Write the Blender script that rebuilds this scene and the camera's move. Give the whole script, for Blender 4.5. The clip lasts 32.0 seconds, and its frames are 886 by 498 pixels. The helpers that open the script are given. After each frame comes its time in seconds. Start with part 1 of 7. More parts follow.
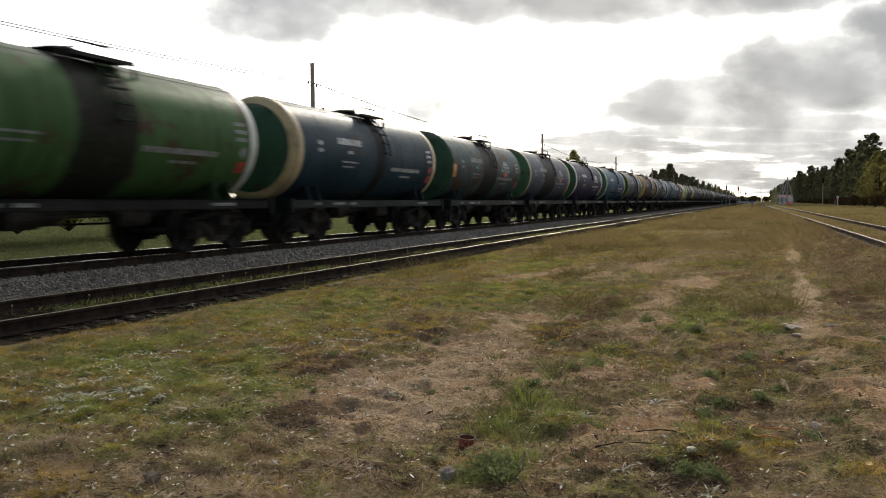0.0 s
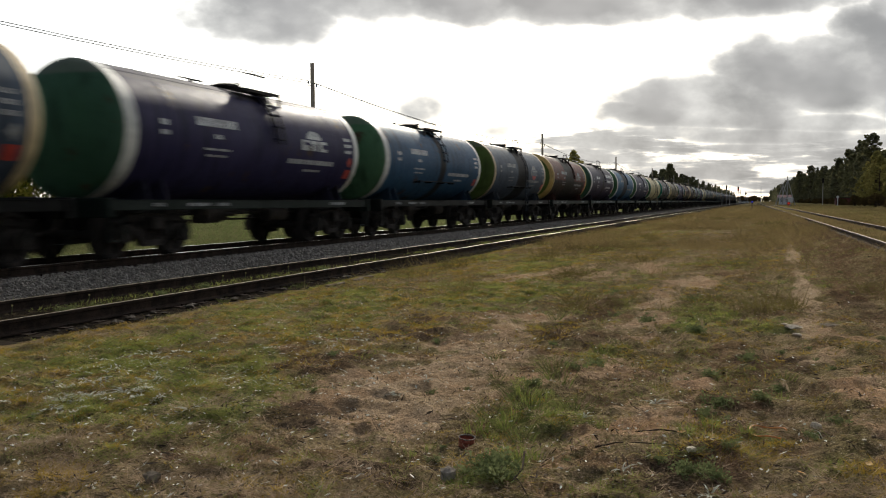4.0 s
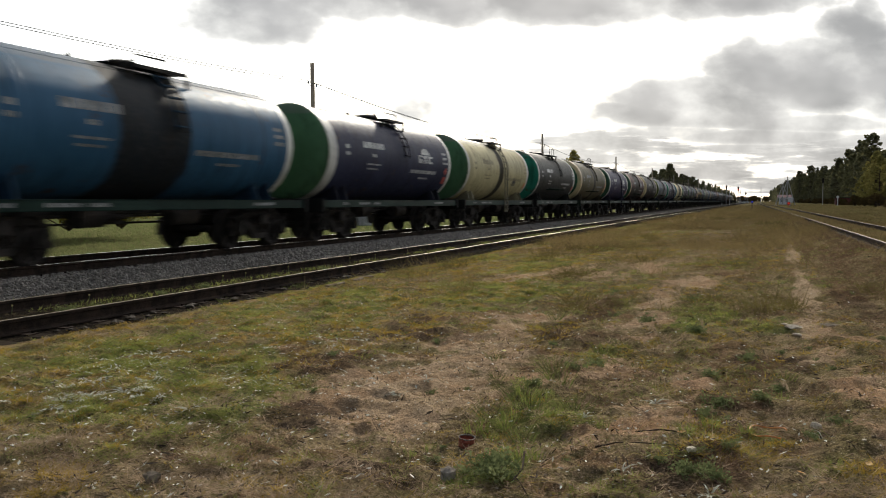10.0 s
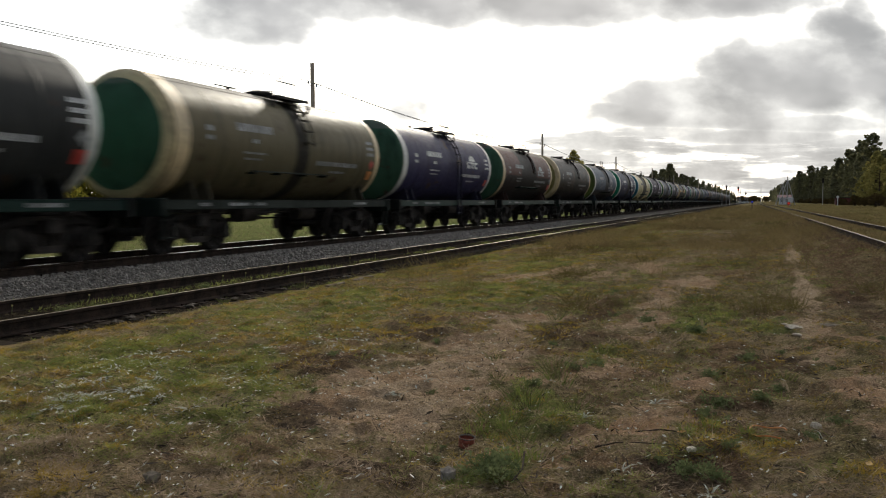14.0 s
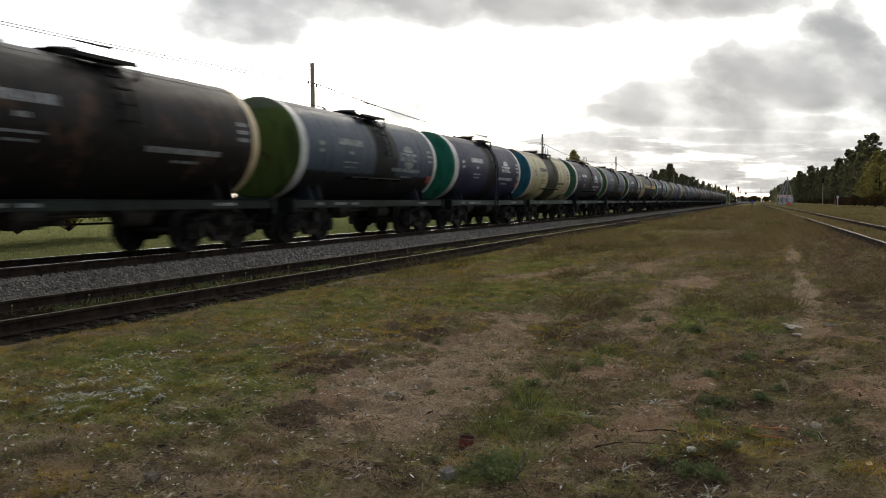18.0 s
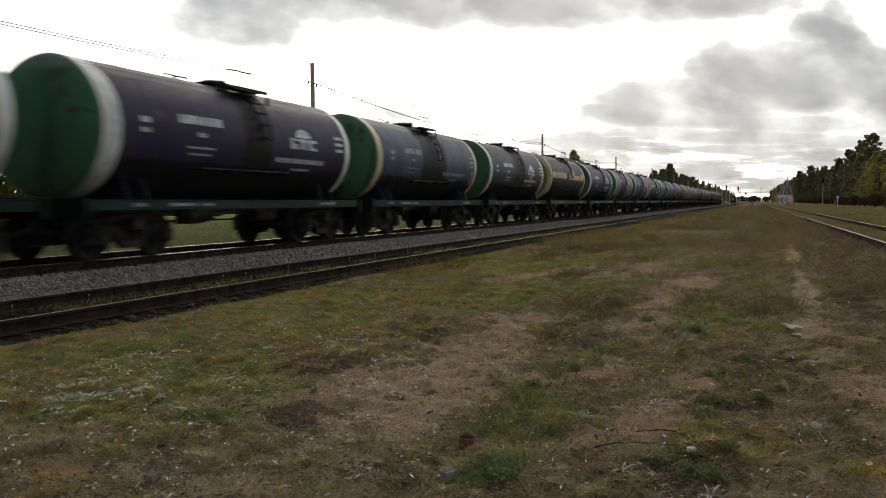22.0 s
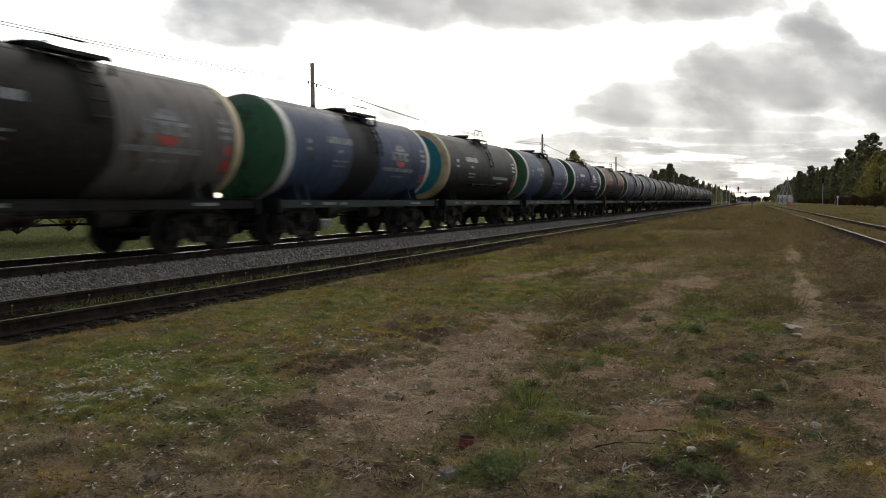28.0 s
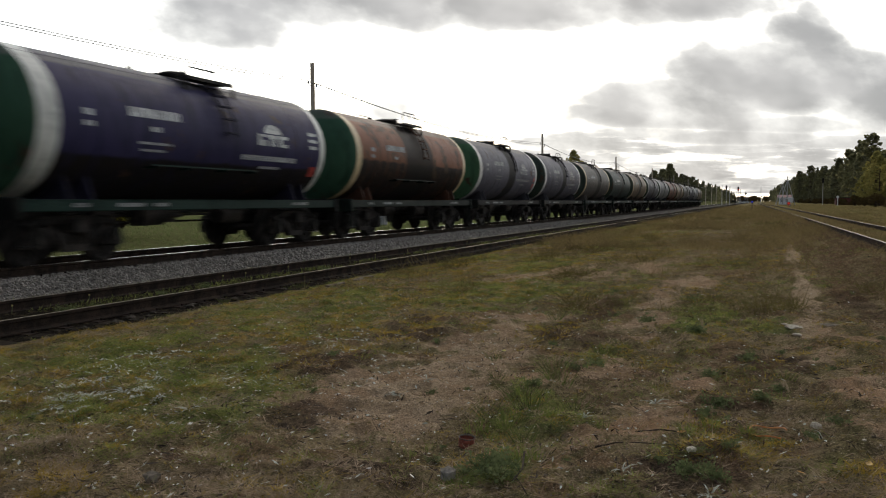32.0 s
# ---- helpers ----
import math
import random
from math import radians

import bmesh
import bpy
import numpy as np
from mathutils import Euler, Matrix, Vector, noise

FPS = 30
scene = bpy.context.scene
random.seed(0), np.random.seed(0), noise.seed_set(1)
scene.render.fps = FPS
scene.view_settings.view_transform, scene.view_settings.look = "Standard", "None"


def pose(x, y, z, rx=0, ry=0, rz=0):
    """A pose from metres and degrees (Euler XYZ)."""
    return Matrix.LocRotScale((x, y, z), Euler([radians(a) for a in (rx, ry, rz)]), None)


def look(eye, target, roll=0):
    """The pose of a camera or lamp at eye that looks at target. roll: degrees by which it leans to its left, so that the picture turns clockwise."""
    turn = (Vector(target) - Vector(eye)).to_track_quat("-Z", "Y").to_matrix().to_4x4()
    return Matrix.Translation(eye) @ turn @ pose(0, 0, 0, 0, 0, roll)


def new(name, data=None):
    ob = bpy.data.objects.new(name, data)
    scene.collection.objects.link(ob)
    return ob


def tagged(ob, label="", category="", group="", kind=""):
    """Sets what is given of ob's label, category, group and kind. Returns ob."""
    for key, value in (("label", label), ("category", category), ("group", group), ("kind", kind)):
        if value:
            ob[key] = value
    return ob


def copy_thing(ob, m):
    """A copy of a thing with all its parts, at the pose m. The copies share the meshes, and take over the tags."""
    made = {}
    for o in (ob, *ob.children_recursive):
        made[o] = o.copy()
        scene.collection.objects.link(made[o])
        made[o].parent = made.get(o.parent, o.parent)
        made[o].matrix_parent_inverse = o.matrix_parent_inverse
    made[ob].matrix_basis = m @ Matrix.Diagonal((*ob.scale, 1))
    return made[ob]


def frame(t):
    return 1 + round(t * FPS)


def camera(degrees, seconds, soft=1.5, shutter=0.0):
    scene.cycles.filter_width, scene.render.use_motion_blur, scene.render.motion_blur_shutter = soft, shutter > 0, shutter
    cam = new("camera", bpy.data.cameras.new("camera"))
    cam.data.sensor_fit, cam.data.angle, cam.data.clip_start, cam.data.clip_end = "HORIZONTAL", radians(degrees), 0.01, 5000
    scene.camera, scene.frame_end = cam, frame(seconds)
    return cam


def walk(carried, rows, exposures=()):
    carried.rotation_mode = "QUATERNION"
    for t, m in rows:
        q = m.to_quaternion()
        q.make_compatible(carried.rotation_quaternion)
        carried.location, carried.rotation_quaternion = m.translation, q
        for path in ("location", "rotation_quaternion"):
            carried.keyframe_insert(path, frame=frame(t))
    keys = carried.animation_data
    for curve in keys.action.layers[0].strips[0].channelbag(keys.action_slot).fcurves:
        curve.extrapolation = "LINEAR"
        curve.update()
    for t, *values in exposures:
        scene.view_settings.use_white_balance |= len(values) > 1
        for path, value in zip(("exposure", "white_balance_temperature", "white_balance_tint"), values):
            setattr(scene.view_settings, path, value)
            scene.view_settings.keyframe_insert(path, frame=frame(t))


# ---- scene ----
# The tracks run along +Y; the ground under the camera is z = 0.
EYE_Z = 1.30
YAW = 20.5          # the camera looks this far left of the tracks
PITCH = -3.27
LENS = 55.5
cam = camera(LENS, 32.0, soft=1.05, shutter=0.75)
CAM_POSE = pose(0, 0, EYE_Z, 90 + PITCH, 0, YAW)
walk(cam, [(0, CAM_POSE), (32, CAM_POSE)],
     exposures=[(0, 0.11), (2, -0.06), (4, -0.24), (5.5, -0.22), (7, 0.10), (8, 0.28), (9, 0.14), (10.5, 0.02), (14, 0.09), (17, 0.18), (20, 0.16), (24, 0.14), (32, 0.14)])

# ---- world and sun ----
SUN_AZ = 12.0       # degrees left of +Y
SUN_EL = 28.0
SKY_STRENGTH = 0.10
VEIL = 0.56         # brightness of the thin white cloud veil
SUN_STRENGTH = 5.0
CLOUD_GREY = 0.385
az, el = radians(SUN_AZ), radians(SUN_EL)
SUN_WAY = Vector((-math.sin(az) * math.cos(el), math.cos(az) * math.cos(el), math.sin(el)))


def math_node(nt, op, a, b=None, c=None, clamp=False):
    n = nt.nodes.new("ShaderNodeMath")
    n.operation = op
    n.use_clamp = clamp
    for i, s in enumerate((a, b, c)):
        if s is None:
            continue
        if isinstance(s, (int, float)):
            n.inputs[i].default_value = s
        else:
            nt.links.new(s, n.inputs[i])
    return n.outputs[0]


def ramp(nt, value, lo, hi, a=0.0, b=1.0):
    """A smooth step of value from lo to hi."""
    n = nt.nodes.new("ShaderNodeMapRange")
    n.interpolation_type = "SMOOTHSTEP"
    nt.links.new(value, n.inputs[0])
    for i, v in ((1, lo), (2, hi), (3, a), (4, b)):
        n.inputs[i].default_value = v
    return n.outputs[0]


def blend(nt, fac, a, b, kind="MIX"):
    """Mixes two colours; each may be a socket or a tuple."""
    n = nt.nodes.new("ShaderNodeMix")
    n.data_type = "RGBA"
    n.blend_type = kind
    for i, s in ((0, fac), (6, a), (7, b)):
        if isinstance(s, (int, float)):
            n.inputs[i].default_value = s
        elif isinstance(s, tuple):
            n.inputs[i].default_value = (*s, 1) if len(s) == 3 else s
        else:
            nt.links.new(s, n.inputs[i])
    return n.outputs[2]


def noise_tex(nt, vec, scale, detail=4.0, rough=0.55, stretch=None):
    if stretch is not None:
        m = nt.nodes.new("ShaderNodeVectorMath")
        m.operation = "MULTIPLY"
        nt.links.new(vec, m.inputs[0])
        m.inputs[1].default_value = stretch
        vec = m.outputs[0]
    n = nt.nodes.new("ShaderNodeTexNoise")
    n.inputs["Scale"].default_value = scale
    n.inputs["Detail"].default_value = detail
    n.inputs["Roughness"].default_value = rough
    nt.links.new(vec, n.inputs["Vector"])
    return n.outputs[0]


world = bpy.data.worlds.new("sky")
scene.world = world
world.use_nodes = True
wn = world.node_tree
wn.nodes.clear()
w_out = wn.nodes.new("ShaderNodeOutputWorld")
w_sky = wn.nodes.new("ShaderNodeTexSky")
w_sky.sky_type = "NISHITA"
w_sky.sun_disc = False
w_sky.sun_elevation = el
w_sky.sun_rotation = -az
w_sky.dust_density = 2.0
w_bg = wn.nodes.new("ShaderNodeBackground")
w_bg.inputs[1].default_value = SKY_STRENGTH
wn.links.new(w_sky.outputs[0], w_bg.inputs[0])
# the thin bright veil of cloud in front of the sun
w_geo = wn.nodes.new("ShaderNodeTexCoord")
w_dot = wn.nodes.new("ShaderNodeVectorMath")
w_dot.operation = "DOT_PRODUCT"
wn.links.new(w_geo.outputs["Generated"], w_dot.inputs[0])
w_dot.inputs[1].default_value = SUN_WAY
near_sun = ramp(wn, w_dot.outputs["Value"], 0.2, 1.0)
glow = math_node(wn, "MULTIPLY_ADD", math_node(wn, "POWER", near_sun, 1.6), 2.9, 0.22)
veil_col = blend(wn, near_sun, (0.89, 0.94, 0.97), (1.0, 0.985, 0.91))
w_veil = wn.nodes.new("ShaderNodeBackground")
wn.links.new(veil_col, w_veil.inputs[0])
wn.links.new(math_node(wn, "MULTIPLY", glow, VEIL), w_veil.inputs[1])
w_add = wn.nodes.new("ShaderNodeAddShader")
wn.links.new(w_bg.outputs[0], w_add.inputs[0])
wn.links.new(w_veil.outputs[0], w_add.inputs[1])
wn.links.new(w_add.outputs[0], w_out.inputs[0])

sun_data = bpy.data.lights.new("sun", "SUN")
sun_data.energy = SUN_STRENGTH
sun_data.angle = radians(1.4)
sun_data.color = (1.0, 0.93, 0.80)
sun = new("sun", sun_data)
sun.matrix_world = look(SUN_WAY * 400, (0, 0, 0))

# ---- plan: lateral places of near rails (left is negative), rail tops ----
GAUGE = 1.59        # between rail centres
MAIN_X, MAIN_Z = -11.96, 0.16
SIDE_X, SIDE_Z = -8.15, -0.08
RIGHT_X, RIGHT_Z = 2.70, 0.42
MAIN_C = MAIN_X - GAUGE / 2
CAR_PITCH = 12.02
TRAIN_Y = 24.58     # centre of the second car at the start
CARS = 44
FAR = 4800.0


def cars_gone(t):
    """How many car lengths the train has run on by t seconds."""
    return 0.88649 * t - 0.0002150 * t ** 2 + 0.00001815 * t ** 3 - 0.0020 * max(0.0, t - 28.5) ** 2


# ---- mesh helpers ----
def finish(name, bm, material, parent=None, label="", smooth=False, at=None):
    me = bpy.data.meshes.new(name)
    bmesh.ops.recalc_face_normals(bm, faces=bm.faces)
    bm.to_mesh(me)
    bm.free()
    if smooth:
        for p in me.polygons:
            p.use_smooth = True
    for m in (material if isinstance(material, (list, tuple)) else [material]):
        me.materials.append(m)
    ob = new(name, me)
    if parent is not None:
        ob.parent = parent
    if label:
        ob["label"] = label
    if at is not None:
        ob.location = at
    return ob


def part(name, bm, material, parent, label="", smooth=False, at=None):
    return finish(name, bm, material, parent, label, smooth, at)


def thing(name, label, category, group="", kind="", at=None):
    ob = new(name)
    if at is not None:
        ob.matrix_basis = at
    return tagged(ob, label, category, group, kind)


def add_box(bm, x0, x1, y0, y1, z0, z1, bevel=0.0):
    r = bmesh.ops.create_cube(bm, size=1.0)
    for v in r["verts"]:
        v.co = Vector((x0 + (v.co.x + .5) * (x1 - x0), y0 + (v.co.y + .5) * (y1 - y0), z0 + (v.co.z + .5) * (z1 - z0)))
    if bevel:
        edges = list({e for v in r["verts"] for e in v.link_edges})
        bmesh.ops.bevel(bm, geom=edges, offset=bevel, segments=1, affect="EDGES")
    return bm


def add_rod(bm, a, b, r, seg=8, r2=None):
    a, b = Vector(a), Vector(b)
    d = b - a
    m = Matrix.Translation((a + b) / 2) @ d.to_track_quat("Z", "Y").to_matrix().to_4x4()
    bmesh.ops.create_cone(bm, cap_ends=True, segments=seg, radius1=r, radius2=r if r2 is None else r2, depth=d.length, matrix=m)
    return bm


def add_path(bm, pts, r, seg=6):
    """One bent bar through the points, with mitred corners."""
    pts = [Vector(p) for p in pts]
    rings, side = [], None
    for i, p in enumerate(pts):
        d = (pts[min(i + 1, len(pts) - 1)] - pts[max(i - 1, 0)]).normalized()
        if side is None:
            side = d.orthogonal().normalized()
        side = (side - d * side.dot(d)).normalized()
        up = d.cross(side)
        k = 1.0
        if 0 < i < len(pts) - 1:
            k = min(1.5, 1.0 / max(0.5, d.dot((pts[i + 1] - p).normalized())))
        rings.append([bm.verts.new(p + (side * math.cos(2 * math.pi * j / seg) + up * math.sin(2 * math.pi * j / seg)) * r * k) for j in range(seg)])
    for p, q in zip(rings, rings[1:]):
        for j in range(seg):
            bm.faces.new((p[j], p[(j + 1) % seg], q[(j + 1) % seg], q[j]))
    bm.faces.new(rings[0])
    bm.faces.new(rings[-1][::-1])
    return bm


def add_lathe_y(bm, profile, seg=48, centre=(0, 0, 0), axis="y"):
    """A body of revolution round the y (or x) axis from (along, radius) pairs."""
    rings = []
    for along, rad in profile:
        ring = []
        if rad < 1e-5:
            co = (0, along, 0) if axis == "y" else (along, 0, 0)
            ring = [bm.verts.new(Vector(co) + Vector(centre))]
        else:
            for i in range(seg):
                a = 2 * math.pi * i / seg
                c, s = math.cos(a) * rad, math.sin(a) * rad
                co = (c, along, s) if axis == "y" else (along, c, s)
                ring.append(bm.verts.new(Vector(co) + Vector(centre)))
        rings.append(ring)
    for p, q in zip(rings, rings[1:]):
        for i in range(seg):
            j = (i + 1) % seg
            if len(p) == 1 and len(q) == 1:
                continue
            if len(p) == 1:
                bm.faces.new((p[0], q[i], q[j]))
            elif len(q) == 1:
                bm.faces.new((p[i], p[j], q[0]))
            else:
                bm.faces.new((p[i], p[j], q[j], q[i]))
    return bm


def add_stone(bm, x, y, z, size, rng, flat=0.7):
    r = bmesh.ops.create_icosphere(bm, subdivisions=1, radius=1.0)
    sx, sy, sz = (size * rng.uniform(0.6, 1.2) for _ in range(3))
    turn = rng.uniform(0, 6.28)
    for v in r["verts"]:
        k = rng.uniform(0.75, 1.15)
        p = Vector((v.co.x * sx * k, v.co.y * sy * k, v.co.z * sz * flat * k))
        v.co = Vector((x + p.x * math.cos(turn) - p.y * math.sin(turn), y + p.x * math.sin(turn) + p.y * math.cos(turn), z + p.z))


def mesh_from_arrays(name, verts, faces, material):
    """A joined mesh from numpy arrays of corners and triangles or quads."""
    me = bpy.data.meshes.new(name)
    n, k = faces.shape
    me.vertices.add(len(verts))
    me.vertices.foreach_set("co", verts.astype(np.float32).ravel())
    me.loops.add(n * k)
    me.loops.foreach_set("vertex_index", faces.astype(np.int32).ravel())
    me.polygons.add(n)
    me.polygons.foreach_set("loop_start", np.arange(0, n * k, k, dtype=np.int32))
    me.polygons.foreach_set("loop_total", np.full(n, k, dtype=np.int32))
    me.update()
    me.validate()
    me.materials.append(material)
    return new(name, me)


# ---- materials ----
def surface(name, a, b, rough=0.7, metal=0.0, big=1.5, fine=30.0, bump=0.15, grain=0.35, per_object=False, per_island=False, spec=0.5, through_light=0.0):
    """Two colours mixed by broad noise, darkened and roughened by fine noise."""
    m = bpy.data.materials.new(name)
    m.use_nodes = True
    nt = m.node_tree
    bs = nt.nodes["Principled BSDF"]
    co = nt.nodes.new("ShaderNodeTexCoord").outputs["Object"]
    n1 = noise_tex(nt, co, big, 4)
    n2 = noise_tex(nt, co, fine, 3)
    f = ramp(nt, n1, 0.35, 0.65)
    if per_object:
        oi = nt.nodes.new("ShaderNodeObjectInfo").outputs["Random"]
        f = math_node(nt, "ADD", math_node(nt, "MULTIPLY", f, 0.45), math_node(nt, "MULTIPLY", oi, 0.55), clamp=True)
    if per_island:
        g = nt.nodes.new("ShaderNodeNewGeometry").outputs["Random Per Island"]
        f = math_node(nt, "ADD", math_node(nt, "MULTIPLY", f, 0.55), math_node(nt, "MULTIPLY", g, 0.45), clamp=True)
    col = blend(nt, f, a, b)
    g2 = ramp(nt, n2, 0.3, 0.7, 1.0 - grain, 1.0 + grain * 0.5)
    col = blend(nt, 1.0, col, blend(nt, g2, (0, 0, 0), (1, 1, 1)), "MULTIPLY")
    nt.links.new(col, bs.inputs["Base Color"])
    bs.inputs["Metallic"].default_value = metal
    bs.inputs["Specular IOR Level"].default_value = spec
    nt.links.new(ramp(nt, n2, 0.2, 0.8, max(0.05, rough - 0.12), min(1, rough + 0.12)), bs.inputs["Roughness"])
    if bump:
        bp = nt.nodes.new("ShaderNodeBump")
        bp.inputs["Strength"].default_value = bump
        bp.inputs["Distance"].default_value = 0.02
        nt.links.new(n2, bp.inputs["Height"])
        nt.links.new(bp.outputs[0], bs.inputs["Normal"])
    if through_light:
        tl = nt.nodes.new("ShaderNodeBsdfTranslucent")
        nt.links.new(col, tl.inputs[0])
        mx = nt.nodes.new("ShaderNodeMixShader")
        mx.inputs[0].default_value = through_light
        nt.links.new(bs.outputs[0], mx.inputs[1])
        nt.links.new(tl.outputs[0], mx.inputs[2])
        nt.links.new(mx.outputs[0], nt.nodes["Material Output"].inputs[0])
    return m


def tank_paint(name, col, stain=None, lower=None, rust=0.0):
    """Weathered tank paint: broad fading, run-down streaks, rust, an oil spill round the hatch, a dark lower part, a
    paler grey crown.
    """
    m = bpy.data.materials.new(name)
    m.use_nodes = True
    nt = m.node_tree
    bs = nt.nodes["Principled BSDF"]
    tc = nt.nodes.new("ShaderNodeTexCoord").outputs["Object"]
    rnd = nt.nodes.new("ShaderNodeObjectInfo").outputs["Random"]
    off = nt.nodes.new("ShaderNodeVectorMath")
    off.operation = "ADD"
    cmb = nt.nodes.new("ShaderNodeCombineXYZ")
    for i in range(3):
        nt.links.new(math_node(nt, "MULTIPLY", rnd, 37.0 + 11 * i), cmb.inputs[i])
    nt.links.new(tc, off.inputs[0])
    nt.links.new(cmb.outputs[0], off.inputs[1])
    co = off.outputs[0]
    sep = nt.nodes.new("ShaderNodeSeparateXYZ")
    nt.links.new(tc, sep.inputs[0])
    y, z = sep.outputs[1], sep.outputs[2]
    broad = noise_tex(nt, co, 0.55, 5, 0.6)
    streak = noise_tex(nt, co, 1.0, 4, 0.6, (2.0, 5.0, 0.35))
    fine = noise_tex(nt, co, 9.0, 4, 0.6)
    mean = sum(col) / 3
    col = tuple(c * 0.98 + mean * 0.06 + 0.006 for c in col)
    faded = tuple(min(1, c * 1.25 + 0.005) for c in col)
    grimy = tuple(c * 0.45 + 0.004 for c in col)
    c1 = blend(nt, ramp(nt, broad, 0.35, 0.68), col, faded)
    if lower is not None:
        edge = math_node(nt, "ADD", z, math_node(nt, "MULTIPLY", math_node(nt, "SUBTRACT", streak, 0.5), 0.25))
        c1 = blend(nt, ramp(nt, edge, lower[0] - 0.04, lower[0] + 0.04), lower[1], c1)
    c1 = blend(nt, ramp(nt, streak, 0.47, 0.72, 0.0, 0.85), c1, grimy)
    c1 = blend(nt, ramp(nt, noise_tex(nt, co, 2.2, 5, 0.65, (1.0, 1.0, 0.6)), 0.56, 0.72, 0.0, 0.5), c1, tuple(c * 0.55 + 0.007 for c in col))
    if rust:
        c1 = blend(nt, ramp(nt, noise_tex(nt, co, 1.3, 6, 0.65), 0.62 - rust * 0.25, 0.70 - rust * 0.2), c1, (0.062, 0.038, 0.026))
    c1 = blend(nt, ramp(nt, fine, 0.55, 0.8, 0.0, 0.35), c1, grimy)
    # paler grey on the crown above about z 3.6, broken by streaks
    pale_crown = math_node(nt, "MULTIPLY", ramp(nt, math_node(nt, "ADD", z, math_node(nt, "MULTIPLY", math_node(nt, "SUBTRACT", streak, 0.5), 0.10)), 3.58, 3.66), ramp(nt, broad, 0.30, 0.62, 0.25, 0.60))
    c1 = blend(nt, pale_crown, c1, (0.15, 0.14, 0.125))
    wet = None
    if stain is not None:
        y0, w = stain
        d = math_node(nt, "ABSOLUTE", math_node(nt, "SUBTRACT", y, y0))
        d = math_node(nt, "ADD", d, math_node(nt, "MULTIPLY", math_node(nt, "SUBTRACT", streak, 0.5), 0.55 * w))
        d = math_node(nt, "ADD", d, math_node(nt, "MULTIPLY", math_node(nt, "SUBTRACT", fine, 0.5), 0.15))
        wet = ramp(nt, d, w - 0.08, w + 0.08, 0.93, 0.0)
        c1 = blend(nt, wet, c1, blend(nt, ramp(nt, fine, 0.45, 0.7), (0.016, 0.015, 0.014), (0.036, 0.032, 0.028)))
    nt.links.new(c1, bs.inputs["Base Color"])
    nt.links.new(ramp(nt, fine, 0.3, 0.7, 0.42, 0.62), bs.inputs["Roughness"])
    if wet is None:
        bs.inputs["Specular IOR Level"].default_value = 0.045
    else:
        nt.links.new(ramp(nt, wet, 0.0, 0.9, 0.045, 0.03), bs.inputs["Specular IOR Level"])
    bp = nt.nodes.new("ShaderNodeBump")
    bp.inputs["Strength"].default_value = 0.12
    bp.inputs["Distance"].default_value = 0.03
    nt.links.new(broad, bp.inputs["Height"])
    nt.links.new(bp.outputs[0], bs.inputs["Normal"])
    return m


def glowing(name, col, strength):
    m = bpy.data.materials.new(name)
    m.use_nodes = True
    bs = m.node_tree.nodes["Principled BSDF"]
    bs.inputs["Base Color"].default_value = (*[c * 0.2 for c in col], 1)
    bs.inputs["Emission Color"].default_value = (*col, 1)
    bs.inputs["Emission Strength"].default_value = strength
    return m


M_RAIL_TOP = surface("polished_rail", (0.70, 0.67, 0.61), (0.80, 0.78, 0.73), 0.26, 1.0, 3, 60, 0.02, 0.1)
M_RAIL_SIDE = surface("rusty_rail", (0.022, 0.017, 0.014), (0.044, 0.031, 0.024), 0.9, 0.0, 4, 50, 0.3, spec=0.03)
M_RAIL_DULL = surface("dull_rail_head", (0.25, 0.205, 0.15), (0.42, 0.36, 0.27), 0.50, 1.0, 3, 60, 0.04, 0.2)
M_SLEEPER = surface("old_tarred_wood", (0.018, 0.015, 0.012), (0.045, 0.036, 0.028), 0.9, 0, 6, 40, 0.6, per_object=True, spec=0.0)
M_CONCRETE_SLEEPER = surface("grey_concrete", (0.22, 0.21, 0.2), (0.32, 0.31, 0.29), 0.9, 0, 3, 40, 0.3, per_object=True)
M_BALLAST = surface("crushed_stone", (0.1530, 0.1358, 0.1197), (0.4376, 0.3977, 0.3510), 0.9, 0, 6, 60, 0.4, per_island=True, spec=0.0)
M_BALLAST_BED = surface("ballast_bed", (0.0887, 0.0804, 0.0708), (0.1969, 0.1793, 0.1573), 0.95, 0, 14, 22, 1.0, 0.7, spec=0.0)
M_STEEL_DARK = surface("sooty_steel", (0.0200, 0.0187, 0.0175), (0.0500, 0.0438, 0.0387), 0.6, 0.0, 3, 30, 0.2, spec=0.05)
M_FRAME_GREEN = surface("green_grey_frame_paint", (0.0099, 0.0144, 0.0117), (0.0234, 0.0306, 0.0261), 0.6, 0, 1.2, 20, 0.1, 0.5, spec=0.05)
M_FRAME_GREY = surface("grey_frame_paint", (0.0090, 0.0090, 0.0084), (0.0198, 0.0198, 0.0180), 0.65, 0, 1.2, 20, 0.1, 0.5, spec=0.05)
M_FRAME_TEAL = surface("teal_frame_paint", (0.0068, 0.0199, 0.0163), (0.0163, 0.0364, 0.0293), 0.5, 0, 1.2, 20, 0.1, 0.5, spec=0.05)
M_BOGIE = surface("oily_cast_steel", (0.0224, 0.0200, 0.0190), (0.0544, 0.0464, 0.0413), 0.85, 0, 4, 25, 0.3, spec=0.06)
M_WHEEL = surface("worn_wheel_steel", (0.0210, 0.0188, 0.0178), (0.0450, 0.0390, 0.0357), 0.85, 0.0, 5, 30, 0.1, spec=0.06)
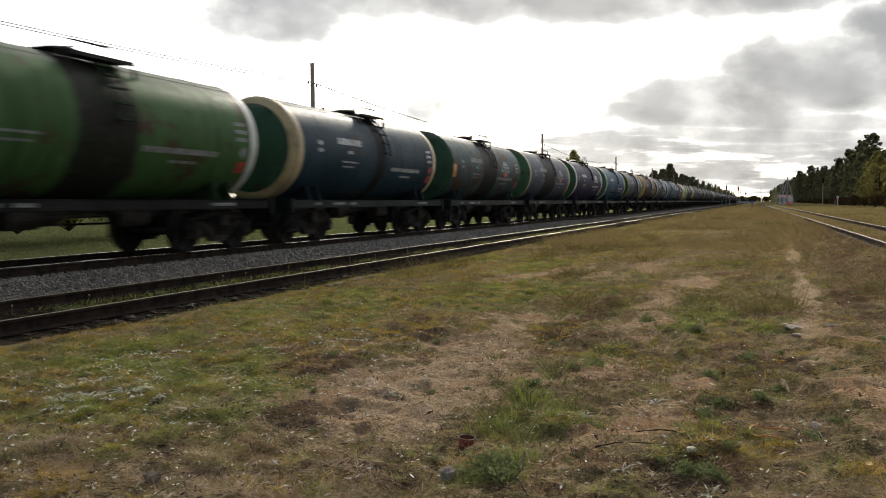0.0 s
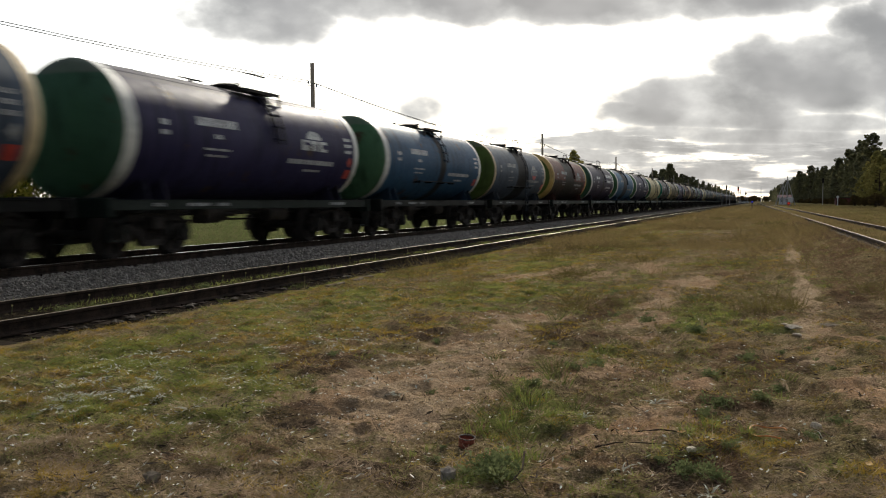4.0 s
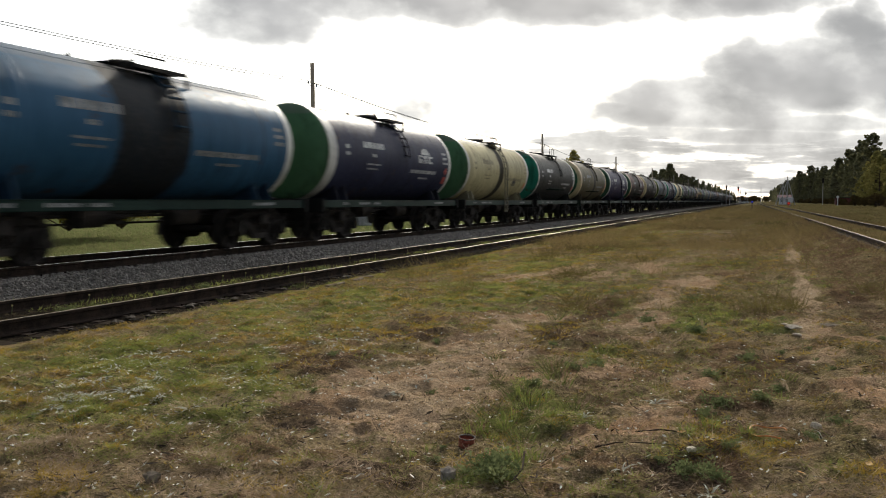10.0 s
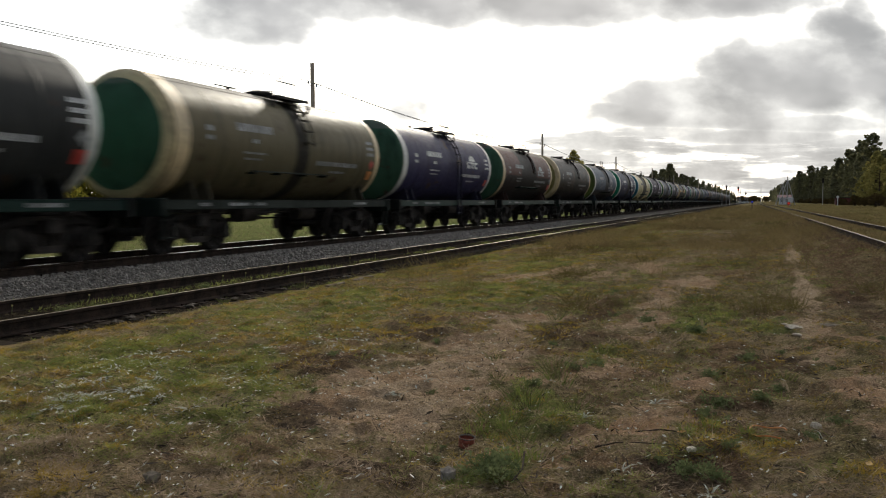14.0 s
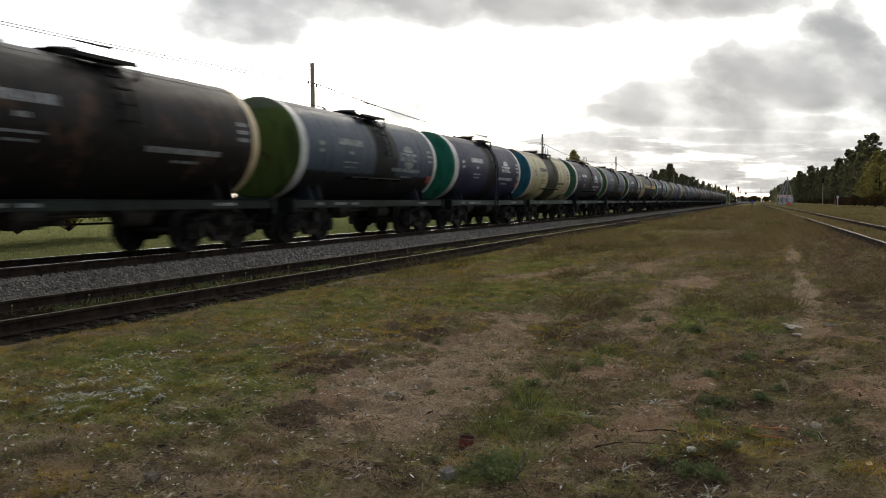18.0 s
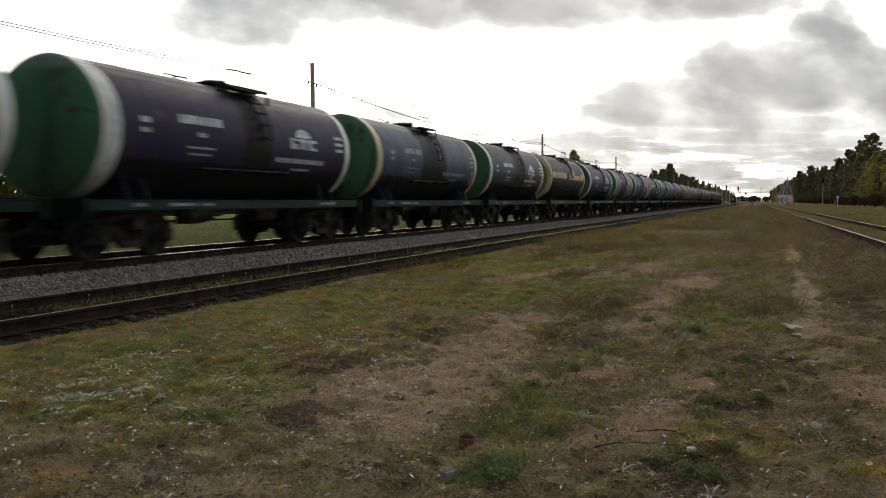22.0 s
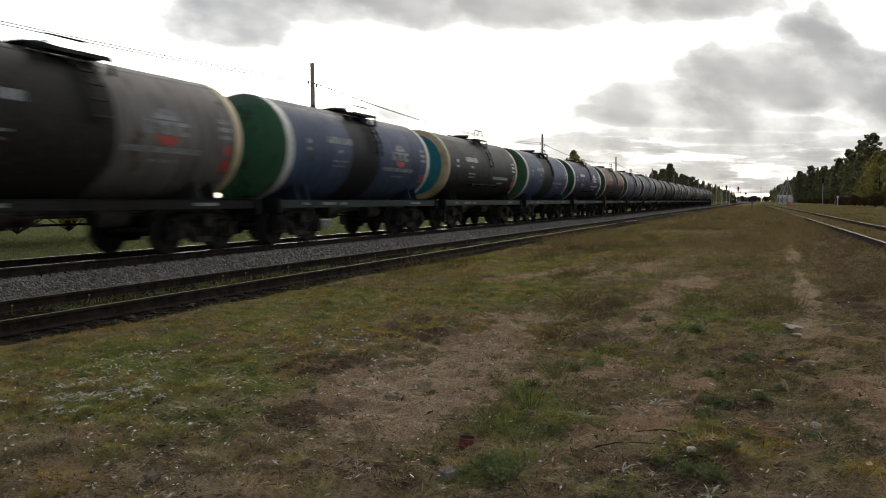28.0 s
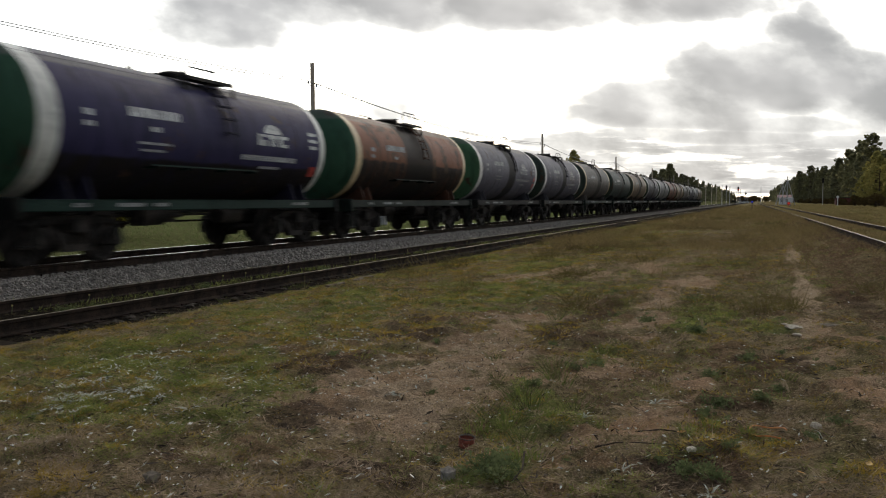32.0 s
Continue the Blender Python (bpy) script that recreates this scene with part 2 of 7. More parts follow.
M_CAP = surface("axle_cap_steel", (0.0156, 0.0143, 0.0130), (0.0338, 0.0299, 0.0260), 0.8, 0.0, 6, 30, 0.1, spec=0.06)
M_WHITE_MARK = surface("white_stencil_paint", (0.30, 0.305, 0.31), (0.52, 0.53, 0.54), 0.6, 0, 4, 25, 0.0, 0.5)
M_DULL_MARK = surface("faded_stencil_paint", (0.15, 0.155, 0.155), (0.30, 0.305, 0.31), 0.7, 0, 4, 25, 0.0, 0.6)
M_DARK_MARK = surface("black_stencil_paint", (0.02, 0.02, 0.02), (0.05, 0.05, 0.05), 0.7, 0, 4, 25, 0.0, 0.5)
M_RED_MARK = surface("red_placard_paint", (0.36, 0.025, 0.02), (0.48, 0.05, 0.035), 0.5, 0, 4, 25, 0.0, 0.4)
M_ORANGE_MARK = surface("orange_placard_paint", (0.55, 0.17, 0.03), (0.65, 0.25, 0.06), 0.5, 0, 4, 25, 0.0, 0.4)
M_POLE = surface("weathered_pole_wood", (0.36, 0.29, 0.23), (0.52, 0.43, 0.35), 0.9, 0, 3, 40, 0.5, per_object=True)
M_POLE_CONCRETE = surface("pale_concrete_pole", (0.30, 0.29, 0.28), (0.42, 0.41, 0.40), 0.9, 0, 3, 30, 0.2)
M_WIRE = surface("dark_wire", (0.03, 0.03, 0.03), (0.05, 0.05, 0.05), 0.6, 0.3, 3, 30, 0.0)
M_GLAZED = surface("glazed_insulator", (0.3, 0.3, 0.3), (0.45, 0.45, 0.45), 0.25, 0, 3, 30, 0.0)
M_STONE = surface("pale_stone", (0.46, 0.395, 0.30), (0.66, 0.58, 0.46), 0.9, 0, 12, 60, 0.5, per_object=True, spec=0.0)
M_CHIPS = surface("pale_chips", (0.30, 0.27, 0.22), (0.80, 0.76, 0.69), 0.8, 0, 12, 60, 0.2, per_island=True, spec=0.0)
M_DULL = surface("dull_brown_stone", (0.17, 0.145, 0.12), (0.36, 0.32, 0.27), 0.9, 0, 12, 60, 0.5, per_object=True, spec=0.0)
M_PEBBLE = surface("brown_pebbles", (0.09, 0.07, 0.05), (0.24, 0.20, 0.155), 0.9, 0, 12, 60, 0.2, per_island=True, spec=0.0)
M_BARK = surface("dark_bark", (0.04, 0.03, 0.022), (0.09, 0.07, 0.055), 0.9, 0, 3, 20, 0.4, spec=0.0)
M_PINE = surface("pine_needles", (0.090, 0.094, 0.052), (0.23, 0.215, 0.11), 0.8, 0, 0.4, 3, 0.0, 0.3, per_island=True, spec=0.0, through_light=0.62)
M_SPRUCE = surface("spruce_needles", (0.085, 0.090, 0.056), (0.20, 0.19, 0.105), 0.8, 0, 0.4, 3, 0.0, 0.3, per_island=True, spec=0.0, through_light=0.55)
M_BIRCH = surface("yellowing_birch_leaves", (0.19, 0.180, 0.060), (0.36, 0.31, 0.10), 0.7, 0, 0.5, 3, 0.0, 0.3, per_island=True, spec=0.0, through_light=0.55)
M_LEAF = surface("autumn_bush_leaves", (0.07, 0.085, 0.014), (0.21, 0.17, 0.03), 0.7, 0, 0.8, 3, 0.0, 0.3, per_island=True, spec=0.0, through_light=0.4)
M_SHRUB = surface("brown_shrub_twigs", (0.066, 0.048, 0.0216), (0.132, 0.096, 0.042), 0.8, 0, 0.5, 3, 0.0, 0.3, per_island=True, spec=0.0, through_light=0.3)
M_GRASS = surface("short_grass_blades", (0.084, 0.113, 0.029), (0.360, 0.372, 0.104), 0.7, 0, 4.5, 3, 0.0, 0.2, per_island=True, spec=0.0, through_light=0.45)
M_DRY = surface("dry_grass_stems", (0.128, 0.083, 0.046), (0.580, 0.443, 0.312), 0.75, 0, 4.5, 3, 0.0, 0.2, per_island=True, spec=0.0, through_light=0.4)
M_TALL = surface("reddish_dry_grass", (0.108, 0.080, 0.036), (0.285, 0.212, 0.098), 0.75, 0, 0.3, 3, 0.0, 0.2, per_island=True, spec=0.0, through_light=0.4)
M_VERGE = surface("olive_verge_grass", (0.076, 0.064, 0.022), (0.185, 0.155, 0.052), 0.75, 0, 0.3, 3, 0.0, 0.2, per_island=True, spec=0.0, through_light=0.4)
M_MEADOW = surface("meadow_grass_blades", (0.092, 0.120, 0.042), (0.190, 0.215, 0.082), 0.75, 0, 0.3, 3, 0.0, 0.2, per_island=True, spec=0.0, through_light=0.4)
M_BROWN = surface("brown_dead_weeds", (0.079, 0.052, 0.035), (0.232, 0.147, 0.090), 0.8, 0, 4.5, 3, 0.0, 0.2, per_island=True, spec=0.0, through_light=0.3)
M_MOSS = surface("yellow_moss_tufts", (0.162, 0.124, 0.023), (0.510, 0.342, 0.065), 0.85, 0, 4.5, 3, 0.0, 0.2, per_island=True, spec=0.0, through_light=0.3)
M_TUFT = surface("dark_tuft_blades", (0.045, 0.062, 0.018), (0.185, 0.205, 0.062), 0.75, 0, 5, 3, 0.0, 0.2, per_island=True, spec=0.0, through_light=0.4)
M_SPRIG = surface("fresh_grass_blades", (0.095, 0.125, 0.030), (0.270, 0.300, 0.075), 0.7, 0, 5, 3, 0.0, 0.2, per_island=True, spec=0.0, through_light=0.5)
# near-white leaf scraps; sun glints are put into the colour
M_FLECK = surface("bleached_leaf_scraps", (0.55, 0.54, 0.47), (0.86, 0.85, 0.78), 0.6, 0, 4, 20, 0.0, 0.2, per_island=True, spec=0.3, through_light=0.3)
M_WEED = surface("weed_leaves", (0.070, 0.094, 0.038), (0.232, 0.254, 0.116), 0.65, 0, 4, 20, 0.0, 0.2, per_island=True, spec=0.0, through_light=0.4)
# the bright end of this leaf colour also stands for sun glints
M_GREYLEAF = surface("silvery_weed_leaves", (0.30, 0.31, 0.24), (0.74, 0.74, 0.65), 0.7, 0, 4, 20, 0.0, 0.2, per_island=True, spec=0.0, through_light=0.2)


# ---- clouds: one wide layer, low over the horizon, that drifts ----
FORE = Vector((-math.sin(radians(YAW)), math.cos(radians(YAW)), 0))
ASIDE = Vector((math.cos(radians(YAW)), math.sin(radians(YAW)), 0))


def cloud_material():
    m = bpy.data.materials.new("cloud")
    m.use_nodes = True
    nt = m.node_tree
    nt.nodes.clear()
    out = nt.nodes.new("ShaderNodeOutputMaterial")
    tc = nt.nodes.new("ShaderNodeTexCoord").outputs["Object"]
    sep = nt.nodes.new("ShaderNodeSeparateXYZ")
    nt.links.new(tc, sep.inputs[0])
    x, y, z = sep.outputs
    ahead = math_node(nt, "MAXIMUM", y, 1.0)
    a = math_node(nt, "DIVIDE", x, ahead)
    e = math_node(nt, "DIVIDE", z, ahead)
    cmb = nt.nodes.new("ShaderNodeCombineXYZ")
    nt.links.new(a, cmb.inputs[0])
    nt.links.new(e, cmb.inputs[1])
    p = cmb.outputs[0]
    front = ramp(nt, y, 100.0, 400.0)
    # edges broken up by two scales of noise
    rough = noise_tex(nt, p, 9.0, 5, 0.5, (1.0, 1.5, 1.0))
    wisps = noise_tex(nt, p, 30.0, 4, 0.55, (1.0, 1.7, 1.0))
    # single clouds: place and half size as shares of the distance ahead
    # heights 0.33 and 0.53 lie out of view, added to dim sun and sky
    clouds = [(0.13, 0.252, 0.46, 0.050, 1.25), (-0.205, 0.222, 0.11, 0.048, 1.0), (0.30, 0.33, 0.28, 0.07, 1.2), (0.33, 0.53, 0.105, 0.20, 1.5), (0.09, 0.53, 0.06, 0.20, 0.7),
              (-0.024, 0.108, 0.040, 0.022, 0.75), (0.09, 0.082, 0.055, 0.012, 0.6), (0.158, 0.071, 0.024, 0.008, 0.75), (0.04, 0.092, 0.03, 0.009, 0.5),
              (0.345, 0.122, 0.15, 0.037, 1.05), (0.228, 0.105, 0.055, 0.017, 0.8), (0.47, 0.150, 0.17, 0.058, 1.25), (0.56, 0.13, 0.09, 0.06, 1.1), (0.41, 0.172, 0.060, 0.034, 0.9), (0.505, 0.200, 0.065, 0.042, 0.95), (0.53, 0.225, 0.03, 0.03, 0.85),
              (0.455, 0.092, 0.15, 0.016, 1.0), (0.33, 0.100, 0.17, 0.020, 1.0), (0.40, 0.076, 0.16, 0.013, 0.95), (0.295, 0.082, 0.10, 0.012, 0.8), (0.252, 0.066, 0.09, 0.008, 0.7), (0.373, 0.062, 0.12, 0.008, 0.85), (0.31, 0.044, 0.11, 0.006, 0.7), (0.47, 0.046, 0.12, 0.007, 0.7)]
    total = None
    for ca, ce, ra, re, strength in clouds:
        s = nt.nodes.new("ShaderNodeVectorMath")
        s.operation = "SUBTRACT"
        nt.links.new(p, s.inputs[0])
        s.inputs[1].default_value = (ca, ce, 0)
        d = nt.nodes.new("ShaderNodeVectorMath")
        d.operation = "MULTIPLY"
        nt.links.new(s.outputs[0], d.inputs[0])
        d.inputs[1].default_value = (1 / ra, 1 / re, 0)
        ln = nt.nodes.new("ShaderNodeVectorMath")
        ln.operation = "LENGTH"
        nt.links.new(d.outputs[0], ln.inputs[0])
        one = ramp(nt, ln.outputs["Value"], 1.45, 0.35, 0.0, strength)
        total = one if total is None else math_node(nt, "MAXIMUM", total, one)
    # low streaks towards the horizon
    streaks = noise_tex(nt, p, 1.0, 7, 0.62, (7.0, 46.0, 1.0))
    low = math_node(nt, "MULTIPLY", ramp(nt, streaks, 0.32, 0.56, 0.15, 1.0), math_node(nt, "MULTIPLY", ramp(nt, e, 0.115, 0.07), ramp(nt, a, -0.02, 0.16)))
    total = math_node(nt, "MAXIMUM", total, low)
    edge = math_node(nt, "ADD", math_node(nt, "MULTIPLY", math_node(nt, "SUBTRACT", rough, 0.5), 1.5),
                     math_node(nt, "MULTIPLY", math_node(nt, "SUBTRACT", wisps, 0.5), 0.30))
    edge = math_node(nt, "MULTIPLY", edge, ramp(nt, total, 0.0, 0.35, 0.35, 1.0))
    lumpy = math_node(nt, "ADD", total, edge)
    dens = ramp(nt, lumpy, 0.06, 0.82)
    far_noise = noise_tex(nt, tc, 0.0016, 5, 0.6)
    elsewhere = ramp(nt, far_noise, 0.40, 0.60, 0.0, 0.9)
    dens = math_node(nt, "ADD", math_node(nt, "MULTIPLY", dens, front),
                     math_node(nt, "MULTIPLY", elsewhere, math_node(nt, "SUBTRACT", 1.0, front)))
    core = ramp(nt, math_node(nt, "ADD", lumpy, math_node(nt, "MULTIPLY", math_node(nt, "SUBTRACT", rough, 0.5), 0.9)), 0.22, 1.30)
    shade = blend(nt, front, (0.20, 0.20, 0.21), blend(nt, ramp(nt, noise_tex(nt, p, 8.0, 3, 0.5, (1.0, 1.5, 1.0)), 0.35, 0.65), (CLOUD_GREY * 0.74, CLOUD_GREY * 0.765, CLOUD_GREY * 0.80), (CLOUD_GREY * 1.18, CLOUD_GREY * 1.19, CLOUD_GREY * 1.21)))
    fringe = blend(nt, front, (0.3, 0.31, 0.33), (0.98, 0.98, 0.95))
    col = blend(nt, core, fringe, shade)
    em = nt.nodes.new("ShaderNodeEmission")
    nt.links.new(col, em.inputs[0])
    tr = nt.nodes.new("ShaderNodeBsdfTransparent")
    mx = nt.nodes.new("ShaderNodeMixShader")
    nt.links.new(math_node(nt, "MULTIPLY", dens, 0.96), mx.inputs[0])
    nt.links.new(tr.outputs[0], mx.inputs[1])
    nt.links.new(em.outputs[0], mx.inputs[2])
    nt.links.new(mx.outputs[0], out.inputs[0])
    m.cycles.emission_sampling = "NONE"
    return m


def build_clouds():
    bm = bmesh.new()
    rings = []
    for i in range(41):
        r = FAR * (i / 40) ** 1.6
        zz = 300 - 262 * (r / FAR) ** 2
        rings.append([bm.verts.new((r * math.sin(q * math.pi / 48), r * math.cos(q * math.pi / 48), zz)) for q in range(96)] if i else [bm.verts.new((0, 0, 300))])
    for p, q in zip(rings, rings[1:]):
        for i in range(96):
            j = (i + 1) % 96
            bm.faces.new((p[0], q[i], q[j]) if len(p) == 1 else (p[i], p[j], q[j], q[i]))
    ob = finish("cloud_layer", bm, cloud_material(), smooth=True)
    ob.matrix_basis = pose(0, 0, EYE_Z, 0, 0, YAW)
    return tagged(ob, "broken grey rain clouds drifting over a bright sky", "clouds", kind="structure")


cloud_layer = build_clouds()


# ---- ground ----
PROFILE = [(-200, -0.30), (-40, -0.34), (-16.5, -0.34), (-15, -0.28), (-10.9, -0.24), (-10.2, -0.22), (-9.6, -0.245), (-8.3, -0.245), (-8.0, -0.285), (-7.6, -0.275), (-7.1, -0.22), (-6.5, -0.19),
           (-4, -0.08), (0, 0.0), (1.4, 0.09), (2.0, 0.235), (2.9, 0.268), (4.3, 0.27), (5.5, 0.16), (12, 0.12), (200, 0.2)]


NOISE_TABLE = np.random.default_rng(12).uniform(-1, 1, (256, 256))


def grain(x, y, scale, seed=0):
    """Smooth value noise from -1 to 1 over arrays of places."""
    x, y = np.asarray(x, float) * scale + seed * 17.31, np.asarray(y, float) * scale + seed * 9.77
    x0, y0 = np.floor(x).astype(int), np.floor(y).astype(int)
    u, v = x - x0, y - y0
    u, v = u * u * (3 - 2 * u), v * v * (3 - 2 * v)
    a, b, c, d = x0 & 255, (x0 + 1) & 255, y0 & 255, (y0 + 1) & 255
    t = NOISE_TABLE
    return (t[a, c] * (1 - u) + t[b, c] * u) * (1 - v) + (t[a, d] * (1 - u) + t[b, d] * u) * v


def heights(x, y):
    """Ground heights over arrays of places."""
    x, y = np.asarray(x, float), np.asarray(y, float)
    z = np.interp(x, [p[0] for p in PROFILE], [p[1] for p in PROFILE])
    d = np.hypot(x, y)
    open_ground = np.clip((x + 7.7) / 0.5, 0, 1) * np.clip((2.4 - x) / 0.5, 0, 1) * np.clip((80 - d) / 30, 0, 1)
    lumps = 0.045 * grain(x, y, 0.7, 1) + 0.03 * grain(x, y, 1.9, 2)
    close = np.clip((22 - d) / 8, 0, 1)
    lumps = lumps + close * (0.024 * grain(x, y, 5.0, 3) + 0.032 * grain(x, y, 10.0, 4) + 0.014 * grain(x, y, 19.0, 5))
    return z + open_ground * lumps


def ground_z(x, y):
    return float(heights(x, y))


# bare patches: centre, half sizes, strength of sand and of red earth
BARE = [(-2.25, 5.4, 0.55, 1.25, 1.1, 0.1), (-2.39, 6.96, 0.55, 0.8, 0.9, 0.1), (-2.35, 8.98, 0.45, 1.07, 0.9, 0.2), (-1.22, 10.14, 0.26, 2.1, 0.9, 0.2), (-3.43, 15.3, 0.9, 1.5, 0.8, 0.1), (-1.0, 14.5, 0.3, 1.3, 0.8, 0.2), (-0.96, 6.55, 0.3, 0.7, 0.7, 0.5),
        (-0.7, 4.74, 0.26, 1.0, 0.3, 1.0), (-0.84, 3.92, 0.24, 0.35, 0.2, 0.9), (-0.42, 6.3, 0.14, 1.5, 0.3, 0.7), (0.68, 7.8, 0.26, 0.5, 0.5, 0.4), (0.66, 5.9, 0.14, 1.0, 0.2, 0.65), (-2.15, 18.5, 0.5, 2.1, 0.6, 0.2), (-1.64, 5.9, 0.17, 0.4, 0.4, 0.3), (-1.76, 4.08, 0.26, 0.16, 0.5, 0.3), (-2.5, 3.77, 0.22, 0.2, 0.4, 0.2)]
# green swards: centre, half sizes, strength
SWARD = [(-3.86, 11.98, 1.1, 1.8, 1.0), (-5.92, 6.4, 0.85, 1.0, 1.0), (-3.75, 4.65, 0.85, 1.1, 1.0), (-7.0, 16.2, 1.2, 2.3, 0.5), (-5.7, 10.6, 1.2, 2.8, 0.9), (-4.6, 18.0, 0.75, 1.85, 0.7), (-1.25, 7.3, 0.2, 0.42, 0.7), (-1.58, 6.1, 0.12, 0.6, 0.9),
         (-1.24, 4.96, 0.30, 0.65, 0.9), (0.12, 9.2, 0.36, 0.85, 0.5), (-1.84, 13.7, 0.45, 1.4, 0.7), (-0.58, 9.9, 0.3, 1.2, 0.6), (-1.16, 3.97, 0.18, 0.35, 0.9), (-4.9, 5.6, 0.9, 1.1, 0.9), (-4.6, 8.4, 0.8, 1.2, 0.8), (0.1, 4.6, 0.35, 0.5, 0.5)]
# dark humus with dead weeds: centre, half sizes, strength
HUMUS = [(-3.38, 6.25, 0.34, 0.55, 1.0), (-3.3, 7.73, 0.55, 0.42, 0.8), (-2.66, 4.65, 0.22, 0.34, 0.9), (-1.9, 3.67, 0.42, 0.2, 0.9), (0.13, 6.8, 0.38, 0.83, 0.9), (-0.29, 4.2, 0.24, 0.42, 1.0), (1.12, 10.7, 0.22, 2.3, 0.6), (1.45, 8.6, 0.4, 0.9, 0.25), (-1.57, 8.05, 0.42, 0.35, 0.7), (-1.78, 9.74, 0.22, 1.6, 0.7),
         (-2.8, 3.6, 0.24, 0.22, 0.7), (-3.67, 8.4, 0.32, 0.8, 0.5), (-6.5, 6.5, 0.6, 0.6, 0.3), (-0.1, 5.3, 0.3, 0.5, 0.6), (-1.5, 5.0, 0.2, 0.25, 0.5)]
# a trodden path beside the raised track
FOOTPATH = [(0.45, 7.5), (0.59, 10.4), (0.67, 14.6), (0.85, 25.0), (1.2, 42.0), (1.84, 72.0)]


def bare_ground(x, y):
    """Shares of sand and of red earth over arrays of places."""
    x, y = np.asarray(x, float), np.asarray(y, float)
    sand, red = np.zeros_like(x), np.zeros_like(x)
    for cx, cy, rx, ry, s, r in BARE:
        k = np.clip(1.55 - np.hypot((x - cx) / rx, (y - cy) / ry), 0, 1)
        sand = np.maximum(sand, s * k)
        red = np.maximum(red, r * k)
    px = np.interp(y, [p[1] for p in FOOTPATH], [p[0] for p in FOOTPATH])
    on = np.clip(1.5 - np.abs(x - px) / 0.12, 0, 1) * (y > 7) * (y < 75)
    sand = np.maximum(sand, np.interp(y, [10, 14, 30, 75], [0.62, 0.76, 0.72, 0.60]) * on)
    n = grain(x, y, 1.1, 6) * 0.6 + 0.55 * grain(x, y, 3.0, 7) + 0.4 * grain(x, y, 8.0, 8)
    free = np.clip(0.6 * (n - 0.35), 0, 0.6) * (x > -7.3) * (x < 2.0)
    sand = np.where(sand > 0, np.clip(sand * 0.85 + 0.85 * n, 0, 1), free)
    red = np.where(red > 0, np.clip(red * 0.9 + 0.8 * n, 0, 1), 0)
    return sand, red


def patches(x, y, spots, seed):
    """Strength from 0 to 1 of the listed patches, with ragged edges."""
    x, y = np.asarray(x, float), np.asarray(y, float)
    n = 0.55 * grain(x, y * 0.7, 1.6, seed) + 0.45 * grain(x, y, 4.5, seed + 1) + 0.3 * grain(x, y, 11.0, seed + 2)
    k = np.zeros_like(x)
    for cx, cy, rx, ry, strength in spots:
        k = np.maximum(k, strength * np.clip(1.5 - np.hypot((x - cx) / rx, (y - cy) / ry), 0, 1))
    return np.clip(k + 0.75 * n * np.clip(k * 3, 0.25, 1), 0, 1)


def sward(x, y):
    return patches(x, y, SWARD, 101)


def humus(x, y):
    return patches(x, y, HUMUS, 111)


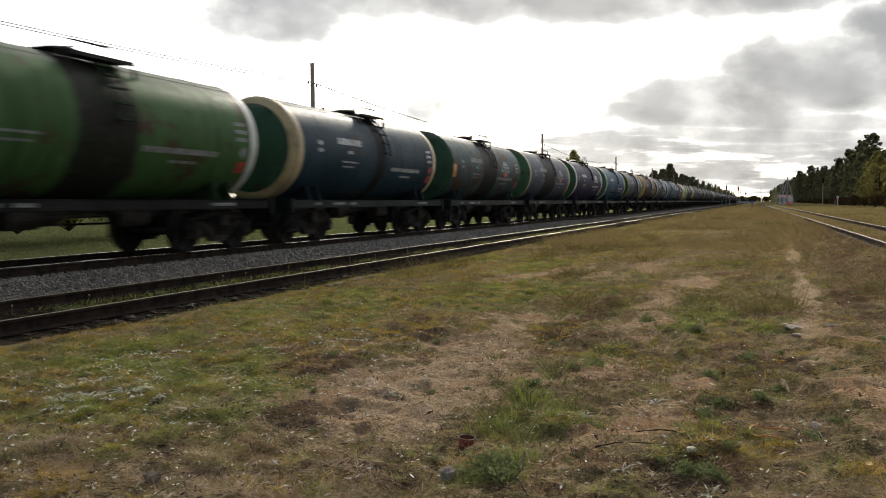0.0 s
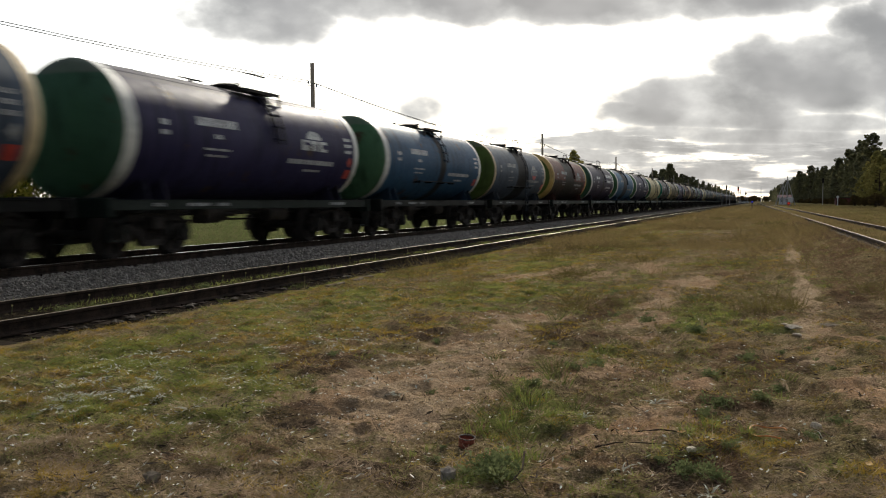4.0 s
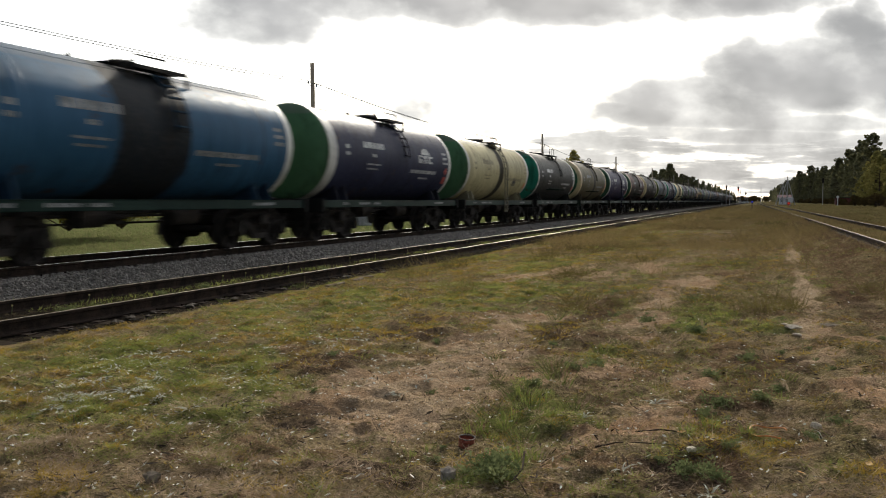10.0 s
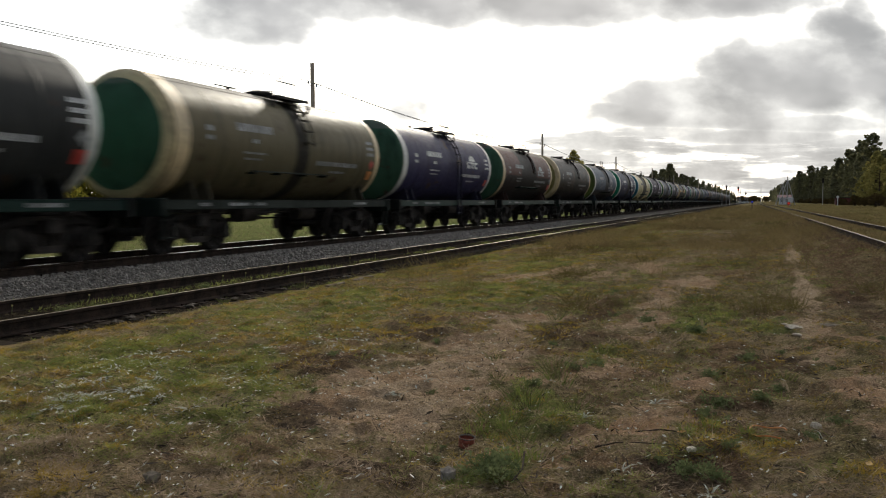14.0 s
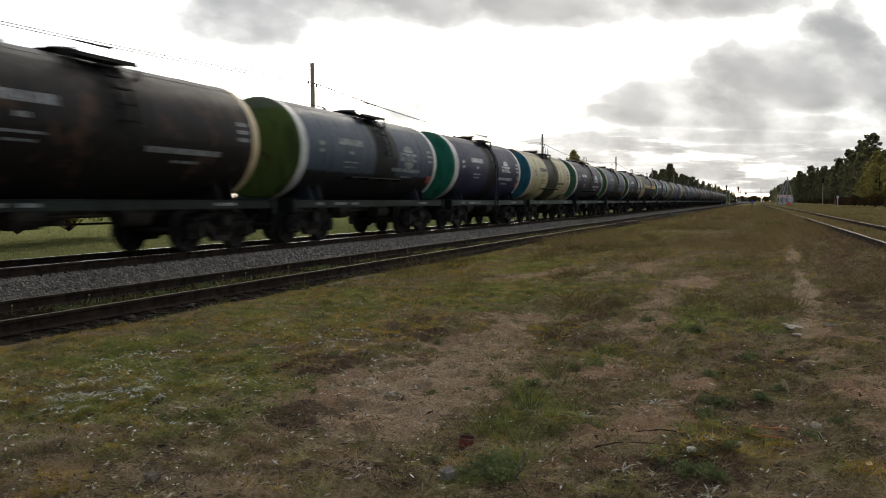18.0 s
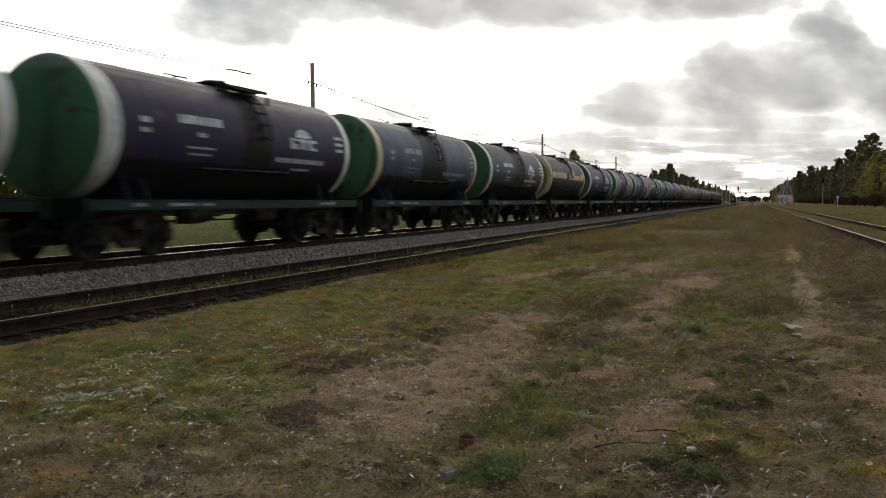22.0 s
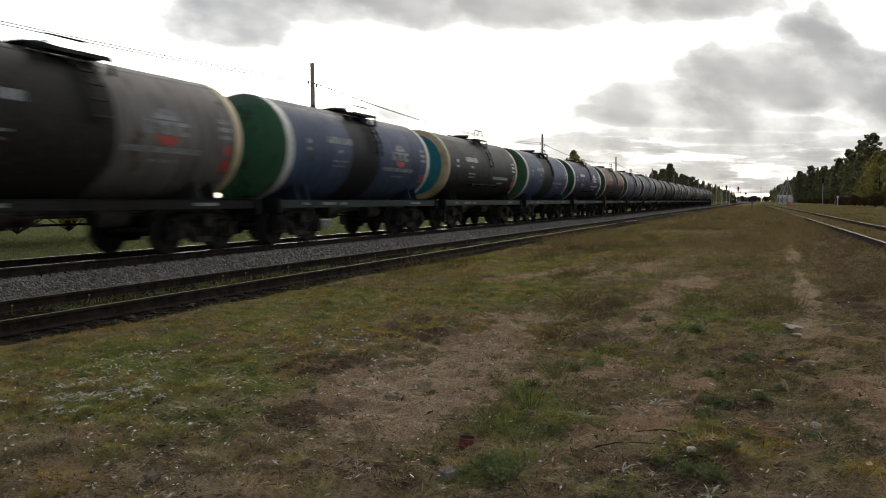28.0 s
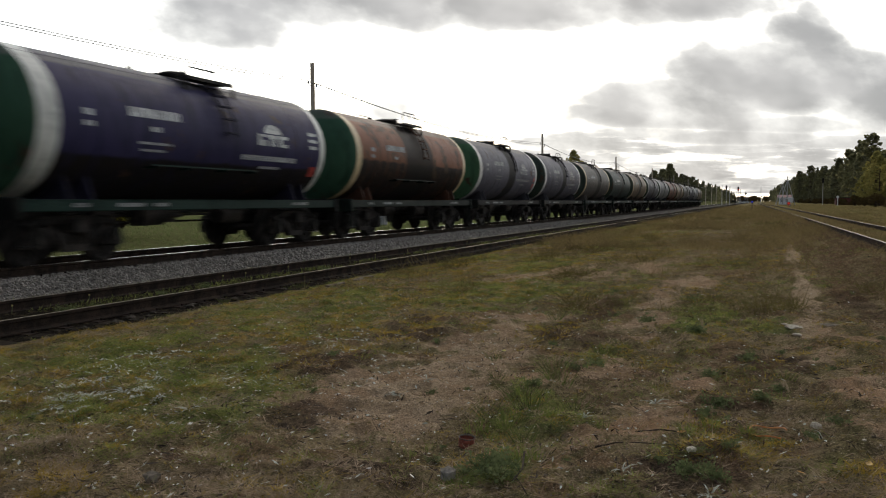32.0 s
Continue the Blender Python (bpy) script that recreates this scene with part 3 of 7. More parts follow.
def ground_material():
    m = bpy.data.materials.new("rough_grass_and_earth")
    m.use_nodes = True
    nt = m.node_tree
    bs = nt.nodes["Principled BSDF"]
    tc = nt.nodes.new("ShaderNodeTexCoord").outputs["Object"]
    at = nt.nodes.new("ShaderNodeAttribute")
    at.attribute_name = "earth"
    sp = nt.nodes.new("ShaderNodeSeparateColor")
    nt.links.new(at.outputs["Color"], sp.inputs[0])
    n1 = noise_tex(nt, tc, 0.35, 5, 0.6)
    n2 = noise_tex(nt, tc, 3.0, 6, 0.65)
    n3 = noise_tex(nt, tc, 28.0, 5, 0.65)
    n4 = noise_tex(nt, tc, 120.0, 3, 0.6)
    n5 = noise_tex(nt, tc, 9.0, 6, 0.7)
    n6 = noise_tex(nt, tc, 2.1, 6, 0.7)
    n7 = noise_tex(nt, tc, 1.4, 6, 0.7, (1.0, 0.8, 1.0))
    n8 = noise_tex(nt, tc, 5.5, 5, 0.7)
    n9 = noise_tex(nt, tc, 60.0, 4, 0.7)
    gr = nt.nodes.new("ShaderNodeAttribute")
    gr.attribute_name = "growth"
    gs = nt.nodes.new("ShaderNodeSeparateColor")
    nt.links.new(gr.outputs["Color"], gs.inputs[0])
    turf = blend(nt, ramp(nt, n2, 0.38, 0.60), (0.151, 0.127, 0.060), (0.258, 0.193, 0.111))
    turf = blend(nt, ramp(nt, n7, 0.48, 0.40, 0.0, 0.6), turf, (0.223, 0.132, 0.079))
    lush = math_node(nt, "ADD", gs.outputs[0], math_node(nt, "MULTIPLY", math_node(nt, "SUBTRACT", n5, 0.5), 1.2))
    turf = blend(nt, ramp(nt, lush, 0.25, 0.75, 0.0, 0.85), turf, blend(nt, ramp(nt, n8, 0.42, 0.58), (0.137, 0.162, 0.049), (0.255, 0.252, 0.081)))
    mossy = math_node(nt, "ADD", gs.outputs[2], math_node(nt, "MULTIPLY", math_node(nt, "SUBTRACT", n6, 0.5), 3.0))
    turf = blend(nt, ramp(nt, mossy, 0.35, 0.75, 0.0, 0.8), turf, blend(nt, ramp(nt, n8, 0.40, 0.60), (0.247, 0.183, 0.045), (0.428, 0.263, 0.062)))
    turf = blend(nt, ramp(nt, n8, 0.56, 0.66, 0, 0.6), turf, (0.082, 0.061, 0.036))
    turf = blend(nt, ramp(nt, n3, 0.54, 0.64, 0, 0.75), turf, (0.056, 0.043, 0.027))
    turf = blend(nt, ramp(nt, n9, 0.57, 0.67, 0, 0.55), turf, (0.462, 0.375, 0.268))
    sand = blend(nt, ramp(nt, n2, 0.35, 0.65), (0.330, 0.236, 0.147), (0.465, 0.348, 0.231))
    red = blend(nt, ramp(nt, n2, 0.35, 0.65), (0.282, 0.172, 0.096), (0.405, 0.262, 0.160))
    earth = blend(nt, sp.outputs[1], sand, red)
    earth = blend(nt, ramp(nt, n5, 0.56, 0.66, 0, 0.35), earth, (0.157, 0.099, 0.066))
    earth = blend(nt, ramp(nt, n3, 0.56, 0.66, 0, 0.55), earth, (0.123, 0.080, 0.055))
    earth = blend(nt, ramp(nt, n9, 0.57, 0.66, 0, 0.5), earth, (0.60, 0.475, 0.350))
    share = math_node(nt, "ADD", math_node(nt, "MAXIMUM", sp.outputs[0], sp.outputs[1]), math_node(nt, "MULTIPLY", math_node(nt, "SUBTRACT", n3, 0.5), 0.7))
    share = math_node(nt, "ADD", share, math_node(nt, "MULTIPLY", math_node(nt, "SUBTRACT", n5, 0.5), 1.5))
    col = blend(nt, ramp(nt, share, 0.34, 0.66), turf, earth)
    rot = math_node(nt, "ADD", gs.outputs[1], math_node(nt, "MULTIPLY", math_node(nt, "SUBTRACT", n5, 0.5), 1.1))
    col = blend(nt, ramp(nt, rot, 0.30, 0.75, 0.0, 0.85), col, blend(nt, ramp(nt, n3, 0.42, 0.60), (0.135, 0.093, 0.062), (0.059, 0.043, 0.032)))
    # near-black ground colour for the strip along the siding rails
    blackish = blend(nt, ramp(nt, n5, 0.50, 0.64), (0.020, 0.017, 0.014), (0.070, 0.056, 0.034))
    col = blend(nt, at.outputs["Alpha"], col, blackish)
    meadow = blend(nt, ramp(nt, n2, 0.35, 0.65), (0.088, 0.096, 0.040), (0.150, 0.150, 0.062))
    verge = blend(nt, ramp(nt, n1, 0.40, 0.58), (0.175, 0.118, 0.056), (0.165, 0.150, 0.050))
    verge = blend(nt, ramp(nt, n6, 0.46, 0.60, 0.0, 0.7), verge, (0.105, 0.068, 0.040))
    xyz = nt.nodes.new("ShaderNodeSeparateXYZ")
    nt.links.new(tc, xyz.inputs[0])
    meadow = blend(nt, ramp(nt, xyz.outputs[0], 0.0, 4.0), meadow, verge)
    col = blend(nt, sp.outputs[2], col, meadow)
    col = blend(nt, 1.0, col, blend(nt, ramp(nt, n4, 0.3, 0.7), (0.55, 0.55, 0.55), (1.25, 1.25, 1.25)), "MULTIPLY")
    nt.links.new(col, bs.inputs["Base Color"])
    bs.inputs["Roughness"].default_value = 0.95
    bs.inputs["Specular IOR Level"].default_value = 0.0
    bp = nt.nodes.new("ShaderNodeBump")
    bp.inputs["Strength"].default_value = 1.0
    bp.inputs["Distance"].default_value = 0.05
    nt.links.new(math_node(nt, "ADD", math_node(nt, "ADD", n3, math_node(nt, "MULTIPLY", n5, 1.5)), math_node(nt, "MULTIPLY", n4, 0.4)), bp.inputs["Height"])
    nt.links.new(bp.outputs[0], bs.inputs["Normal"])
    return m


def build_ground():
    ys = [-FAR, -1500, -400, -120, -40, -15, -6, -2, 0, 1.5, 2.5]
    y = 2.5
    while y < 16:
        y += 0.009 * y
        ys.append(y)
    while y < 3000:
        y *= 1.05
        ys.append(y)
    ys.append(FAR)
    xs = [-FAR, -1500, -500, -150, -80, -45, -30, -22, -18, -16.5, -15.5, -15]
    x = -15.0
    while x < -10.2:
        x += 0.35
        xs.append(x)
    while x < -7.4:
        x += 0.1
        xs.append(x)
    while x < 2.4:
        x += 0.04 if x > -5 else 0.07
        xs.append(x)
    while x < 6:
        x += 0.3
        xs.append(x)
    xs += [8, 12, 18, 28, 45, 80, 150, 500, 1500, FAR]
    gx, gy = np.meshgrid(np.array(xs), np.array(ys))
    verts = np.stack([gx, gy, heights(gx, gy)], -1)
    earth = np.ones((len(ys), len(xs), 4))
    s, r = bare_ground(gx, gy)
    near = (gx > -9) & (gx < 2.6) & (gy > 0) & (gy < 90)
    earth[..., 0] = s * near
    earth[..., 1] = r * near
    # alpha marks the near-black siding strip, ragged at its edges
    edge = 0.12 * grain(gx * 0.3, gy, 1.3, 91) + 0.10 * grain(gx, gy, 4.0, 92)
    earth[..., 3] = np.clip((-7.52 + edge - gx) / 0.15, 0, 1) * np.clip((gx + 10.3 + edge) / 0.25, 0, 1)
    earth[..., 2] = np.where(gx < -15, 0.9, 0.85 * np.clip((gx - 2.1 + 2.0 * edge) / 0.7, 0, 1))
    n, k = len(ys), len(xs)
    idx = np.arange(n * k).reshape(n, k)
    faces = np.stack([idx[:-1, :-1], idx[:-1, 1:], idx[1:, 1:], idx[1:, :-1]], -1).reshape(-1, 4)
    ob = mesh_from_arrays("ground", verts.reshape(-1, 3), faces, ground_material())
    ca = ob.data.color_attributes.new("earth", "FLOAT_COLOR", "POINT")
    ca.data.foreach_set("color", earth.astype(np.float32).ravel())
    growth = np.ones((len(ys), len(xs), 4))
    growth[..., 0] = np.where(near, sward(gx, gy), 0.35)
    growth[..., 1] = np.where(near, humus(gx, gy), 0.0)
    growth[..., 2] = np.clip((-2.9 - gx) / 1.5, 0, 0.42) * near
    cb = ob.data.color_attributes.new("growth", "FLOAT_COLOR", "POINT")
    cb.data.foreach_set("color", growth.astype(np.float32).ravel())
    ob.data.polygons.foreach_set("use_smooth", [True] * len(ob.data.polygons))
    return tagged(ob, "trodden sandy earth with patchy dry autumn grass", "ground", kind="structure")


build_ground()


# ---- tracks ----
def rail_mesh(y0, y1, top_material, worn):
    """Rail section: head, web and foot, along y; its top is z = 0."""
    half = [(0.0, 0.0), (worn, 0.0), (0.030, -0.0010), (0.034, -0.0022), (0.036, -0.005), (0.036, -0.038), (0.010, -0.050), (0.009, -0.140), (0.030, -0.155), (0.075, -0.166), (0.075, -0.180)]
    ring = [(-a, b) for a, b in half[:0:-1]] + [(a, b) for a, b in half]
    me = bpy.data.meshes.new("rail")
    bm = bmesh.new()
    a = [bm.verts.new((x, y0, z)) for x, z in ring]
    b = [bm.verts.new((x, y1, z)) for x, z in ring]
    for i in range(len(ring)):
        j = (i + 1) % len(ring)
        f = bm.faces.new((a[i], a[j], b[j], b[i]))
        if max(abs(ring[i][1]), abs(ring[j][1])) < 0.0001:
            f.material_index = 1
    bm.faces.new(a)
    bm.faces.new(b[::-1])
    bmesh.ops.recalc_face_normals(bm, faces=bm.faces)
    bm.to_mesh(me)
    bm.free()
    me.materials.append(M_RAIL_SIDE)
    me.materials.append(top_material)
    return me


def build_track(name, label, near_x, top_z, sleeper_material, sleeper_top, spacing, y_first, y_last, top_material, length=1200.0, turn=0.0, far_side=-1):
    track = thing(name, label, "railway track", kind="structure", at=pose(near_x, 0, top_z, 0, 0, turn))
    pieces = [(-30.0, 12.4), (12.408, 37.4), (37.408, 62.4), (62.408, length)]
    meshes = [rail_mesh(a, b, top_material, 0.027 if top_material == M_RAIL_TOP else 0.014) for a, b in pieces]
    for dx in (0.0, far_side * GAUGE):
        for me in meshes:
            r = new("rail", me)
            r.parent = track
            r.location = (dx, 0, 0)
    bm = bmesh.new()
    add_box(bm, -1.35, 1.35, -0.125, 0.125, -0.16, 0.0, 0.015)
    sl = finish("sleeper", bm, sleeper_material)
    me = sl.data
    bpy.data.objects.remove(sl)
    rng = random.Random(name)
    bm = bmesh.new()
    add_box(bm, -0.19, 0.19, -0.08, 0.08, 0.0, 0.018)
    for sx in (-0.13, 0.13):
        add_rod(bm, (sx, 0.045, 0.015), (sx, 0.045, 0.05), 0.018, 6)
    pl = finish("tie_plate", bm, M_RAIL_SIDE)
    plate = pl.data
    bpy.data.objects.remove(pl)
    y = y_first
    while y < y_last:
        s = new("sleeper", me)
        s.parent = track
        s.matrix_basis = pose(far_side * GAUGE / 2 + rng.uniform(-.03, .03), y, sleeper_top, rng.uniform(-.6, .6), 0, rng.uniform(-1, 1))
        if y < 30:
            for dx in (0.0, far_side * GAUGE):
                p = new("tie_plate", plate)
                p.parent = track
                p.location = (dx, y, -0.199)
        y += spacing * rng.uniform(0.97, 1.03)
    return track


build_track("main_track", "main line with polished rails on grey crushed stone", MAIN_X, MAIN_Z, M_CONCRETE_SLEEPER, -0.195, 0.55, 2.0, 60, M_RAIL_TOP)
build_track("siding_track", "rusty siding rails on dark tarred sleepers sunk in grass", SIDE_X, SIDE_Z, M_SLEEPER, -0.195, 0.55, 1.5, 55, M_RAIL_DULL)
build_track("raised_track", "raised rusty track with dull rails above the grass", RIGHT_X, RIGHT_Z, M_SLEEPER, -0.195, 0.6, 8.0, 70, M_RAIL_DULL, 420.0, 0.45, 1)


def build_ballast():
    """The stone bed of the main line, with single stones on its near shoulder."""
    cross = [(-15.9, -0.40), (-14.9, -0.04), (-11.8, -0.025), (-11.3, -0.04), (-10.85, -0.17), (-10.5, -0.30)]
    bm = bmesh.new()
    ys = [-30, 0] + [2 * 1.06 ** i for i in range(1, 112)]
    grid = [[bm.verts.new((x, y, z + (0.02 * noise.noise(Vector((x * 3, y * 3, 0))) if 0 < y < 60 and i not in (0, 5) else 0))) for i, (x, z) in enumerate(cross)] for y in ys]
    for p, q in zip(grid, grid[1:]):
        for i in range(len(cross) - 1):
            bm.faces.new((p[i], p[i + 1], q[i + 1], q[i]))
    bed = finish("ballast", bm, M_BALLAST_BED)
    tagged(bed, "grey crushed stone bed under the main line", "ballast", kind="structure")
    rng = np.random.default_rng(3)
    n = 15000
    base = np.array([(0, 0, 1), (0.95, 0, 0.2), (-0.3, 0.9, 0.1), (-0.4, -0.85, 0.15), (0.2, 0.3, -0.9)])
    tri = np.array([(0, 1, 2), (0, 2, 3), (0, 3, 1), (4, 2, 1), (4, 3, 2), (4, 1, 3)])
    yy = 4.0 * np.exp(rng.uniform(0, math.log(14), n))
    xx = rng.uniform(-11.88, -10.62, n)
    zz = np.interp(xx, [c[0] for c in cross], [c[1] for c in cross])
    size = rng.uniform(0.015, 0.038, n) * np.clip(yy / 14, 0.9, 1.6)
    shape = base[None] * rng.uniform(0.7, 1.25, (n, 5, 3))
    t = rng.uniform(0, 6.28, n)
    c, s = np.cos(t)[:, None], np.sin(t)[:, None]
    vx = shape[..., 0] * c - shape[..., 1] * s
    vy = shape[..., 0] * s + shape[..., 1] * c
    v = np.stack([vx, vy, shape[..., 2] * 0.8], -1) * size[:, None, None]
    v += np.stack([xx, yy, zz + size * 0.3], -1)[:, None, :]
    f = (tri[None] + (np.arange(n) * 5)[:, None, None]).reshape(-1, 3)
    st = mesh_from_arrays("ballast_stones", v.reshape(-1, 3), f, M_BALLAST)
    tagged(st, "loose angular grey ballast stones on the track shoulder", "stones", kind="stuff")


build_ballast()


# ---- grass, moss and litter on the ground ----
def scatter(n, seed, y0, y1, x_lo, x_hi, keep):
    """Places spread more thinly with distance along the strip, kept by a share of the ground there."""
    rng = np.random.default_rng(seed)
    out, have = [], 0
    while have < n:
        y = y0 * (y1 / y0) ** rng.uniform(0, 1, 4 * n)
        lo, hi = np.maximum(x_lo, -1.05 * y - 0.6), np.minimum(x_hi, 0.28 * y + 0.4)
        x = lo + (hi - lo) * rng.uniform(0, 1, 4 * n)
        ok = (rng.uniform(0, 1, 4 * n) < keep(x, y)) & (rng.uniform(0, 1, 4 * n) < (hi - lo) / np.minimum(x_hi - x_lo, 1.33 * y + 1.0))
        out.append(np.stack([x[ok], y[ok]], 1))
        have += int(ok.sum())
    return np.concatenate(out)[:n], rng


def blades(name, label, material, pts, rng, height, width, lean, seg=1, swell=None, tussock=None):
    n = len(pts)
    far = np.clip(pts[:, 1] / 7.0, 0.8, 6.0)
    h = height[0] + (height[1] - height[0]) * rng.uniform(0, 1, n) ** 1.6
    if swell is not None:
        h = h * (0.55 + 0.9 * clumps(pts[:, 0], pts[:, 1], swell))
    if tussock is not None:
        h = h * (0.3 + 1.5 * clumps(pts[:, 0] * 0.42, pts[:, 1] * 0.22, tussock, -0.25, 0.55))
    w = width * rng.uniform(0.6, 1.4, n) * far
    t = rng.uniform(0, 6.28, n)
    ln = rng.normal(0, lean, (n, 2))
    z = heights(pts[:, 0], pts[:, 1]) - 0.006
    p = np.concatenate([pts, z[:, None]], 1)
    side = np.stack([np.cos(t), np.sin(t), np.zeros(n)], 1) * w[:, None]
    up = np.stack([ln[:, 0], ln[:, 1], np.ones(n)], 1) * h[:, None]
    bend = np.stack([ln[:, 0] * 1.2, ln[:, 1] * 1.2, -0.15 * np.abs(ln).sum(1)], 1) * h[:, None]
    if seg == 1:
        v = np.stack([p - side, p + side, p + up + bend * 0.5], 1)
        f = (np.arange(n)[:, None] * 3 + np.arange(3)[None])
    else:
        mid = p + up * 0.55
        v = np.stack([p - side, p + side, mid + side * 0.7, mid - side * 0.7, p + up + bend], 1)
        tri = np.array([(0, 1, 2), (0, 2, 3), (3, 2, 4)])
        f = (tri[None] + (np.arange(n) * 5)[:, None, None]).reshape(-1, 3)
    ob = mesh_from_arrays(name, v.reshape(-1, 3), f, material)
    return tagged(ob, label, "grass", kind="stuff")


def turf_share(x, y):
    s, r = bare_ground(x, y)
    return np.clip(1.0 - 1.3 * np.maximum(s, r), 0.07, 1)


def clumps(x, y, seed, lo=0.0, hi=0.35):
    """Small cushions a hand's width across."""
    n = grain(x, y, 4.5, seed) + 0.6 * grain(x, y, 10.0, seed + 1)
    return np.clip((n - lo) / (hi - lo), 0, 1)


def green_share(x, y):
    n = grain(x, y * 0.6, 0.8, 11) + 0.5 * grain(x, y, 2.2, 12)
    near_siding = np.clip((-1.6 - x) / 3.0, 0, 1)
    return turf_share(x, y) * np.clip(0.04 + 0.9 * sward(x, y) + 0.2 * near_siding + 0.3 * n, 0.015, 1) * (0.05 + 0.95 * clumps(x, y, 13, 0.0, 0.35)) * (1 - 0.6 * humus(x, y))


def brown_share(x, y):
    n = grain(x, y * 0.6, 0.7, 21) + 0.5 * grain(x, y, 2.4, 22)
    return (1 - 0.6 * np.clip(x + 0.3, 0, 1)) * (0.16 + 0.84 * turf_share(x, y)) * np.clip(0.45 + 0.6 * n, 0.04, 1) * (0.12 + 0.88 * clumps(x, y, 23, -0.2, 0.4))


def moss_share(x, y):
    return turf_share(x, y) * (0.02 + clumps(x, y, 33, 0.15, 0.4)) * np.clip(0.25 + 0.8 * grain(x, y, 0.6, 34) + 0.5 * np.clip((-2.5 - x) / 3.0, 0, 1), 0.03, 1)


def tall_share(x, y):
    n = grain(x, y * 0.35, 0.5, 41) + 0.5 * grain(x, y * 0.4, 1.6, 42)
    on_path = 1.0 - 0.9 * np.where(y < 70, bare_ground(x, y)[0], 0)
    return on_path * np.clip((y - 11) / 28.0, 0.015, 1) * np.clip(0.28 + 1.1 * n, 0.04, 1)


pts, rng = scatter(190000, 1, 2.6, 60, -7.6, 2.2, green_share)
blades("short_grass", "short green grass on trodden earth", M_GRASS, pts, rng, (0.008, 0.046), 0.0026, 1.0, 1, 13)
pts, rng = scatter(150000, 2, 2.6, 60, -7.4, 2.3, brown_share)
blades("dry_grass", "dry brown grass stems in autumn", M_DRY, pts, rng, (0.008, 0.060), 0.0018, 1.6, 1, 23)
pts, rng = scatter(110000, 3, 2.6, 45, -7.5, 1.0, moss_share)
blades("yellow_moss", "yellowish moss cushions between the grass", M_MOSS, pts, rng, (0.006, 0.030), 0.0046, 1.0, 1, 33)
pts, rng = scatter(130000, 4, 8, 260, -7.2, 2.3, tall_share)
blades("tall_dry_grass", "ankle-high reddish-brown dry grass", M_TALL, pts, rng, (0.03, 0.30), 0.0020, 0.8, 1, None, 161)
pts, rng = scatter(36000, 5, 10, 200, -7.2, 2.3, lambda x, y: tall_share(x + 40, y + 90) * clumps(x * 0.3, y * 0.1, 51))
blades("green_hummocks", "olive grass hummocks among the dry stems", M_VERGE, pts, rng, (0.03, 0.22), 0.0026, 0.7, 1, None, 171)


def brown_weeds(x, y):
    n = grain(x, y * 0.6, 0.9, 71) + 0.6 * grain(x, y, 2.6, 72) + 0.5 * np.clip((x + 1.5) / 2.0, -0.5, 1.2)
    return (1 - 0.92 * np.maximum(*bare_ground(x, y))) * np.clip(0.45 * n - 0.08 + 0.6 * humus(x, y), 0.02, 1) * (0.03 + 0.97 * clumps(x, y, 73, 0.05, 0.35))


pts, rng = scatter(60000, 6, 2.6, 45, -7.4, 2.2, brown_weeds)
blades("dead_weeds", "low rusty-brown dead weeds in cushions", M_BROWN, pts, rng, (0.008, 0.045), 0.0024, 1.2, 1, 73)


# ---- train of tank cars ----
R_TANK = 1.395
Z_AXIS = 2.555
L_BARREL = 4.99
DOME = 0.36
LIFT = Z_AXIS + R_TANK - 4.13     # the fittings on top are drawn for a crown at 4.13


def on_tank(y, z, out=0.004, side=1):
    r = R_TANK + out
    return (side * math.sqrt(max(0.0, r * r - (z - Z_AXIS) ** 2)), y, z)


def decal(bm, y0, y1, z0, z1, out=0.005):
    """A painted patch that follows the tank's near side."""
    steps = max(1, int((z1 - z0) / 0.12))
    col = [[bm.verts.new(on_tank(y, z0 + (z1 - z0) * i / steps, out)) for y in (y0, y1)] for i in range(steps + 1)]
    for p, q in zip(col, col[1:]):
        bm.faces.new((p[0], p[1], q[1], q[0]))


def decal_poly(bm, pts, out=0.005):
    bm.faces.new([bm.verts.new(on_tank(y, z, out)) for y, z in pts])


def word_bars(bm, y0, y1, z0, z1, rng, mean=0.11):
    y = y0
    while y < y1 - 0.03:
        w = min(y1 - y, mean * rng.uniform(0.6, 1.5))
        decal(bm, y, y + w * 0.82, z0, z1)
        y += w


CROWN = ("hatch_neck", "hatch_lid", "walkway", "guard_rail", "low_rail", "safety_valve")


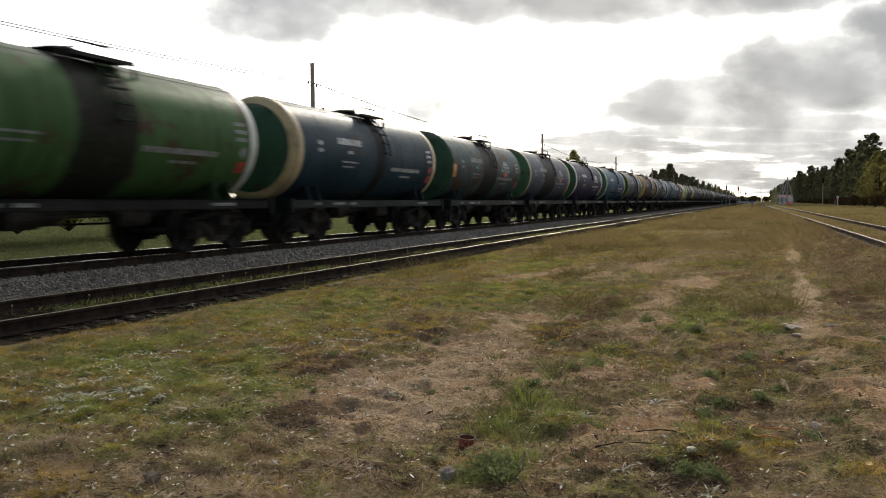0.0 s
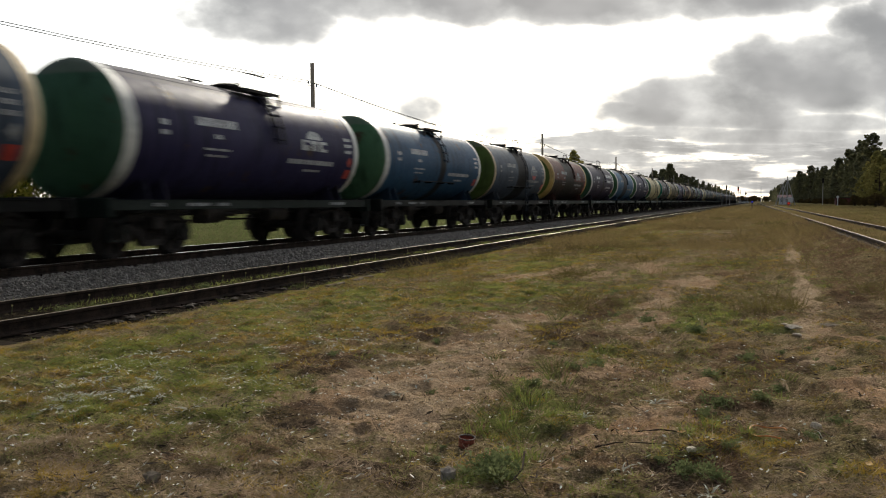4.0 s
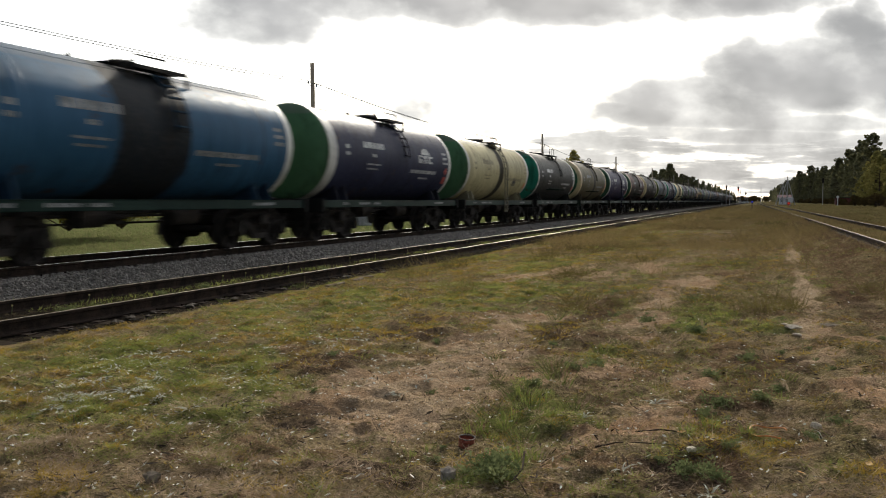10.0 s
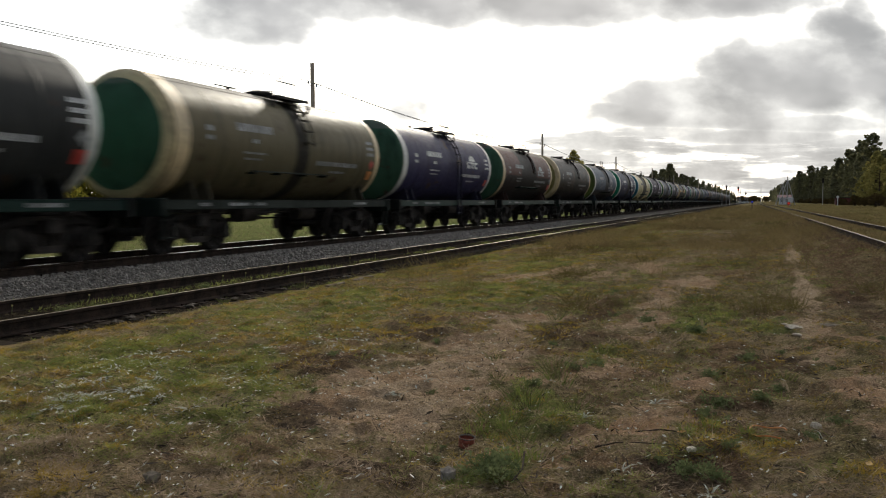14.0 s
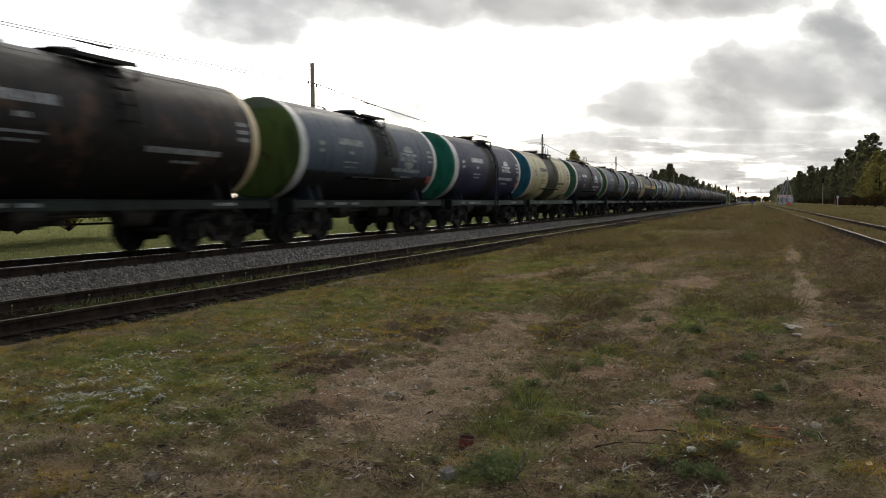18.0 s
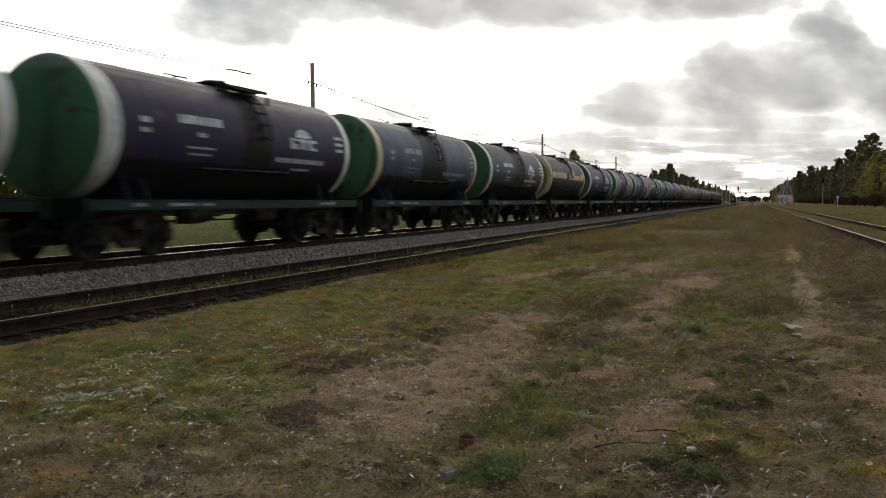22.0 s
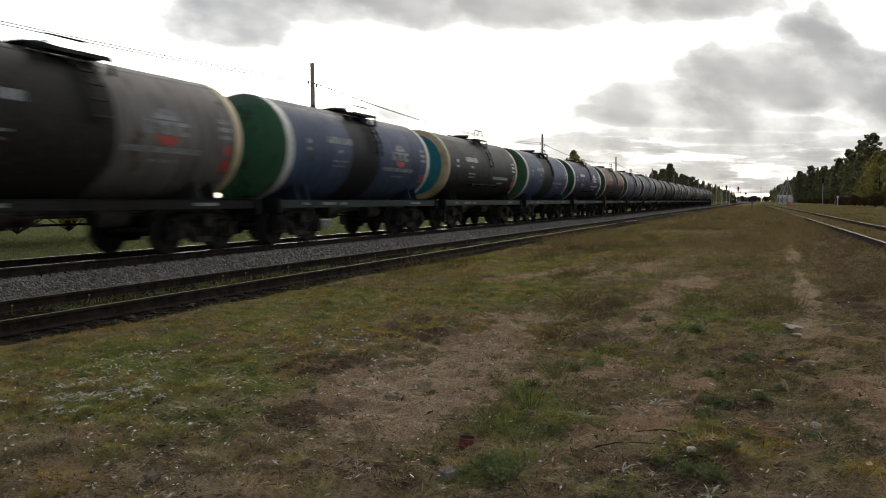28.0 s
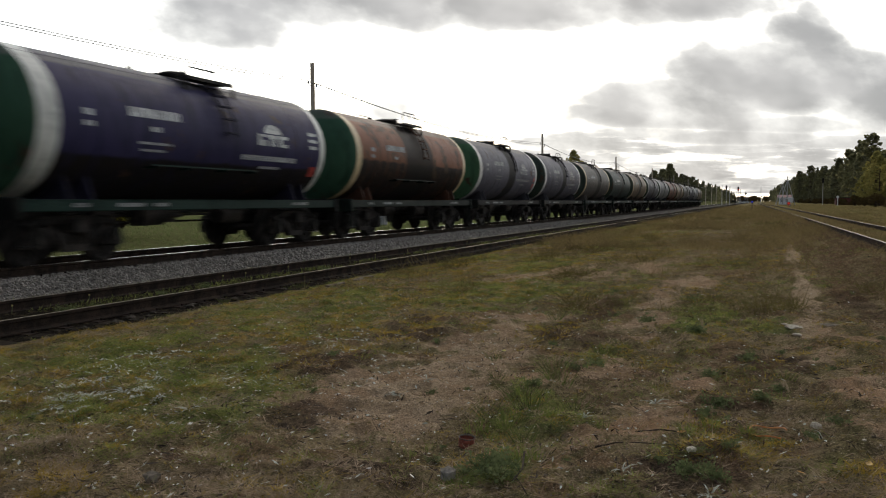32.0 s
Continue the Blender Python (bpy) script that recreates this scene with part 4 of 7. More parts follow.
def build_meshes():
    """The car's shared meshes, each as an unlinked datablock."""
    ms = {}

    def keep(name, bm, mats, smooth=False):
        if name in CROWN:
            for v in bm.verts:
                v.co.z += LIFT
        ob = finish(name, bm, mats, smooth=smooth)
        ms[name] = ob.data
        bpy.data.objects.remove(ob)

    bm = bmesh.new()
    prof = [(-L_BARREL, R_TANK)] + [(-L_BARREL + 2 * L_BARREL * i / 10, R_TANK) for i in range(1, 10)] + [(L_BARREL, R_TANK)]
    add_lathe_y(bm, prof, 64, (0, 0, Z_AXIS))
    keep("tank_barrel", bm, M_STEEL_DARK, True)
    for name, s in (("front_head", -1), ("rear_head", 1)):
        bm = bmesh.new()
        prof = [(s * (L_BARREL + DOME * math.sin(a)), R_TANK * math.cos(a) ** 1.0) for a in [math.pi / 2 * i / 12 for i in range(12)]]
        add_lathe_y(bm, prof + [(s * (L_BARREL + DOME), 0)], 64, (0, 0, Z_AXIS))
        keep(name, bm, M_STEEL_DARK, True)
        bm = bmesh.new()
        prof = [(s * (L_BARREL + DOME * math.sin(a) + 0.004), R_TANK * math.cos(a) ** 1.0 + 0.004) for a in [math.pi / 2 * i / 14 for i in range(1, 6)]]
        add_lathe_y(bm, prof, 64, (0, 0, Z_AXIS))
        keep(name + "_ring", bm, M_STEEL_DARK, True)
    for name, a, b in (("front_belt", -L_BARREL - 0.01, -L_BARREL + 0.48), ("rear_belt", L_BARREL - 0.24, L_BARREL + 0.01), ("middle_belt", -L_BARREL - 0.01, -L_BARREL + 0.36), ("thin_belt", -L_BARREL - 0.01, -L_BARREL + 0.22)):
        bm = bmesh.new()
        add_lathe_y(bm, [(a, R_TANK + 0.005), (b, R_TANK + 0.005)], 64, (0, 0, Z_AXIS))
        keep(name, bm, M_STEEL_DARK, True)
    for name, y in (("front_strap", -3.55), ("rear_strap", 3.55)):
        bm = bmesh.new()
        add_lathe_y(bm, [(y - 0.06, R_TANK + 0.002), (y - 0.03, R_TANK + 0.008), (y + 0.03, R_TANK + 0.008), (y + 0.06, R_TANK + 0.002)], 64, (0, 0, Z_AXIS))
        keep(name, bm, M_STEEL_DARK, True)
    for name, y in (("front_saddle", -3.9), ("rear_saddle", 3.9)):
        bm = bmesh.new()
        for dy in (-0.28, 0.28):
            for sx in (-1, 1):
                v = [bm.verts.new((sx * x, y + dy + t, z)) for t in (-0.02, 0.02) for x, z in ((0.25, 1.12), (1.27, 1.12), (1.10, 1.60), (0.6, 1.28))]
                for q in ((0, 1, 2, 3), (7, 6, 5, 4), (0, 4, 5, 1), (1, 5, 6, 2), (2, 6, 7, 3), (3, 7, 4, 0)):
                    bm.faces.new([v[i] for i in q])
        add_box(bm, -1.30, 1.30, y - 0.30, y + 0.30, 1.10, 1.14)
        keep(name, bm, M_STEEL_DARK)
    bm = bmesh.new()
    for a0 in (58, 122):
        q = [bm.verts.new((r * math.cos(radians(a)), y, Z_AXIS + r * math.sin(radians(a)))) for y in (-L_BARREL, L_BARREL) for a, r in ((a0 - 0.7, R_TANK - 0.004), (a0, R_TANK + 0.007), (a0 + 0.7, R_TANK - 0.004))]
        bm.faces.new((q[0], q[1], q[4], q[3]))
        bm.faces.new((q[1], q[2], q[5], q[4]))
    keep("weld_seam", bm, M_STEEL_DARK)
    # hatch dome on top, with its lid
    bm = bmesh.new()
    add_rod(bm, (0, 0.25, 4.05), (0, 0.25, 4.20), 0.36, 24)
    add_rod(bm, (0, 0.25, 4.16), (0, 0.25, 4.19), 0.42, 24)
    keep("hatch_neck", bm, M_STEEL_DARK)
    bm = bmesh.new()
    add_lathe_y(bm, [(0, 0.40), (0.04, 0.40), (0.09, 0.25), (0.11, 0)], 24)
    for v in bm.verts:
        v.co = Vector((v.co.x, v.co.z + 0.25, v.co.y + 4.195))
    add_rod(bm, (-0.45, 0.25, 4.27), (0.45, 0.25, 4.27), 0.025, 6)
    keep("hatch_lid", bm, M_STEEL_DARK)
    # walkway plates round the hatch, on brackets
    bm = bmesh.new()
    for s in (-1, 1):
        add_box(bm, min(s * 0.56, s * 1.0), max(s * 0.56, s * 1.0), -0.45, 1.25, 4.03, 4.06)
        add_box(bm, s * 1.0 - 0.012, s * 1.0 + 0.012, -0.45, 1.25, 4.0, 4.075)
        for y in (-0.5, 0.4, 1.3):
            add_box(bm, s * 0.94 - 0.03, s * 0.94 + 0.03, y - 0.03, y + 0.03, 3.70, 4.04)
    for y0, y1 in ((0.80, 1.35), (-0.55, -0.25)):
        add_box(bm, -0.58, 0.58, y0, y1, 4.135, 4.16)
    keep("walkway", bm, M_STEEL_DARK)
    for name, hoops in (("guard_rail", 1), ("low_rail", 0)):
        bm = bmesh.new()
        hgt = 4.44 if hoops else 4.27
        add_path(bm, [(0.95, -0.5, 4.05), (0.95, -0.42, hgt), (0.95, 0.62, hgt), (0.95, 0.7, 4.05)], 0.016)
        add_rod(bm, (0.95, 0.1, 4.05), (0.95, 0.1, hgt), 0.014, 6)
        keep(name, bm, M_STEEL_DARK)
    bm = bmesh.new()
    add_rod(bm, (0, -1.15, 4.08), (0, -1.15, 4.19), 0.09, 12)
    add_rod(bm, (0, -1.15, 4.18), (0, -1.15, 4.23), 0.06, 12)
    keep("safety_valve", bm, M_STEEL_DARK)
    # side ladder: bent stiles over the curve, single treads, straight stiles with rungs below
    bm = bmesh.new()
    add_path(bm, [on_tank(0, Z_AXIS + R_TANK * math.sin(radians(a)), 0.11) for a in range(2, 80, 8)], 0.022)
    keep("stile", bm, M_STEEL_DARK)
    bm = bmesh.new()
    add_box(bm, -0.055, 0.055, -0.21, 0.21, -0.018, 0.018)
    keep("tread", bm, M_STEEL_DARK)
    bm = bmesh.new()
    add_box(bm, R_TANK + 0.09, R_TANK + 0.14, -0.02, 0.02, 0.62, 2.70)
    keep("foot_stile", bm, M_STEEL_DARK)
    bm = bmesh.new()
    add_rod(bm, (0, -0.2, 0), (0, 0.2, 0), 0.016, 6)
    keep("rung", bm, M_STEEL_DARK)
    bm = bmesh.new()
    arc = [on_tank(0.62, Z_AXIS + R_TANK * math.sin(radians(a)), 0.12) for a in range(0, 80, 10)]
    add_path(bm, arc, 0.02)
    keep("curved_handrail", bm, M_STEEL_DARK)
    bm = bmesh.new()
    add_box(bm, R_TANK - 0.02, R_TANK + 0.06, -2.2, 1.5, 1.84, 1.87)
    for y in (-2.1, -1.0, 0.3, 1.4):
        add_box(bm, 1.16, R_TANK + 0.05, y - 0.02, y + 0.02, 1.79, 1.84)
    keep("side_rail", bm, M_STEEL_DARK)
    # underframe
    for name, s in (("near_sill", 1), ("far_sill", -1)):
        bm = bmesh.new()
        add_box(bm, s * 1.40 - 0.05, s * 1.40 + 0.05, -5.45, 5.45, 0.955, 1.165, 0.01)
        add_box(bm, s * 1.33 - 0.08, s * 1.33 + 0.12, -5.45, 5.45, 1.145, 1.16)
        keep(name, bm, M_FRAME_GREY)
    bm = bmesh.new()
    add_box(bm, -0.22, 0.22, -5.45, 5.45, 0.86, 1.14, 0.02)
    for y in (-4.6, -3.9, -3.2, -1.6, 0, 1.6, 3.2, 3.9, 4.6):
        add_box(bm, -1.36, 1.36, y - 0.06, y + 0.06, 0.97, 1.12)
    keep("centre_sill", bm, M_STEEL_DARK)
    for name, s in (("front_beam", -1), ("rear_beam", 1)):
        bm = bmesh.new()
        y = s * 5.52
        add_box(bm, -1.50, 1.50, y - 0.07, y + 0.07, 0.82, 1.20, 0.015)
        for x in (-1.42, 1.42):
            add_path(bm, [(x, y, 0.85), (x, y, 0.38), (x, y - s * 0.36, 0.38), (x, y - s * 0.36, 0.95)], 0.018)
        keep(name, bm, M_FRAME_GREY)
        bm = bmesh.new()
        add_box(bm, -0.11, 0.11, min(y, y + s * 0.36), max(y, y + s * 0.36), 0.95, 1.16, 0.02)
        add_box(bm, -0.20, 0.20, min(y + s * 0.3, y + s * 0.478), max(y + s * 0.3, y + s * 0.478), 0.88, 1.22, 0.04)
        add_path(bm, [(0.35, y + s * 0.05, 0.95), (0.36, y + s * 0.2, 0.62), (0.2, y + s * 0.47, 0.5)], 0.035)
        keep(name + "_coupler", bm, M_BOGIE)
    bm = bmesh.new()
    add_rod(bm, (0.62, -1.7, 0.82), (0.62, -1.0, 0.82), 0.20, 18)
    add_rod(bm, (0.62, -1.0, 0.82), (0.62, -0.3, 0.82), 0.05, 8)
    add_box(bm, 0.40, 0.84, -1.75, -1.66, 0.62, 1.0)
    keep("brake_cylinder", bm, M_BOGIE)
    bm = bmesh.new()
    add_rod(bm, (0.7, 0.9, 0.80), (0.7, 1.75, 0.80), 0.19, 18)
    add_path(bm, [(0.25, -5.2, 0.83), (0.25, 5.2, 0.83)], 0.03)
    add_path(bm, [(-0.35, -3.0, 0.66), (-0.35, 3.0, 0.66)], 0.025)
    keep("air_reservoir", bm, M_BOGIE)
    bm = bmesh.new()
    add_rod(bm, (0, 0.0, 1.1), (0, 0.0, 0.68), 0.14, 14)
    add_rod(bm, (0, 0.0, 0.74), (0, 0.0, 0.66), 0.21, 14)
    keep("drain_valve", bm, M_BOGIE)
    # bogie: bolster, cast side frames, springs, wheel sets
    bm = bmesh.new()
    add_box(bm, -1.25, 1.25, -0.20, 0.20, 0.55, 0.83, 0.03)
    add_rod(bm, (0, 0, 0.80), (0, 0, 0.90), 0.19, 16)
    for dy in (-0.55, 0.55):
        add_rod(bm, (-1.0, dy, 0.40), (1.0, dy, 0.40), 0.045, 8)
    keep("bogie", bm, M_BOGIE)
    for name, s in (("near_side_frame", 1), ("far_side_frame", -1)):
        bm = bmesh.new()
        x0, x1 = s * 1.02 - 0.09, s * 1.02 + 0.09

        def slab(pts):
            a = [bm.verts.new((x0, y, z)) for y, z in pts]
            b = [bm.verts.new((x1, y, z)) for y, z in pts]
            for i in range(len(pts)):
                j = (i + 1) % len(pts)
                bm.faces.new((a[i], a[j], b[j], b[i]))
            bm.faces.new(a[::-1])
            bm.faces.new(b)
        for m in (-1, 1):
            slab([(m * 1.14, 0.60), (m * 1.14, 0.72), (m * 0.62, 0.86), (m * 0.0, 0.88), (m * 0.0, 0.76), (m * 0.55, 0.72)])
            slab([(m * 0.55, 0.72), (m * 0.72, 0.70), (m * 0.34, 0.26), (m * 0.24, 0.36)])
            slab([(m * 0.30, 0.78), (m * 0.36, 0.78), (m * 0.36, 0.34), (m * 0.30, 0.34)])
            slab([(m * 1.14, 0.72), (m * 1.20, 0.31), (m * 1.08, 0.31), (m * 1.02, 0.70)])
            slab([(m * 0.86, 0.72), (m * 0.80, 0.32), (m * 0.66, 0.32), (m * 0.62, 0.74)])
        slab([(-0.36, 0.34), (0.36, 0.34), (0.30, 0.22), (-0.30, 0.22)])
        keep(name, bm, M_BOGIE)
        bm = bmesh.new()
        for dy in (-0.2, 0.0, 0.2):
            for i in range(6):
                z = 0.34 + i * 0.035
                add_rod(bm, (s * 1.02, dy, z), (s * 1.02, dy, z + 0.02), 0.085, 10)
            add_rod(bm, (s * 1.02, dy, 0.33), (s * 1.02, dy, 0.56), 0.06, 8)
        add_box(bm, s * 1.02 - 0.1, s * 1.02 + 0.1, -0.30, 0.30, 0.315, 0.345)
        keep(name + "_springs", bm, M_BOGIE)
    bm = bmesh.new()
    for s in (1, -1):
        w = [(s * 0.71, 0.14), (s * 0.71, 0.515), (s * 0.745, 0.515), (s * 0.755, 0.482), (s * 0.865, 0.474), (s * 0.865, 0.40), (s * 0.81, 0.37), (s * 0.79, 0.18), (s * 0.86, 0.14), (s * 0.86, 0.0)]
        add_lathe_y(bm, w, 40, (0, 0, 0), "x")
        for a in range(0, 360, 60):
            add_rod(bm, (s * 0.80, 0.27 * math.cos(radians(a)), 0.27 * math.sin(radians(a))), (s * 0.825, 0.27 * math.cos(radians(a)), 0.27 * math.sin(radians(a))), 0.03, 8)
    add_rod(bm, (-1.15, 0, 0), (1.15, 0, 0), 0.075, 14)
    keep("wheel_set", bm, M_WHEEL)
    for name, s in (("near_axle_box", 1), ("far_axle_box", -1)):
        bm = bmesh.new()
        add_rod(bm, (s * 0.92, 0, 0), (s * 1.18, 0, 0), 0.185, 18)
        add_rod(bm, (s * 1.17, 0, 0), (s * 1.205, 0, 0), 0.115, 18)
        keep(name, bm, M_CAP)
    return ms


MESH = build_meshes()
PAINTS = {}


def paint(key, maker, *args, **kw):
    if key not in PAINTS:
        PAINTS[key] = maker(key, *args, **kw)
    return PAINTS[key]


COL = {"green": (0.040, 0.094, 0.026), "deep_blue": (0.010, 0.030, 0.046), "turquoise": (0.034, 0.066, 0.072), "slate": (0.048, 0.064, 0.088), "indigo": (0.020, 0.017, 0.055),
       "blue": (0.014, 0.056, 0.112), "sky_blue": (0.019, 0.078, 0.15), "grey": (0.10, 0.105, 0.12), "maroon": (0.085, 0.021, 0.013), "oxblood": (0.060, 0.018, 0.014), "plum": (0.023, 0.018, 0.038), "navy": (0.019, 0.022, 0.052),
       "cream": (0.40, 0.35, 0.19), "bottle": (0.032, 0.052, 0.046), "olive": (0.088, 0.073, 0.038), "soot": (0.016, 0.012, 0.011), "dusk_blue": (0.044, 0.064, 0.115), "dark_slate": (0.027, 0.033, 0.046),
       "black": (0.010, 0.0095, 0.008), "stone": (0.13, 0.115, 0.105), "charcoal": (0.023, 0.024, 0.023), "rust": (0.155, 0.055, 0.025), "lilac_grey": (0.085, 0.08, 0.10), "tan": (0.21, 0.15, 0.10), "pale_grey": (0.19, 0.19, 0.2)}
END = {"g": (0.050, 0.115, 0.056), "d": (0.030, 0.075, 0.044), "o": (0.065, 0.095, 0.02), "t": (0.012, 0.15, 0.095), "b": (0.02, 0.10, 0.14), "c": (0.02, 0.17, 0.19), "y": (0.12, 0.17, 0.03), "m": (0.05, 0.13, 0.10), "h": (0.17, 0.14, 0.045)}
BELT = {"w": (0.62, 0.62, 0.58), "c": (0.60, 0.46, 0.26), "y": (0.58, 0.38, 0.12), "n": None}
WORDS = {"green": "green", "deep_blue": "dark blue", "turquoise": "turquoise", "slate": "slate-blue", "indigo": "indigo", "blue": "blue", "sky_blue": "bright blue", "grey": "grey", "maroon": "maroon", "oxblood": "sooty red", "plum": "dark plum",
         "navy": "navy-blue", "cream": "cream", "bottle": "dark bottle-green", "olive": "olive-brown", "soot": "sooty brown", "dusk_blue": "dusty blue", "dark_slate": "dark slate-grey", "black": "black", "stone": "grey-brown",
         "charcoal": "charcoal", "rust": "rusty orange-brown", "lilac_grey": "lilac-grey", "tan": "tan", "pale_grey": "pale grey"}
# barrel, end, belt, wide ring on the end, oil spill (centre, half width), frame paint, marks:
# L round emblem, N number, T captions, R red placard, O orange placard, H side rail, A curved handrails, G guard rail,
# W pale ladder, X rusty, K dark lower coat, k darker below z 1.98, Y yellow stripe, D dark marks
TRAIN = [
    ("green", "g", "w", 0, (0.1, 0.8), "e", "TORX"),
    ("deep_blue", "d", "c", 1, (0.2, 0.3), "g", "NTR"),
    ("turquoise", "d", "n", 0, (0, 1.05), "g", "LNTRZP"),
    ("slate", "g", "c", 0, (-0.35, 1.4), "e", "LNTR"),
    ("indigo", "d", "w", 0, None, "g", "LNTRAG"),
    ("blue", "g", "w", 0, (0.4, 0.3), "e", "NTRH"),
    ("slate", "o", "c", 0, (0.2, 1.0), "e", "LNTRGH"),
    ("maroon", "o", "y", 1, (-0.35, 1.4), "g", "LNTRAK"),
    ("plum", "d", "w", 0, (0.2, 0.25), "t", "NBTRG"),
    ("sky_blue", "g", "w", 0, (-0.25, 1.1), "t", "NTA"),
    ("navy", "g", "w", 0, None, "t", "LNTR"),
    ("cream", "g", "w", 0, (0.05, 0.35), "t", "NTOWU"),
    ("charcoal", "t", "w", 0, None, "t", "NTRHG"),
    ("olive", "d", "c", 1, (0.25, 0.3), "g", "NTOHG"),
    ("indigo", "d", "w", 0, None, "t", "LNTR"),
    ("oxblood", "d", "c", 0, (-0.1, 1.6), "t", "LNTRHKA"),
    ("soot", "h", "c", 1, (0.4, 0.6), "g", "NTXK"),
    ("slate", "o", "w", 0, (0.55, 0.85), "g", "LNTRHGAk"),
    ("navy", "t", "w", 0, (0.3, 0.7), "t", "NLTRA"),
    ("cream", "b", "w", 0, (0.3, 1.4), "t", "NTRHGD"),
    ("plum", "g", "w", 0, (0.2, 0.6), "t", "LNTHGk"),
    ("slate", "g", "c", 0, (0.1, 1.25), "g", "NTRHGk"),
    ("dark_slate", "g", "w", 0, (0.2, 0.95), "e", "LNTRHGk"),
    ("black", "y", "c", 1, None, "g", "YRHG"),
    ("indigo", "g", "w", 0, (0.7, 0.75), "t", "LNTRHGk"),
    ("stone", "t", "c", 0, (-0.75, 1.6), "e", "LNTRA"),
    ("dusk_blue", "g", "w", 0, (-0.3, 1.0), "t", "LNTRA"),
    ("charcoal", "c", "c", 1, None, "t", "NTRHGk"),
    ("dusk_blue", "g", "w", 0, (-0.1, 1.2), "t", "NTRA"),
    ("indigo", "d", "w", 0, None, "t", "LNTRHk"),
    ("rust", "d", "c", 0, (0.1, 1.3), "g", "NHGXK"),
    ("lilac_grey", "g", "w", 0, (0.2, 0.6), "e", "LNTRAG"),
    ("lilac_grey", "g", "w", 0, (0.2, 0.5), "e", "LNT"),
    ("stone", "d", "c", 0, (0.5, 0.7), "g", "NG"),
    ("bottle", "d", "n", 0, (0.2, 0.6), "g", "NG"),
    ("tan", "d", "c", 0, (0.2, 0.8), "e", "NX"),
    ("lilac_grey", "d", "w", 0, (0.3, 0.6), "e", "LN"),
    ("pale_grey", "g", "w", 0, (0.2, 0.4), "e", "N"),
    ("rust", "d", "n", 0, (0.3, 0.5), "g", "N"),
    ("tan", "d", "c", 0, (0.2, 0.8), "g", "N"),
    ("stone", "g", "w", 0, (0.3, 0.6), "g", "N"),
    ("lilac_grey", "g", "w", 0, (0.2, 0.5), "g", "N"),
    ("pale_grey", "d", "w", 0, (0.3, 0.5), "e", "N"),
    ("tan", "d", "c", 0, (0.1, 0.4), "g", "N"),
]
FRAMES = {"g": M_FRAME_GREEN, "e": M_FRAME_GREY, "t": M_FRAME_TEAL}
SHORT = {6: 0.10, 11: 0.12, 12: 0.16, 18: 0.06, 24: 0.10}     # how much shorter each end of the tank is
# width of the front belt, in tenths of a metre, where it is not middling
BELT_SIZE = {0: 2, 1: 2, 3: 2, 4: 3, 6: 2, 7: 2, 8: 5, 9: 5, 10: 5, 11: 2, 12: 2, 13: 5, 16: 2, 17: 3, 18: 5, 19: 3, 20: 5, 21: 3, 23: 2, 24: 5, 27: 2, 29: 5}
cars, wheel_sets = [], []


def put(mesh, name, parent, material=None, label="", at=None):
    ob = new(name, MESH[mesh])
    ob.parent = parent
    if at is not None:
        ob.location = at
    if material is not None:
        ob.material_slots[0].link = "OBJECT"
        ob.material_slots[0].material = material
    if label:
        ob["label"] = label
    return ob


